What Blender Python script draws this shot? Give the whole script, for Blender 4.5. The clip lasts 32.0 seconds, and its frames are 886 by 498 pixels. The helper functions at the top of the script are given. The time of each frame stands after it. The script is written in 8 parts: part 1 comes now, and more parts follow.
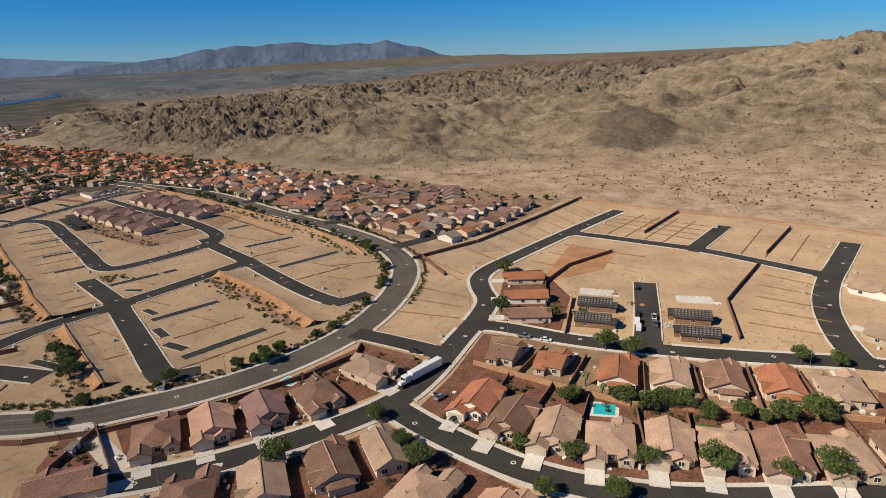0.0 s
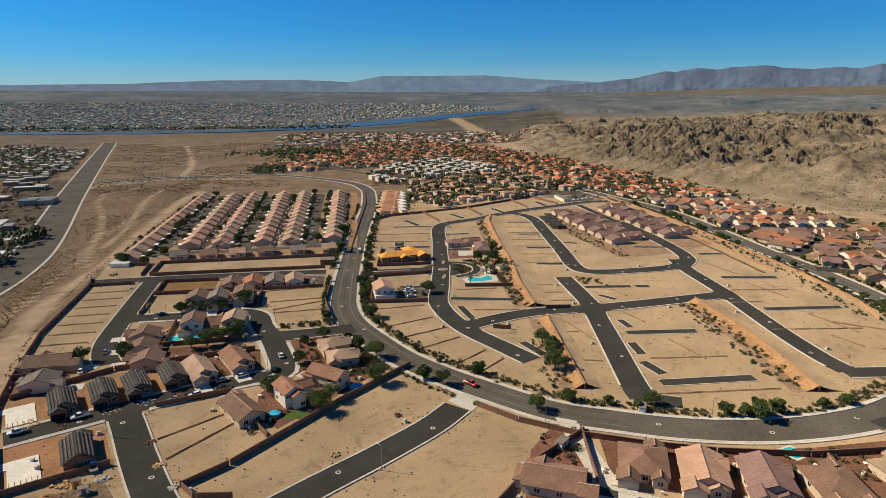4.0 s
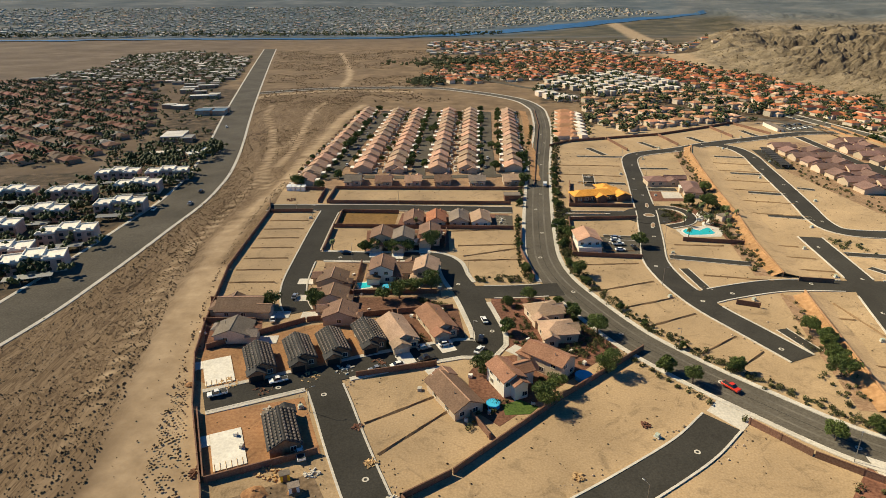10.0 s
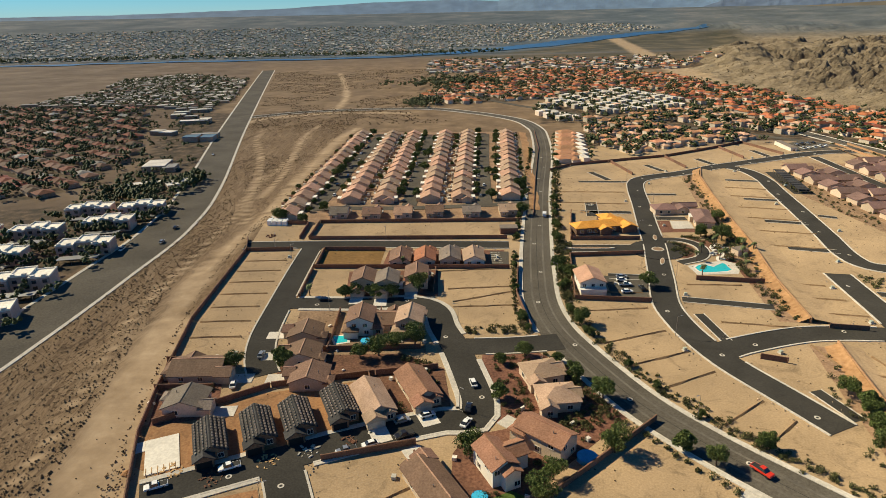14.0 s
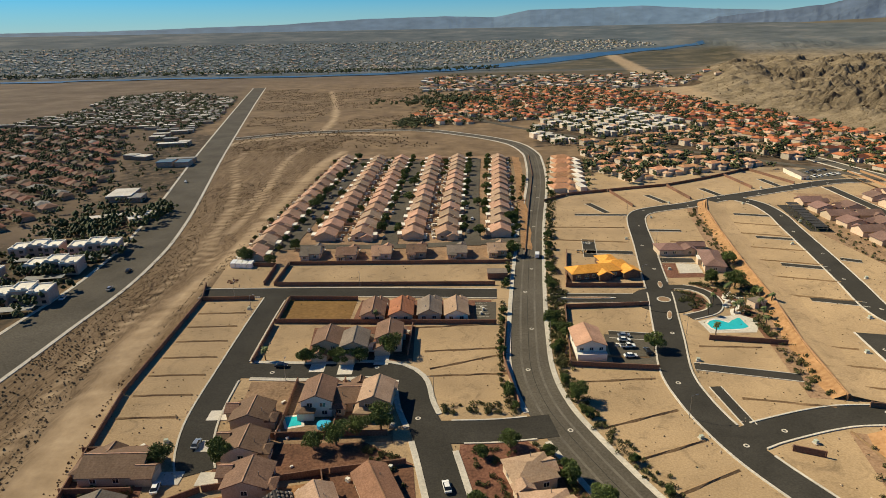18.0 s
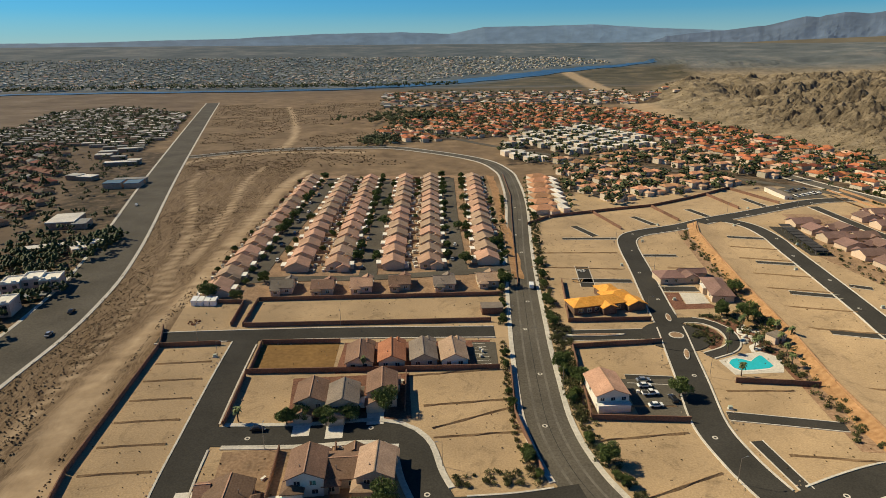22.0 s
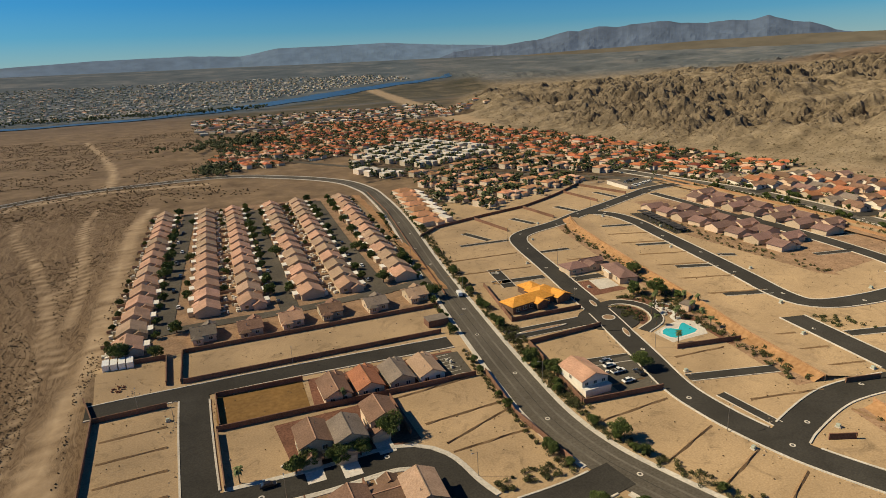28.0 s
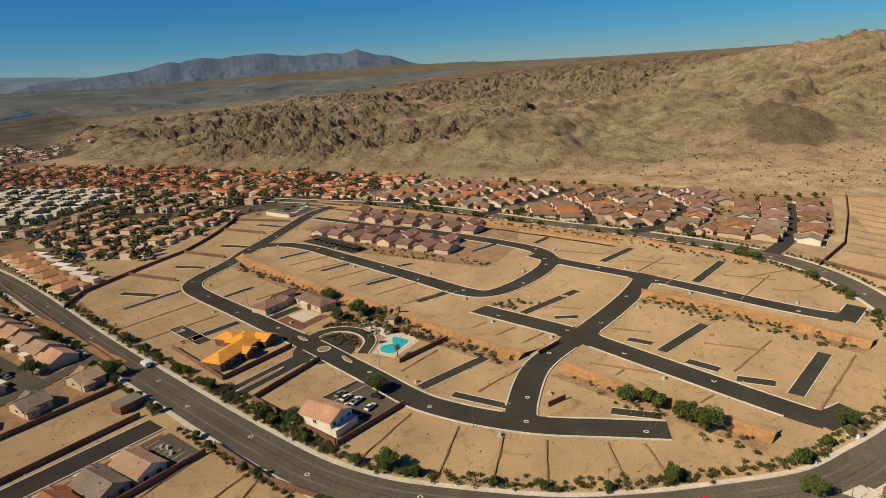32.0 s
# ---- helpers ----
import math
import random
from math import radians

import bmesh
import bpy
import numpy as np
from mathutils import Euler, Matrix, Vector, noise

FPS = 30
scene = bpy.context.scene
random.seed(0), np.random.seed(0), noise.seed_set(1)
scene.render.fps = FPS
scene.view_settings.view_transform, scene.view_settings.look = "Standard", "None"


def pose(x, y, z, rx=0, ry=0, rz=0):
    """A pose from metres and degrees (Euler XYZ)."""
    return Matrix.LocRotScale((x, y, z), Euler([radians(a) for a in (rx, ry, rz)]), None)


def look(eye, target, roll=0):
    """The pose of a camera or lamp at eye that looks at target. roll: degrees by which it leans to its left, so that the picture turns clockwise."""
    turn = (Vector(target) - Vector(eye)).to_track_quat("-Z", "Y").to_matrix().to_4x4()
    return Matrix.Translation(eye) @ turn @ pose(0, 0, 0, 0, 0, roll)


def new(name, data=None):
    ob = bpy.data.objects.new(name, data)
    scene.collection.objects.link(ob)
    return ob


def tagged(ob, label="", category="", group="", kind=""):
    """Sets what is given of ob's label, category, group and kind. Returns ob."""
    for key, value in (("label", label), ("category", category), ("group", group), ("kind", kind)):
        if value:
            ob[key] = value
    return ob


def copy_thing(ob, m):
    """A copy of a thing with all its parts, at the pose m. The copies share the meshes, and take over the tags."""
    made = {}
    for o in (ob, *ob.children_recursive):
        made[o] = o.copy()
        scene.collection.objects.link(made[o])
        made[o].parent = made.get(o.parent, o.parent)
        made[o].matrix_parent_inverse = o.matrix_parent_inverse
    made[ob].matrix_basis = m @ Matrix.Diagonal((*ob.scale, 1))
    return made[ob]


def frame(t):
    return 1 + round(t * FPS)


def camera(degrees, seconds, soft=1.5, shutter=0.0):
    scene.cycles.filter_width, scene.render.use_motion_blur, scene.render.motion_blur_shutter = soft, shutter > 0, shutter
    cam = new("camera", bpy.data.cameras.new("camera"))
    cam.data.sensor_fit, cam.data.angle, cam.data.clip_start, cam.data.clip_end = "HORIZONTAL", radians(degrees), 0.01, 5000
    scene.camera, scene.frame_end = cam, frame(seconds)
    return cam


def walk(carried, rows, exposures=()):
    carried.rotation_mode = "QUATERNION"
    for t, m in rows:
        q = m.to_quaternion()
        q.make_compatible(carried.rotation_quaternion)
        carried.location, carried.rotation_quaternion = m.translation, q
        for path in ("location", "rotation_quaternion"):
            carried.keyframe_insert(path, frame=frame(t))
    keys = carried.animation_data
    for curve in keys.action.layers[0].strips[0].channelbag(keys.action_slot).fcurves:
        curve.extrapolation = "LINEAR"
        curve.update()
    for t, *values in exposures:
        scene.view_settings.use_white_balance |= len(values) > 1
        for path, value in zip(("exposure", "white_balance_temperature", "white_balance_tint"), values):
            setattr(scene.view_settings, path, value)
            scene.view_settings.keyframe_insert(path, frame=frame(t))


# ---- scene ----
cam = camera(70.84, 32.0, soft=0.5)


def eye_row(t, x, y, z, yaw, pitch, roll):
    """Place in metres, then heading (to the left of north), pitch and lean in degrees."""
    return t, pose(x, y, z) @ pose(0, 0, 0, 0, 0, yaw) @ pose(0, 0, 0, 90 + pitch) @ pose(0, 0, 0, 0, 0, roll)


PATH = [
    (0.0, 0.0, -0.0, 108.4, -51.01, -16.50, -2.11),
    (0.5, -1.4, 4.8, 107.5, -45.63, -15.02, -1.85),
    (1.0, -3.6, 8.9, 106.8, -40.31, -13.53, -1.67),
    (1.5, -5.8, 13.4, 105.6, -34.89, -12.04, -1.41),
    (2.0, -7.7, 18.0, 104.6, -29.71, -10.69, -0.97),
    (2.5, -10.4, 21.3, 104.6, -24.98, -10.13, -0.46),
    (3.0, -12.8, 25.2, 104.5, -20.60, -10.65, -0.21),
    (3.5, -15.3, 29.7, 104.4, -16.64, -12.18, -0.05),
    (4.0, -18.3, 33.9, 104.5, -13.12, -13.90, 0.10),
    (4.5, -21.2, 37.7, 104.4, -10.00, -15.61, 0.22),
    (6.5, -28.8, 59.2, 105.0, -0.69, -21.98, 0.52),
    (7.0, -30.9, 64.9, 104.9, -0.13, -21.80, 0.73),
    (7.5, -33.5, 69.8, 104.8, 0.14, -21.60, 0.92),
    (8.0, -36.4, 73.5, 104.8, 0.17, -21.52, 0.97),
    (8.5, -39.2, 77.0, 105.0, 0.06, -21.59, 0.76),
    (9.0, -41.5, 80.0, 105.4, -0.09, -21.75, 0.46),
    (9.5, -43.6, 82.7, 105.9, -0.28, -21.87, 0.08),
    (10.0, -45.1, 85.5, 106.5, -0.48, -22.00, -0.24),
    (10.5, -45.0, 88.6, 106.9, -0.41, -22.04, -0.63),
    (11.0, -44.2, 92.1, 107.7, -0.25, -22.01, -0.90),
    (11.5, -43.3, 95.8, 107.9, -0.04, -21.75, -0.82),
    (12.0, -41.8, 99.2, 108.1, 0.14, -21.52, -0.83),
    (12.5, -40.3, 102.8, 108.2, 0.26, -21.25, -0.92),
    (13.0, -38.7, 107.1, 108.1, 0.28, -20.99, -1.13),
    (13.5, -37.9, 111.3, 108.1, 0.17, -20.79, -0.99),
    (14.0, -37.2, 114.0, 107.5, 0.09, -20.56, -1.24),
    (14.5, -36.3, 117.2, 107.6, 0.00, -20.39, -1.27),
    (16.5, -33.4, 133.3, 109.7, -0.48, -19.71, -1.00),
    (17.0, -32.0, 137.9, 109.4, -0.48, -19.48, -1.13),
    (17.5, -30.6, 143.7, 109.7, -0.40, -19.35, -1.20),
    (18.0, -29.1, 150.3, 110.3, -0.17, -19.28, -1.18),
    (18.5, -27.5, 156.7, 110.6, 0.09, -19.19, -1.29),
    (19.0, -26.9, 163.2, 110.1, 0.23, -18.98, -1.35),
    (19.5, -27.5, 170.0, 110.0, 0.24, -18.89, -1.30),
    (20.0, -28.6, 175.6, 110.0, 0.00, -18.76, -1.16),
    (20.5, -31.0, 178.7, 109.7, -0.75, -18.62, -0.94),
    (21.0, -34.8, 179.3, 109.2, -2.01, -18.45, -0.68),
    (21.5, -38.7, 179.2, 108.9, -3.23, -18.25, -0.58),
    (22.0, -42.8, 179.1, 108.9, -4.44, -17.99, -0.54),
    (22.5, -47.0, 178.6, 109.0, -5.69, -17.70, -0.63),
    (23.0, -51.0, 178.3, 108.8, -6.90, -17.38, -0.72),
    (23.5, -55.5, 178.2, 109.0, -8.27, -17.14, -0.76),
    (24.0, -60.5, 179.1, 109.2, -9.92, -16.99, -0.79),
    (24.5, -65.6, 181.1, 108.9, -11.50, -16.81, -0.83),
    (25.0, -70.4, 181.5, 108.9, -13.23, -16.63, -1.02),
    (25.5, -75.0, 180.8, 109.5, -14.70, -16.54, -1.43),
    (26.0, -80.1, 181.6, 110.4, -16.47, -16.77, -1.56),
    (26.5, -83.7, 183.9, 110.6, -18.22, -16.81, -2.17),
    (28.5, -97.7, 191.8, 110.0, -23.54, -16.92, -2.71),
    (29.0, -101.2, 194.5, 110.0, -25.01, -16.94, -2.94),
    (29.5, -103.3, 197.5, 109.6, -26.84, -16.72, -3.25),
    (30.0, -104.6, 201.0, 109.5, -28.90, -16.56, -3.89),
    (30.5, -105.8, 204.4, 109.8, -31.79, -16.33, -4.50),
    (31.0, -106.6, 207.8, 109.8, -37.55, -16.10, -4.55),
    (31.5, -106.7, 211.6, 109.8, -46.35, -15.98, -3.95),
    (32.0, -105.6, 215.6, 109.7, -56.15, -15.92, -3.35),
]
walk(cam, [eye_row(*row) for row in PATH], [(0.0, 0.02, 6450, 11), (2.0, 0.15, 6600, 10), (4.5, 0.36, 7050, 5), (7.0, 0.57, 7500, 1), (12.0, 0.52, 7450, 1), (18.0, 0.38, 7400, 1), (23.0, 0.26, 7500, 1), (28.0, 0.08, 7700, 4), (32.0, -0.11, 7650, 7)])

# ---- daylight ----
SUN_AZ, SUN_EL = -64.0, 39.0  # degrees from north (+y) towards east, and above the horizon
world = bpy.data.worlds.new("desert_sky")
scene.world = world
world.use_nodes = True
wn = world.node_tree
sky = wn.nodes.new("ShaderNodeTexSky")
sky.sky_type, sky.sun_disc = "NISHITA", False
sky.sun_elevation, sky.sun_rotation = radians(SUN_EL), radians(SUN_AZ)
sky.altitude, sky.air_density, sky.dust_density, sky.ozone_density = 300, 1.0, 0.0, 5.0
clear_blue = wn.nodes.new("ShaderNodeMix")
clear_blue.data_type, clear_blue.blend_type = "RGBA", "MULTIPLY"
clear_blue.inputs[0].default_value = 1.0
clear_blue.inputs[7].default_value = (0.15, 0.88, 1.62, 1)
wn.links.new(sky.outputs[0], clear_blue.inputs[6])
# Pale dust haze low over the horizon, and a deeper zenith.
way_up = wn.nodes.new("ShaderNodeTexCoord")
height_of = wn.nodes.new("ShaderNodeSeparateXYZ")
wn.links.new(way_up.outputs["Generated"], height_of.inputs[0])


def sky_ramp(*stops):
    made = wn.nodes.new("ShaderNodeValToRGB")
    el = made.color_ramp.elements
    while len(el) < len(stops):
        el.new(0.5)
    for e, (at, v) in zip(el, stops):
        e.position, e.color = at, (v, v, v, 1)
    wn.links.new(height_of.outputs[2], made.inputs[0])
    return made.outputs[0]


deep = wn.nodes.new("ShaderNodeMix")
deep.data_type, deep.blend_type = "RGBA", "MULTIPLY"
deep.inputs[0].default_value = 1.0
wn.links.new(clear_blue.outputs[2], deep.inputs[6])
wn.links.new(sky_ramp((0.0, 1.0), (0.22, 1.0), (0.75, 0.45)), deep.inputs[7])
hazed = wn.nodes.new("ShaderNodeMix")
hazed.data_type = "RGBA"
hazed.inputs[7].default_value = (7.0, 8.4, 9.0, 1)
wn.links.new(sky_ramp((0.0, 0.72), (0.02, 0.45), (0.05, 0.14), (0.09, 0.02), (0.14, 0.0)), hazed.inputs[0])
wn.links.new(deep.outputs[2], hazed.inputs[6])
wn.links.new(hazed.outputs[2], wn.nodes["Background"].inputs[0])
wn.nodes["Background"].inputs[1].default_value = 0.052
sun = new("sun", bpy.data.lights.new("sun", "SUN"))
sun.data.energy, sun.data.angle, sun.data.color = 5.0, radians(0.55), (1.0, 0.885, 0.71)
sun_way = Vector((math.sin(radians(SUN_AZ)) * math.cos(radians(SUN_EL)), math.cos(radians(SUN_AZ)) * math.cos(radians(SUN_EL)), math.sin(radians(SUN_EL))))
sun.matrix_world = look(sun_way * 400, (0, 0, 0))
scene.view_settings.exposure = 0.0

# ---- materials ----
def surface(name, dark, light, size=1.0, rough=0.85, big=30.0, stain=0.25, bump=0.3, metal=0.0, vary=0.0, spec=0.3, island=False, rows=0.0, marks=0.0):
    """Grain of the given size in metres between two colours, broad stains, relief, and a shade of its own for each object or island."""
    m = bpy.data.materials.new(name)
    m.use_nodes = True
    nt = m.node_tree
    n, l = nt.nodes, nt.links
    bsdf = n["Principled BSDF"]
    geo = n.new("ShaderNodeNewGeometry")
    fine = n.new("ShaderNodeTexNoise")
    fine.inputs["Scale"].default_value, fine.inputs["Detail"].default_value = 1.0 / size, 5
    wide = n.new("ShaderNodeTexNoise")
    wide.inputs["Scale"].default_value, wide.inputs["Detail"].default_value = 1.0 / big, 4
    l.new(geo.outputs["Position"], fine.inputs["Vector"])
    l.new(geo.outputs["Position"], wide.inputs["Vector"])
    ramp = n.new("ShaderNodeValToRGB")
    ramp.color_ramp.elements[0].position, ramp.color_ramp.elements[1].position = 0.32, 0.68
    ramp.color_ramp.elements[0].color, ramp.color_ramp.elements[1].color = (*dark, 1), (*light, 1)
    l.new(fine.outputs["Fac"], ramp.inputs[0])
    hsv = n.new("ShaderNodeHueSaturation")
    span = n.new("ShaderNodeMapRange")
    span.inputs["From Min"].default_value, span.inputs["From Max"].default_value = 0.3, 0.7
    span.inputs["To Min"].default_value, span.inputs["To Max"].default_value = 1 - stain, 1 + stain * 0.6
    l.new(wide.outputs["Fac"], span.inputs["Value"])
    value = span.outputs[0]
    if vary:
        own = n.new("ShaderNodeObjectInfo")
        rnd = geo.outputs["Random Per Island"] if island else own.outputs["Random"]
        mul = n.new("ShaderNodeMath")
        mul.operation = "MULTIPLY"
        shade = n.new("ShaderNodeMapRange")
        shade.inputs["To Min"].default_value, shade.inputs["To Max"].default_value = 1 - vary, 1 + vary
        l.new(rnd, shade.inputs["Value"])
        l.new(value, mul.inputs[0])
        l.new(shade.outputs[0], mul.inputs[1])
        value = mul.outputs[0]
        hue = n.new("ShaderNodeMapRange")
        hue.inputs["To Min"].default_value, hue.inputs["To Max"].default_value = 0.5 + vary * 0.035, 0.5 - vary * 0.035
        l.new(rnd, hue.inputs["Value"])
        l.new(hue.outputs[0], hsv.inputs["Hue"])
    if marks:
        scars = n.new("ShaderNodeTexNoise")
        scars.inputs["Scale"].default_value, scars.inputs["Detail"].default_value, scars.inputs["Roughness"].default_value, scars.inputs["Distortion"].default_value = 0.11, 9, 0.72, 1.6
        l.new(geo.outputs["Position"], scars.inputs["Vector"])
        cut = n.new("ShaderNodeMapRange")
        cut.inputs["From Min"].default_value, cut.inputs["From Max"].default_value = 0.53, 0.68
        cut.inputs["To Min"].default_value, cut.inputs["To Max"].default_value = 1.0, 1.0 - marks
        l.new(scars.outputs["Fac"], cut.inputs["Value"])
        both = n.new("ShaderNodeMath")
        both.operation = "MULTIPLY"
        l.new(value, both.inputs[0])
        l.new(cut.outputs[0], both.inputs[1])
        value = both.outputs[0]
    l.new(value, hsv.inputs["Value"])
    l.new(ramp.outputs[0], hsv.inputs["Color"])
    l.new(hsv.outputs[0], bsdf.inputs["Base Color"])
    height = fine.outputs["Fac"]
    if rows:
        sep = n.new("ShaderNodeSeparateXYZ")
        l.new(geo.outputs["Position"], sep.inputs[0])
        saw = n.new("ShaderNodeMath")
        saw.operation = "PINGPONG"
        saw.inputs[1].default_value = rows
        l.new(sep.outputs[2], saw.inputs[0])
        add = n.new("ShaderNodeMath")
        add.operation = "MULTIPLY_ADD"
        add.inputs[1].default_value = 1.5 / rows
        l.new(saw.outputs[0], add.inputs[0])
        l.new(height, add.inputs[2])
        height = add.outputs[0]
    if bump:
        b = n.new("ShaderNodeBump")
        b.inputs["Strength"].default_value, b.inputs["Distance"].default_value = bump, size * 0.25
        l.new(height, b.inputs["Height"])
        l.new(b.outputs[0], bsdf.inputs["Normal"])
    bsdf.inputs["Roughness"].default_value, bsdf.inputs["Metallic"].default_value = rough, metal
    bsdf.inputs["Specular IOR Level"].default_value = spec
    bsdf.inputs["Diffuse Roughness"].default_value = 0.5 if rough > 0.84 else 0.2
    return m


def plain(name, color, rough=0.5, metal=0.0, spec=0.4):
    return surface(name, tuple(c * 0.88 for c in color), tuple(min(1, c * 1.08) for c in color), 0.35, rough, 3.0, 0.08, 0.08, metal, 0.0, spec)


SAND = surface("graded_sand", (0.385, 0.265, 0.152), (0.51, 0.362, 0.22), 0.55, 0.95, 26, 0.2, 0.3, vary=0.05, marks=0.38)
DIRT = surface("red_dirt", (0.33, 0.16, 0.075), (0.46, 0.25, 0.12), 0.8, 0.95, 12, 0.22, 0.4, vary=0.06, marks=0.4)
DARKDIRT = surface("garden_gravel", (0.13, 0.055, 0.035), (0.25, 0.12, 0.075), 0.8, 0.95, 6, 0.3, 0.4, vary=0.12)
RIDGESOIL = surface("ridge_soil", (0.22, 0.135, 0.07), (0.34, 0.22, 0.122), 0.8, 0.95, 12, 0.2, 0.3)
DUGSOIL = surface("dug_soil", (0.15, 0.098, 0.058), (0.29, 0.2, 0.125), 1.2, 0.95, 7, 0.35, 0.5, marks=0.4)
OCHRE = surface("ochre_fill", (0.20, 0.105, 0.03), (0.28, 0.158, 0.052), 1.6, 0.95, 12, 0.2, 0.3)
TANLOT = surface("ochre_soil", (0.27, 0.165, 0.075), (0.37, 0.235, 0.12), 1.6, 0.95, 12, 0.2, 0.3)
ASPHALT = surface("new_asphalt", (0.044, 0.041, 0.036), (0.065, 0.060, 0.052), 0.5, 0.9, 16, 0.22, 0.15, spec=0.1, marks=0.2)
OLDASPHALT = surface("worn_asphalt", (0.095, 0.083, 0.067), (0.145, 0.128, 0.104), 0.7, 0.92, 26, 0.25, 0.15, spec=0.1, marks=0.18)
CONCRETE = surface("concrete", (0.50, 0.46, 0.40), (0.67, 0.615, 0.535), 0.7, 0.85, 9, 0.14, 0.1)
DRIVE = surface("driveway_concrete", (0.56, 0.52, 0.46), (0.70, 0.65, 0.58), 0.6, 0.85, 5, 0.12, 0.08, vary=0.12)
YARD = surface("yard_gravel", (0.24, 0.145, 0.085), (0.37, 0.245, 0.15), 0.9, 0.95, 6, 0.28, 0.4, vary=0.1)
SLABWHITE = surface("fresh_slab", (0.62, 0.58, 0.52), (0.76, 0.72, 0.65), 0.7, 0.8, 6, 0.1, 0.05)
BLOCKWALL = surface("brown_block", (0.17, 0.085, 0.055), (0.27, 0.15, 0.10), 0.45, 0.92, 14, 0.25, 0.35, vary=0.1)
ORANGEWALL = surface("orange_block", (0.38, 0.205, 0.105), (0.52, 0.305, 0.165), 0.6, 0.92, 14, 0.18, 0.35, vary=0.05)
STUCCO = surface("stucco", (0.55, 0.42, 0.295), (0.67, 0.53, 0.395), 0.4, 0.92, 7, 0.1, 0.1, vary=0.22)
STUCCOWHITE = surface("pale_stucco", (0.74, 0.67, 0.56), (0.82, 0.76, 0.66), 0.4, 0.92, 7, 0.1, 0.1, vary=0.06)
ROOFS = {
    "brown": surface("brown_tile", (0.185, 0.102, 0.066), (0.285, 0.172, 0.116), 0.5, 0.85, 6, 0.2, 0.1, vary=0.2, rows=0.13),
    "tan": surface("tan_tile", (0.36, 0.235, 0.155), (0.49, 0.345, 0.24), 0.5, 0.85, 6, 0.2, 0.1, vary=0.18, rows=0.13),
    "rust": surface("rust_tile", (0.27, 0.13, 0.075), (0.40, 0.21, 0.13), 0.5, 0.85, 6, 0.2, 0.1, vary=0.16, rows=0.13),
    "red": surface("terracotta_tile", (0.32, 0.12, 0.058), (0.45, 0.20, 0.105), 0.5, 0.85, 6, 0.2, 0.1, vary=0.16, rows=0.13),
    "pink": surface("rosy_tile", (0.45, 0.25, 0.165), (0.60, 0.37, 0.255), 0.5, 0.85, 6, 0.2, 0.1, vary=0.16, rows=0.13),
    "mauve": surface("mauve_tile", (0.20, 0.115, 0.095), (0.30, 0.185, 0.155), 0.5, 0.85, 6, 0.2, 0.1, vary=0.18, rows=0.13),
    "grey": surface("grey_tile", (0.19, 0.15, 0.12), (0.28, 0.225, 0.18), 0.5, 0.85, 6, 0.2, 0.1, vary=0.18, rows=0.13),
    "felt": surface("roofing_felt", (0.035, 0.034, 0.036), (0.075, 0.07, 0.068), 0.6, 0.9, 5, 0.3, 0.3, vary=0.2),
    "orange": surface("orange_underlay", (0.72, 0.30, 0.05), (0.86, 0.42, 0.09), 0.9, 0.8, 4, 0.15, 0.2),
    "white": surface("white_roof_coat", (0.66, 0.62, 0.56), (0.82, 0.78, 0.71), 0.9, 0.75, 8, 0.12, 0.1, vary=0.06),
}
TILESTACK = surface("stacked_tile", (0.16, 0.13, 0.115), (0.30, 0.25, 0.21), 0.5, 0.9, 5, 0.2, 0.3, vary=0.3)
GARAGE = plain("garage_door_paint", (0.58, 0.49, 0.38), 0.6)
DOORPAINT = plain("door_paint", (0.20, 0.10, 0.06), 0.5)
GLASS = plain("window_glass", (0.03, 0.035, 0.04), 0.08, 0.0, 0.8)
TRIM = plain("window_trim", (0.72, 0.66, 0.56), 0.6)
METAL = plain("galvanised_metal", (0.34, 0.34, 0.34), 0.4, 0.8)
WOOD = surface("framing_timber", (0.42, 0.26, 0.12), (0.60, 0.40, 0.21), 0.5, 0.8, 4, 0.2, 0.2)
BARK = surface("bark", (0.09, 0.06, 0.04), (0.18, 0.125, 0.085), 0.25, 0.95, 2, 0.2, 0.5)
LEAF = surface("desert_tree_leaf", (0.060, 0.088, 0.019), (0.140, 0.178, 0.050), 0.8, 0.7, 6, 0.3, 0.0, vary=0.3, island=True)
SHRUB = surface("shrub_leaf", (0.062, 0.068, 0.023), (0.145, 0.14, 0.056), 0.6, 0.8, 9, 0.3, 0.0, vary=0.35, island=True)
SCRUB = surface("creosote_leaf", (0.080, 0.052, 0.027), (0.165, 0.112, 0.058), 0.6, 0.9, 20, 0.3, 0.0, vary=0.35, island=True)
PALM = surface("palm_frond", (0.075, 0.095, 0.03), (0.15, 0.18, 0.07), 0.5, 0.7, 5, 0.2, 0.0, vary=0.2)
LAWN = surface("lawn", (0.045, 0.085, 0.012), (0.095, 0.15, 0.03), 0.6, 0.9, 5, 0.25, 0.4)
WATER = plain("pool_water", (0.03, 0.50, 0.56), 0.06, 0.0, 0.6)
POOLBLUE = plain("pool_liner", (0.03, 0.33, 0.62), 0.08, 0.0, 0.6)
TYRE = plain("tyre_rubber", (0.025, 0.025, 0.025), 0.85)
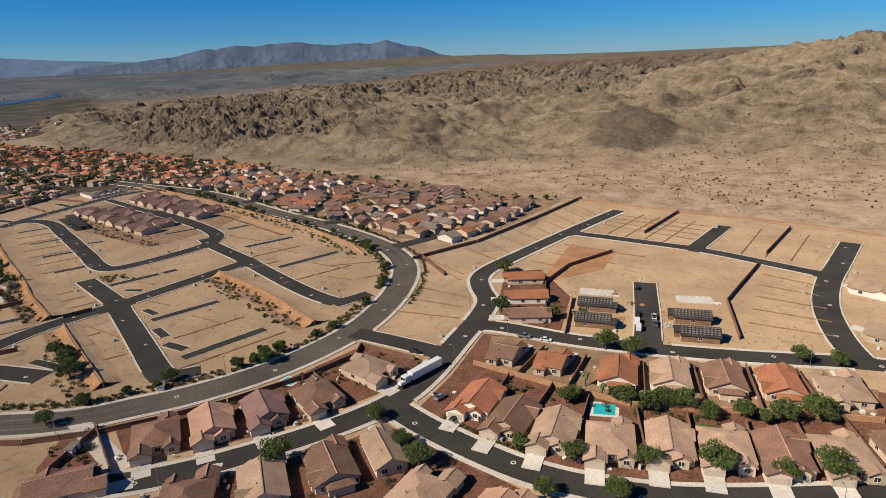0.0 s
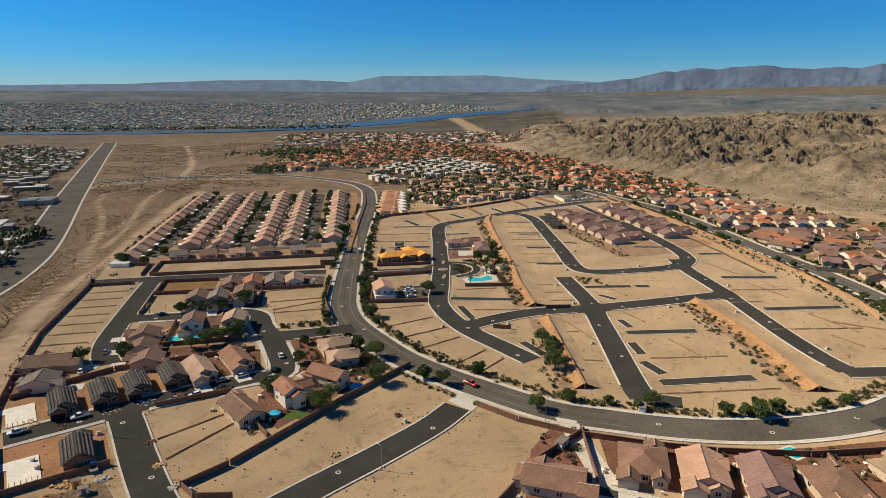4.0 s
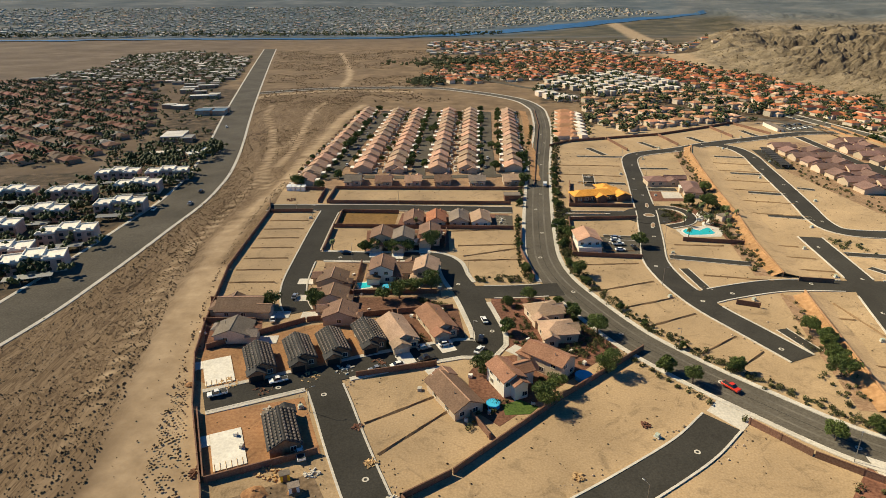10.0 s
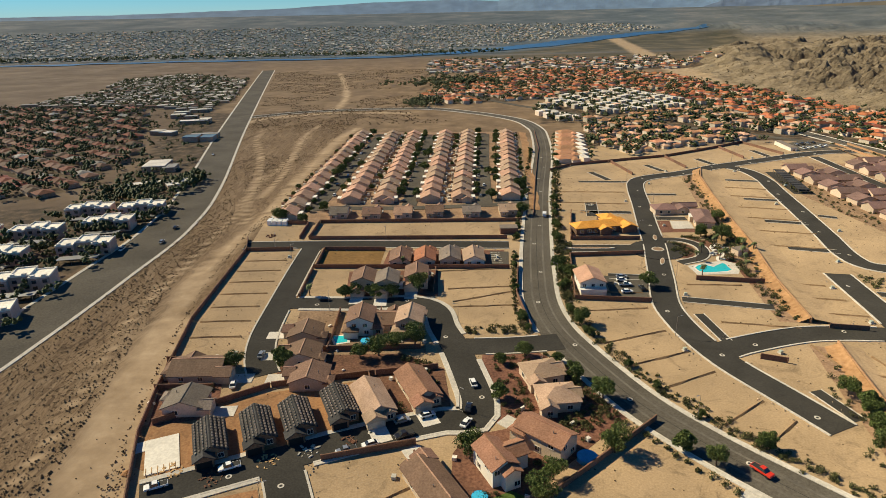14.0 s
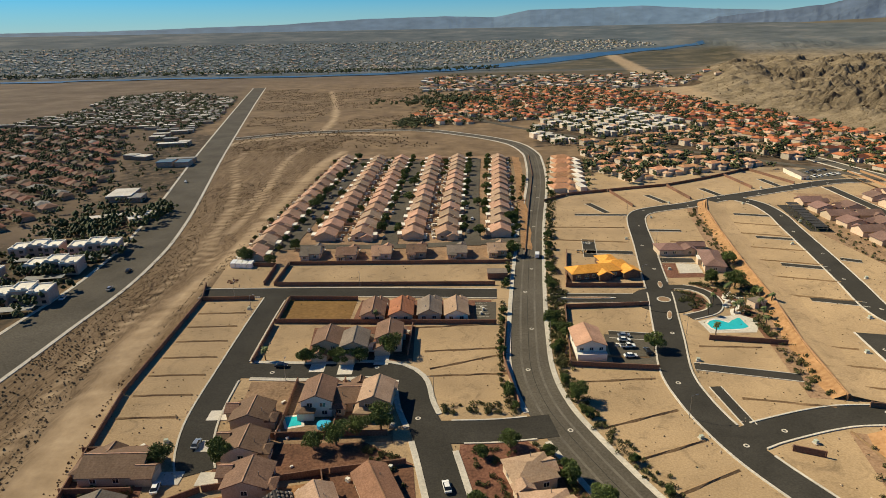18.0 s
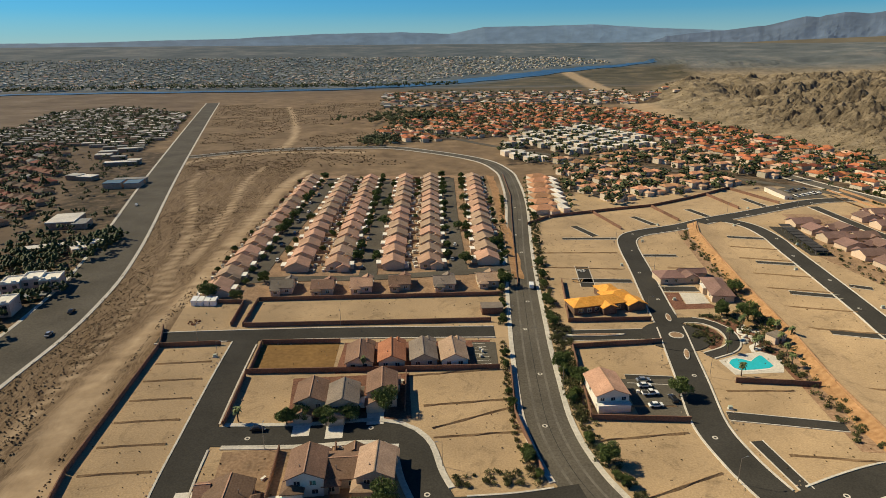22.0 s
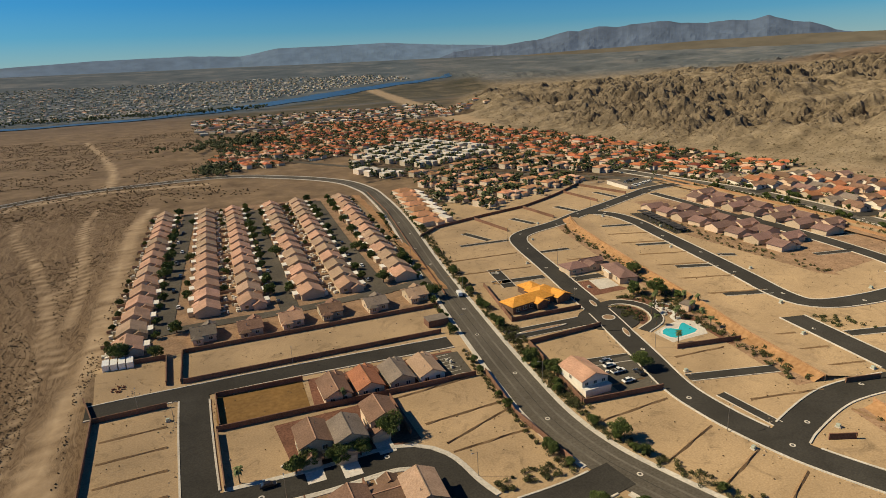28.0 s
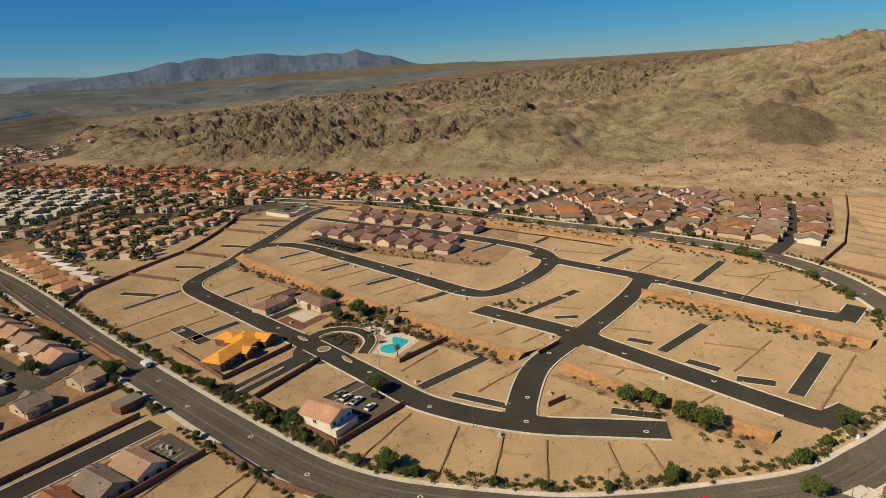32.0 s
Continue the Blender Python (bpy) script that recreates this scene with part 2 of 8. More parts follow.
PAINTS = {"white": plain("white_car_paint", (0.80, 0.80, 0.79), 0.25, 0.0, 0.6), "black": plain("black_car_paint", (0.02, 0.02, 0.022), 0.2, 0.0, 0.6),
          "silver": plain("silver_car_paint", (0.45, 0.46, 0.47), 0.28, 0.6, 0.6), "red": plain("red_paint", (0.62, 0.04, 0.02), 0.3, 0.0, 0.6), "blue": plain("blue_car_paint", (0.05, 0.10, 0.22), 0.25, 0.0, 0.6),
          "yellow": plain("yellow_paint", (0.75, 0.42, 0.03), 0.4)}
LAMPGLASS = plain("lamp_glass", (0.7, 0.7, 0.65), 0.3)
RIVER = surface("river_water", (0.035, 0.085, 0.15), (0.055, 0.12, 0.20), 40, 0.35, 400, 0.1, 0.0, spec=0.5)


# ---- mesh helpers ----
def mesh_of(name, verts, faces, *mats, smooth=False):
    me = bpy.data.meshes.new(name)
    me.from_pydata([tuple(v) for v in verts], [], faces)
    for m in mats:
        me.materials.append(m)
    if smooth:
        me.polygons.foreach_set("use_smooth", [True] * len(me.polygons))
    return me


def part(name, bm, material, parent, label=""):
    """Links a bmesh as one mesh object under a thing or under a part."""
    me = bpy.data.meshes.new(name)
    bmesh.ops.recalc_face_normals(bm, faces=bm.faces)
    bm.to_mesh(me)
    bm.free()
    me.materials.append(material)
    ob = new(name, me)
    ob.parent = parent
    return tagged(ob, label) if label else ob


def solid(name, verts, faces, material, parent=None, label=""):
    ob = new(name, mesh_of(name, verts, faces, material))
    ob.parent = parent
    return tagged(ob, label) if label else ob


def add_box(bm, x0, x1, y0, y1, z0, z1, m=None, bevel=0.0):
    made = bmesh.ops.create_cube(bm, size=1.0, matrix=Matrix.LocRotScale(((x0 + x1) / 2, (y0 + y1) / 2, (z0 + z1) / 2), None, (x1 - x0, y1 - y0, z1 - z0)))["verts"]
    if bevel:
        edges = list({e for v in made for e in v.link_edges})
        made = list({v for f in bmesh.ops.bevel(bm, geom=edges, offset=bevel, segments=1, affect="EDGES")["faces"] for v in f.verts} | {v for v in made if v.is_valid})
    if m is not None:
        bmesh.ops.transform(bm, matrix=m, verts=made)
    return made


def boxed(name, dims, material, parent, label="", bevel=0.0, m=None):
    bm = bmesh.new()
    add_box(bm, *dims, m=m, bevel=bevel)
    return part(name, bm, material, parent, label)


def empty(name, x=0, y=0, rz=0, z=0, **tags):
    ob = new(name)
    ob.matrix_basis = pose(x, y, z, 0, 0, rz)
    return tagged(ob, **tags)


def spline(points, step=3.0):
    """A smooth line through the points, sampled about every step metres."""
    p = np.array([points[0], *points, points[-1]], float)
    p[0], p[-1] = 2 * p[1] - p[2], 2 * p[-2] - p[-3]
    out = []
    for i in range(1, len(p) - 2):
        n = max(2, int(np.linalg.norm(p[i + 1] - p[i]) / step))
        for k in range(n):
            t = k / n
            out.append(0.5 * (2 * p[i] + (p[i + 1] - p[i - 1]) * t + (2 * p[i - 1] - 5 * p[i] + 4 * p[i + 1] - p[i + 2]) * t * t + (3 * p[i] - p[i - 1] - 3 * p[i + 1] + p[i + 2]) * t**3))
    out.append(p[-2])
    return np.array(out)


def sides(line):
    d = np.gradient(line, axis=0)
    d /= np.linalg.norm(d, axis=1, keepdims=True) + 1e-9
    return np.stack([-d[:, 1], d[:, 0]], 1)  # to the left of the way


def ribbon(line, a, b, z0, z1):
    """A solid band from a to b metres left of the line, between two heights."""
    s = sides(line)
    left, right = line + s * b, line + s * a
    n = len(line)
    verts = [(*p, z) for z in (z0, z1) for q in (right, left) for p in q]
    faces = []
    for i in range(n - 1):
        R0, L0, R1, L1 = i, n + i, 2 * n + i, 3 * n + i
        faces += [(R1, R1 + 1, L1 + 1, L1), (R0, R0 + 1, R1 + 1, R1), (L0 + 1, L0, L1, L1 + 1)]
    faces += [(0, 2 * n, 3 * n, n), (n - 1, 2 * n - 1, 4 * n - 1, 3 * n - 1)]
    return verts, faces


def slab(points, z0, z1):
    """A flat-topped polygon with upright sides."""
    n = len(points)
    verts = [(*p, z0) for p in points] + [(*p, z1) for p in points]
    return verts, [tuple(range(n, 2 * n))] + [(i, (i + 1) % n, n + (i + 1) % n, n + i) for i in range(n)]


def inside(p, poly):
    x, y = p
    hit = False
    for (x0, y0), (x1, y1) in zip(poly, poly[1:] + poly[:1]):
        if (y0 > y) != (y1 > y) and x < (x1 - x0) * (y - y0) / (y1 - y0) + x0:
            hit = not hit
    return hit


def smooth(a, b, x):
    t = np.clip((x - a) / (b - a), 0, 1)
    return t * t * (3 - 2 * t)

# ---- land ----
def fbm(x, y, size, octaves=5, seed=0.0, ridged=False, gain=0.5):
    """Sums of value noise on arrays."""
    total, amp, norm = np.zeros_like(x), 1.0, 0.0
    for k in range(octaves):
        u, v = x / size * 2**k + 13.7 * k + seed, y / size * 2**k + 7.3 * k - seed
        i, j = np.floor(u), np.floor(v)
        fu, fv = u - i, v - j
        fu, fv = fu * fu * (3 - 2 * fu), fv * fv * (3 - 2 * fv)

        def h(a, b):
            s = np.sin(a * 127.1 + b * 311.7 + seed * 3.1) * 43758.5453
            return s - np.floor(s)

        val = (h(i, j) * (1 - fu) + h(i + 1, j) * fu) * (1 - fv) + (h(i, j + 1) * (1 - fu) + h(i + 1, j + 1) * fu) * fv
        val = 1 - abs(2 * val - 1) if ridged else val
        total, norm, amp = total + amp * val, norm + amp, amp * gain
    return total / norm


FOOT_Y = (-800, 0, 250, 450, 580, 700, 1000, 1200, 1450, 2100, 3500, 5000)
FOOT_X = (500, 470, 455, 460, 445, 428, 412, 405, 440, 780, 1300, 1740)


def rock_start(y):
    """How far behind the hill foot the bare rock begins."""
    return np.interp(y, (220, 300, 340, 460, 580, 800), (160, 135, 75, 32, 2, -6))


def crag_mask(x, y):
    """Where bare broken rock stands out of the rounded hills, mostly towards the river."""
    return smooth(0.47, 0.6, fbm(x, y, 230, 4, 21.0) + 0.16 * smooth(650, 900, y) * smooth(2100, 1500, y) - 0.03 - 0.05 * smooth(750, 350, y))


def land_z(x, y):
    """Height of the land: level estates, a stony fan and bare rock hills to the east, a plain that climbs beyond the river."""
    d = x - np.interp(y, FOOT_Y, FOOT_X)
    rock = smooth(0, 1, np.clip((d - rock_start(y)) / np.interp(y, (250, 340, 600), (300, 220, 120)), 0, 1)) * (1 - 0.4 * smooth(1300, 2600, y)) * (1 - 0.9 * smooth(1850, 2250, y) * smooth(1000, 550, d))
    back = smooth(250, 2300, d)
    z = 0.028 * np.clip(d, 0, 300) * (1 - 0.5 * smooth(1000, 2000, y))
    wx, wy = x + 60 * (fbm(x, y, 260, 3, 8.0) - 0.5), y + 60 * (fbm(x, y, 260, 3, 12.0) - 0.5)
    one, two = fbm(wx, wy, 380, 5, 2.0, True), 1 - fbm(wx, wy, 110, 5, 5.0, True, 0.55)
    z = z + rock * ((70 * one**1.7 - 14) * (1 - 0.45 * smooth(450, 800, y)) + 34 * two - 8)
    z = z + crag_mask(x, y) * rock * (40 * (1 - fbm(wx, wy, 64, 5, 31.0, True, 0.6)) - 12)
    z = z + back * 66 * (1 - 0.55 * smooth(1300, 2600, y)) * (0.55 + 0.9 * (fbm(x, y, 900, 4, 9.0) - 0.2))
    z = z + 40 * smooth(900, 1900, d) * smooth(900, 100, y) * (0.6 + 0.8 * fbm(x, y, 500, 5, 4.0, True))
    z = z + 26 * np.exp(-(((x - 770) / 75) ** 2 + ((y - 298) / 62) ** 2))
    z = z + smooth(-5, 70, d - rock_start(y)) * (13 * (1 - fbm(wx, wy, 46, 5, 17.0, True, 0.6)) - 4)
    z = z + crag_mask(x, y) * rock * (17 * (1 - fbm(wx, wy, 26, 4, 41.0, True, 0.6)) - 8)
    front = np.interp(x, (900, 1134, 1327, 2400), (3100, 2900, 2620, 2700))
    z = z + 15 * smooth(0, 80, y - front + 190 * (fbm(x, y, 130, 5, 51.0, True) - 0.5)) * smooth(980, 1100, x)
    far = smooth(2300, 4700, np.hypot(x, y))
    z = z + far * np.maximum(0, 126 - z)
    open_w = smooth(-140, -152, x) * smooth(-176, -166, x + 0.21 * np.clip(y - 490, 0, 2000))
    z = z + open_w * (1.2 * fbm(x, y, 40, 4, 3.0) - 1.1 + 2.2 * fbm(x, y * 0.3, 24, 4, 71.0, True) - 1.5) * smooth(150, 200, y) * smooth(860, 780, y)
    return z


def axis(near0, near1, fine, far0, far1, grow):
    left, right, s = [near0], [near1], fine
    while left[-1] > far0:
        s *= grow
        left.append(left[-1] - s)
    s = fine
    while right[-1] < far1:
        s *= grow
        right.append(right[-1] + s)
    return np.array(left[:0:-1] + list(np.arange(near0, near1, fine)) + right)


# Built-up districts, whose ground is yards and lanes.
TOWN_A = [(-40, 925), (-70, 1010), (-40, 1120), (20, 1290), (120, 1420), (250, 1400), (360, 1240), (405, 1010), (418, 840), (438, 640), (442, 606), (322, 608), (300, 640), (268, 930), (228, 1060), (105, 960)]
WHITE_FLATS = [(66, 762), (84, 880), (112, 950), (222, 1048), (260, 925), (256, 856), (180, 823), (120, 790)]
TAN_FLATS = [(94, 600), (104, 660), (116, 778), (180, 808), (256, 846), (300, 640), (240, 656), (216, 662), (137, 612)]
WEST_ROWS = [(-300, 512), (-292, 560), (-304, 660), (-345, 750), (-385, 860), (-430, 950), (-640, 970), (-680, 720), (-440, 470)]
HOME_PARK = [(-322, 900), (-350, 1100), (-392, 1310), (-569, 1470), (-650, 1363), (-590, 1150), (-620, 985), (-440, 955), (-372, 925)]
DISTRICTS = [TOWN_A, WHITE_FLATS, TAN_FLATS, WEST_ROWS, HOME_PARK, [(46, 566), (60, 640), (74, 720), (100, 712), (90, 600)], [(-420, 470), (-206, 500), (-206, 300), (-260, 260), (-420, 300)], [(-60, 1380), (480, 1380), (520, 1760), (-60, 1760)], [(-330, 900), (-345, 860), (-322, 740), (-285, 640), (-262, 520), (-206, 505), (-224, 640), (-262, 760), (-294, 890)]]
GX, GY = axis(-260, 1400, 4.2, -4300, 4300, 1.03), axis(-120, 1800, 4.2, -2500, 4800, 1.03)
gx, gy = np.meshgrid(GX, GY)
gz = land_z(gx, gy)
nx, ny = len(GX), len(GY)
under = smooth(-125, -119, gx) * smooth(8, 2, gx - np.interp(gy, (140, 232, 300, 380, 448), (40, 34, 4, -2, 4))) * smooth(182, 192, gy) * smooth(440, 432, gy)
under = np.maximum(under, smooth(12, 20, gx - np.interp(gy, (190, 215, 250, 340, 400, 500, 600), (120, 62, 32, 2, 9, 24, 42))) * smooth(-14, -22, gx - np.interp(gy, (190, 222, 283, 405, 500, 600), (200, 242, 277, 295, 310, 305))) * smooth(196, 206, gy) * smooth(560, 520, gy))
gz = gz - 0.35 * under
idx = np.arange(nx * ny).reshape(ny, nx)
quads = np.stack([idx[:-1, :-1], idx[:-1, 1:], idx[1:, 1:], idx[1:, :-1]], -1).reshape(-1, 4)

GROUND = bpy.data.materials.new("desert_ground")
GROUND.use_nodes = True
nt = GROUND.node_tree
N, K = nt.nodes, nt.links


def node(kind, **inputs):
    made = N.new(kind)
    for key, value in inputs.items():
        made.inputs[key].default_value = value
    return made


geo = N.new("ShaderNodeNewGeometry")


def noise_of(scale, detail=5.0, rough=0.6):
    made = node("ShaderNodeTexNoise", Scale=scale, Detail=detail, Roughness=rough)
    K.new(geo.outputs["Position"], made.inputs["Vector"])
    return made.outputs["Fac"]


def ramp_of(fac, *stops):
    made = N.new("ShaderNodeValToRGB")
    el = made.color_ramp.elements
    while len(el) < len(stops):
        el.new(0.5)
    for e, (at, col) in zip(el, stops):
        e.position, e.color = at, (*col, 1)
    K.new(fac, made.inputs[0])
    return made.outputs[0]


def blend(fac, a, b):
    made = N.new("ShaderNodeMix")
    made.data_type = "RGBA"
    K.new(fac, made.inputs[0])
    K.new(a, made.inputs[6])
    K.new(b, made.inputs[7])
    return made.outputs[2]


rockiness = N.new("ShaderNodeAttribute")
rockiness.attribute_name = "rock"
plainness = N.new("ShaderNodeAttribute")
plainness.attribute_name = "plain"
sandy = ramp_of(noise_of(0.05, 9, 0.66), (0.34, (0.225, 0.155, 0.098)), (0.5, (0.36, 0.265, 0.175)), (0.68, (0.48, 0.365, 0.25)))
dusty = ramp_of(noise_of(0.035, 9, 0.7), (0.3, (0.10, 0.065, 0.038)), (0.5, (0.20, 0.134, 0.08)), (0.72, (0.33, 0.228, 0.138)))
dust = N.new("ShaderNodeAttribute")
dust.attribute_name = "dust"
sandy = blend(dust.outputs["Fac"], sandy, dusty)
# Rills drawn out along the wash.
stretch = N.new("ShaderNodeVectorMath")
stretch.operation = "MULTIPLY"
stretch.inputs[1].default_value = (0.13, 0.03, 0.05)
K.new(geo.outputs["Position"], stretch.inputs[0])
rills = node("ShaderNodeTexNoise", Scale=1.0, Detail=8.0, Roughness=0.7, Distortion=1.4)
K.new(stretch.outputs[0], rills.inputs["Vector"])
rilled = ramp_of(rills.outputs["Fac"], (0.38, (0.095, 0.058, 0.033)), (0.46, (0.27, 0.182, 0.108)), (0.51, (0.12, 0.075, 0.043)), (0.57, (0.31, 0.215, 0.132)), (0.65, (0.13, 0.084, 0.05)))
wash_bed = N.new("ShaderNodeAttribute")
wash_bed.attribute_name = "wash"
sandy = blend(wash_bed.outputs["Fac"], sandy, rilled)
stony = ramp_of(noise_of(0.03, 9, 0.68), (0.3, (0.12, 0.092, 0.058)), (0.46, (0.255, 0.197, 0.128)), (0.7, (0.41, 0.325, 0.22)))
flats = ramp_of(noise_of(0.012, 9, 0.7), (0.32, (0.10, 0.068, 0.045)), (0.5, (0.165, 0.115, 0.078)), (0.7, (0.25, 0.185, 0.13)))
# Blue-grey of the plain past the river: distance haze painted into its colour.
hazed_plain = ramp_of(noise_of(0.006, 8, 0.66), (0.34, (0.06, 0.082, 0.098)), (0.52, (0.11, 0.13, 0.142)), (0.68, (0.20, 0.20, 0.198)))
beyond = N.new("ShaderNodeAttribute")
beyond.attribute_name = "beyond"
flats = blend(beyond.outputs["Fac"], flats, hazed_plain)
meadow = ramp_of(noise_of(0.01, 8, 0.66), (0.36, (0.05, 0.05, 0.033)), (0.52, (0.095, 0.082, 0.055)), (0.68, (0.19, 0.15, 0.10)))
flood = N.new("ShaderNodeAttribute")
flood.attribute_name = "flood"
pale_wash = ramp_of(noise_of(0.09, 8, 0.68), (0.34, (0.35, 0.247, 0.152)), (0.52, (0.45, 0.325, 0.207)), (0.7, (0.55, 0.41, 0.27)))
bared = N.new("ShaderNodeAttribute")
bared.attribute_name = "bared"
crags = N.new("ShaderNodeAttribute")
crags.attribute_name = "crag"
lava = N.new("ShaderNodeAttribute")
lava.attribute_name = "lava"
dark_rock = ramp_of(noise_of(0.06, 8, 0.7), (0.35, (0.075, 0.058, 0.041)), (0.65, (0.215, 0.166, 0.112)))
lava_rock = ramp_of(noise_of(0.09, 8, 0.7), (0.35, (0.10, 0.078, 0.052)), (0.65, (0.19, 0.145, 0.10)))
col = blend(rockiness.outputs["Fac"], sandy, stony)
col = blend(crags.outputs["Fac"], col, dark_rock)
col = blend(lava.outputs["Fac"], col, lava_rock)
garden = N.new("ShaderNodeAttribute")
garden.attribute_name = "garden"
# Dark yard and lane tones, with shadows between houses partly put into the colour.
yards = ramp_of(noise_of(0.11, 8, 0.7), (0.36, (0.04, 0.033, 0.022)), (0.52, (0.10, 0.07, 0.046)), (0.68, (0.22, 0.15, 0.10)))
# Dark specks: the bushes and boulders that stand all over the slopes.
specks = ramp_of(noise_of(0.42, 3, 0.55), (0.56, (1, 1, 1)), (0.66, (0.42, 0.40, 0.36)))
speckled = N.new("ShaderNodeMix")
speckled.data_type, speckled.blend_type = "RGBA", "MULTIPLY"
K.new(rockiness.outputs["Fac"], speckled.inputs[0])
K.new(col, speckled.inputs[6])
K.new(specks, speckled.inputs[7])
col = speckled.outputs[2]
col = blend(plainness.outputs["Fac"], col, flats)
col = blend(flood.outputs["Fac"], col, meadow)
col = blend(bared.outputs["Fac"], col, pale_wash)
col = blend(garden.outputs["Fac"], col, yards)
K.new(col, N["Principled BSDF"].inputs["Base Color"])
N["Principled BSDF"].inputs["Roughness"].default_value = 0.95
N["Principled BSDF"].inputs["Diffuse Roughness"].default_value = 0.5
N["Principled BSDF"].inputs["Specular IOR Level"].default_value = 0.15
bmp = node("ShaderNodeBump", Strength=0.9, Distance=3.0)
K.new(noise_of(0.11, 10, 0.76), bmp.inputs["Height"])
mixb = N.new("ShaderNodeMath")
mixb.operation = "MULTIPLY_ADD"
mixb.inputs[1].default_value, mixb.inputs[2].default_value = 0.8, 0.08
K.new(rockiness.outputs["Fac"], mixb.inputs[0])
K.new(mixb.outputs[0], bmp.inputs["Strength"])
K.new(bmp.outputs[0], N["Principled BSDF"].inputs["Normal"])

ground_me = bpy.data.meshes.new("ground")
ground_me.from_pydata(np.stack([gx, gy, gz], -1).reshape(-1, 3).tolist(), [], quads.tolist())
ground_me.materials.append(GROUND)
foot = gx - np.interp(gy, FOOT_Y, FOOT_X)
slope = np.hypot(np.gradient(gz, GY, axis=0), np.gradient(gz, GX, axis=1))
patch = 1.0 - np.hypot((gx - 735) / 115, (gy - 292 - 0.22 * (gx - 735)) / 62) + 0.8 * (fbm(gx, gy, 60, 5, 3.3) - 0.5)
built = np.zeros_like(gx)
for poly in DISTRICTS:
    P = np.array(poly)
    near = np.argwhere((gx > P[:, 0].min()) & (gx < P[:, 0].max()) & (gy > P[:, 1].min()) & (gy < P[:, 1].max()))
    cx, cy = gx[near[:, 0], near[:, 1]], gy[near[:, 0], near[:, 1]]
    hit = np.zeros(len(near), bool)
    for (x0, y0), (x1, y1) in zip(poly, poly[1:] + poly[:1]):
        if y0 != y1:
            hit ^= ((y0 > cy) != (y1 > cy)) & (cx < (x1 - x0) * (cy - y0) / (y1 - y0) + x0)
    built[near[hit, 0], near[hit, 1]] = 1.0
def near_line(pts, w, soft=0.6):
    """One on a track and falling off beside it, with an uneven edge."""
    best = np.full_like(gx, 1e9)
    for p in spline(pts, 8.0):
        best = np.minimum(best, np.hypot(gx - p[0], gy - p[1]))
    return smooth(1.0 + soft, 1.0 - soft * 0.5, best / (w / 2) + 0.7 * (fbm(gx, gy, 16, 3, 61.0) - 0.5))


TRACKS = [([(-96, 120), (-104, 160), (-114, 200), (-127, 255), (-138, 320)], 21), ([(-118, 150), (-122, 200), (-132, 250), (-143, 320), (-147, 383), (-143, 435), (-140, 473), (-139, 535), (-135, 684), (-124, 759)], 9), ([(-134, 160), (-146, 250), (-158, 330), (-160, 400), (-160, 460), (-166, 540), (-163, 620), (-168, 720)], 4),
          ([(-243, 1435), (-205, 1240), (-174, 1037), (-168, 930), (-173, 888)], 9), ([(-254, 813), (-233, 845), (-173, 872), (-120, 868), (-79, 862)], 11), ([(-150, 452), (-165, 515), (-174, 568), (-191, 638), (-214, 709), (-222, 767)], 4.5), ([(-155, 508), (-155, 566), (-162, 635), (-171, 707), (-168, 790)], 4.5)]
SANDWASH = [(640, 2700), (600, 2350), (542, 2030), (490, 1750), (449, 1519), (410, 1290), (387, 1137), (372, 1010)]
bare_ground = np.zeros_like(gx)
for pts, w in TRACKS:
    bare_ground = np.maximum(bare_ground, near_line(pts, w))
bare_ground = np.maximum(bare_ground, 0.8 * near_line(SANDWASH, 46))
wash_way = smooth(-128, -140, gx) * smooth(-262, -200, gx + 0.19 * np.clip(gy - 500, 0, 2000)) * smooth(860, 800, gy) * 0.85
flooded = smooth(60, -40, foot) * smooth(1480, 1700, gy) * smooth(1960, 1900, gy) * smooth(-120, 60, gx) * 0.85
flooded = np.maximum(flooded, smooth(40, -60, foot - 150 * smooth(1900, 2400, gy)) * smooth(1900, 2050, gy) * smooth(-80, 20, gx - np.interp(gy, (1950, 2190, 2480, 3000, 3800), (120, 300, 500, 820, 1300))) * smooth(2950, 2700, gy) * 0.95)
dustiness = np.maximum(smooth(-96, -130, gx) * 0.9, smooth(610, 700, gy) * smooth(40, -20, foot) * 0.9)
# "beyond" masks where the painted haze tint lies on the plain.
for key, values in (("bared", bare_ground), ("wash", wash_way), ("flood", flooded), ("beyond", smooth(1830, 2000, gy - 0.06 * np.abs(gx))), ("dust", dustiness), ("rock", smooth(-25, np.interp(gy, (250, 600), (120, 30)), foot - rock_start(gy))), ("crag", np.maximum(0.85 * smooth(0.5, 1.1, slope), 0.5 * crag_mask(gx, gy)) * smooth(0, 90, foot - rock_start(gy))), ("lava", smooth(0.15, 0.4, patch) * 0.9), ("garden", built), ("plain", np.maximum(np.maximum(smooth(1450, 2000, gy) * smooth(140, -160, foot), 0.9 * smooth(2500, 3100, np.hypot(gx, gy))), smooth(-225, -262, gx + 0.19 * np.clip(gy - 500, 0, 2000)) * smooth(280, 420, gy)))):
    ground_me.attributes.new(key, "FLOAT", "POINT").data.foreach_set("value", values.ravel().astype(np.float32))
broken = crag_mask(gx, gy) * smooth(0, 90, foot - rock_start(gy))
ground_me.polygons.foreach_set("use_smooth", (broken[:-1, :-1] < 0.35).ravel())
ground = tagged(new("ground", ground_me), "pale sandy desert ground rising into bare brown rock hills", "ground", kind="structure")

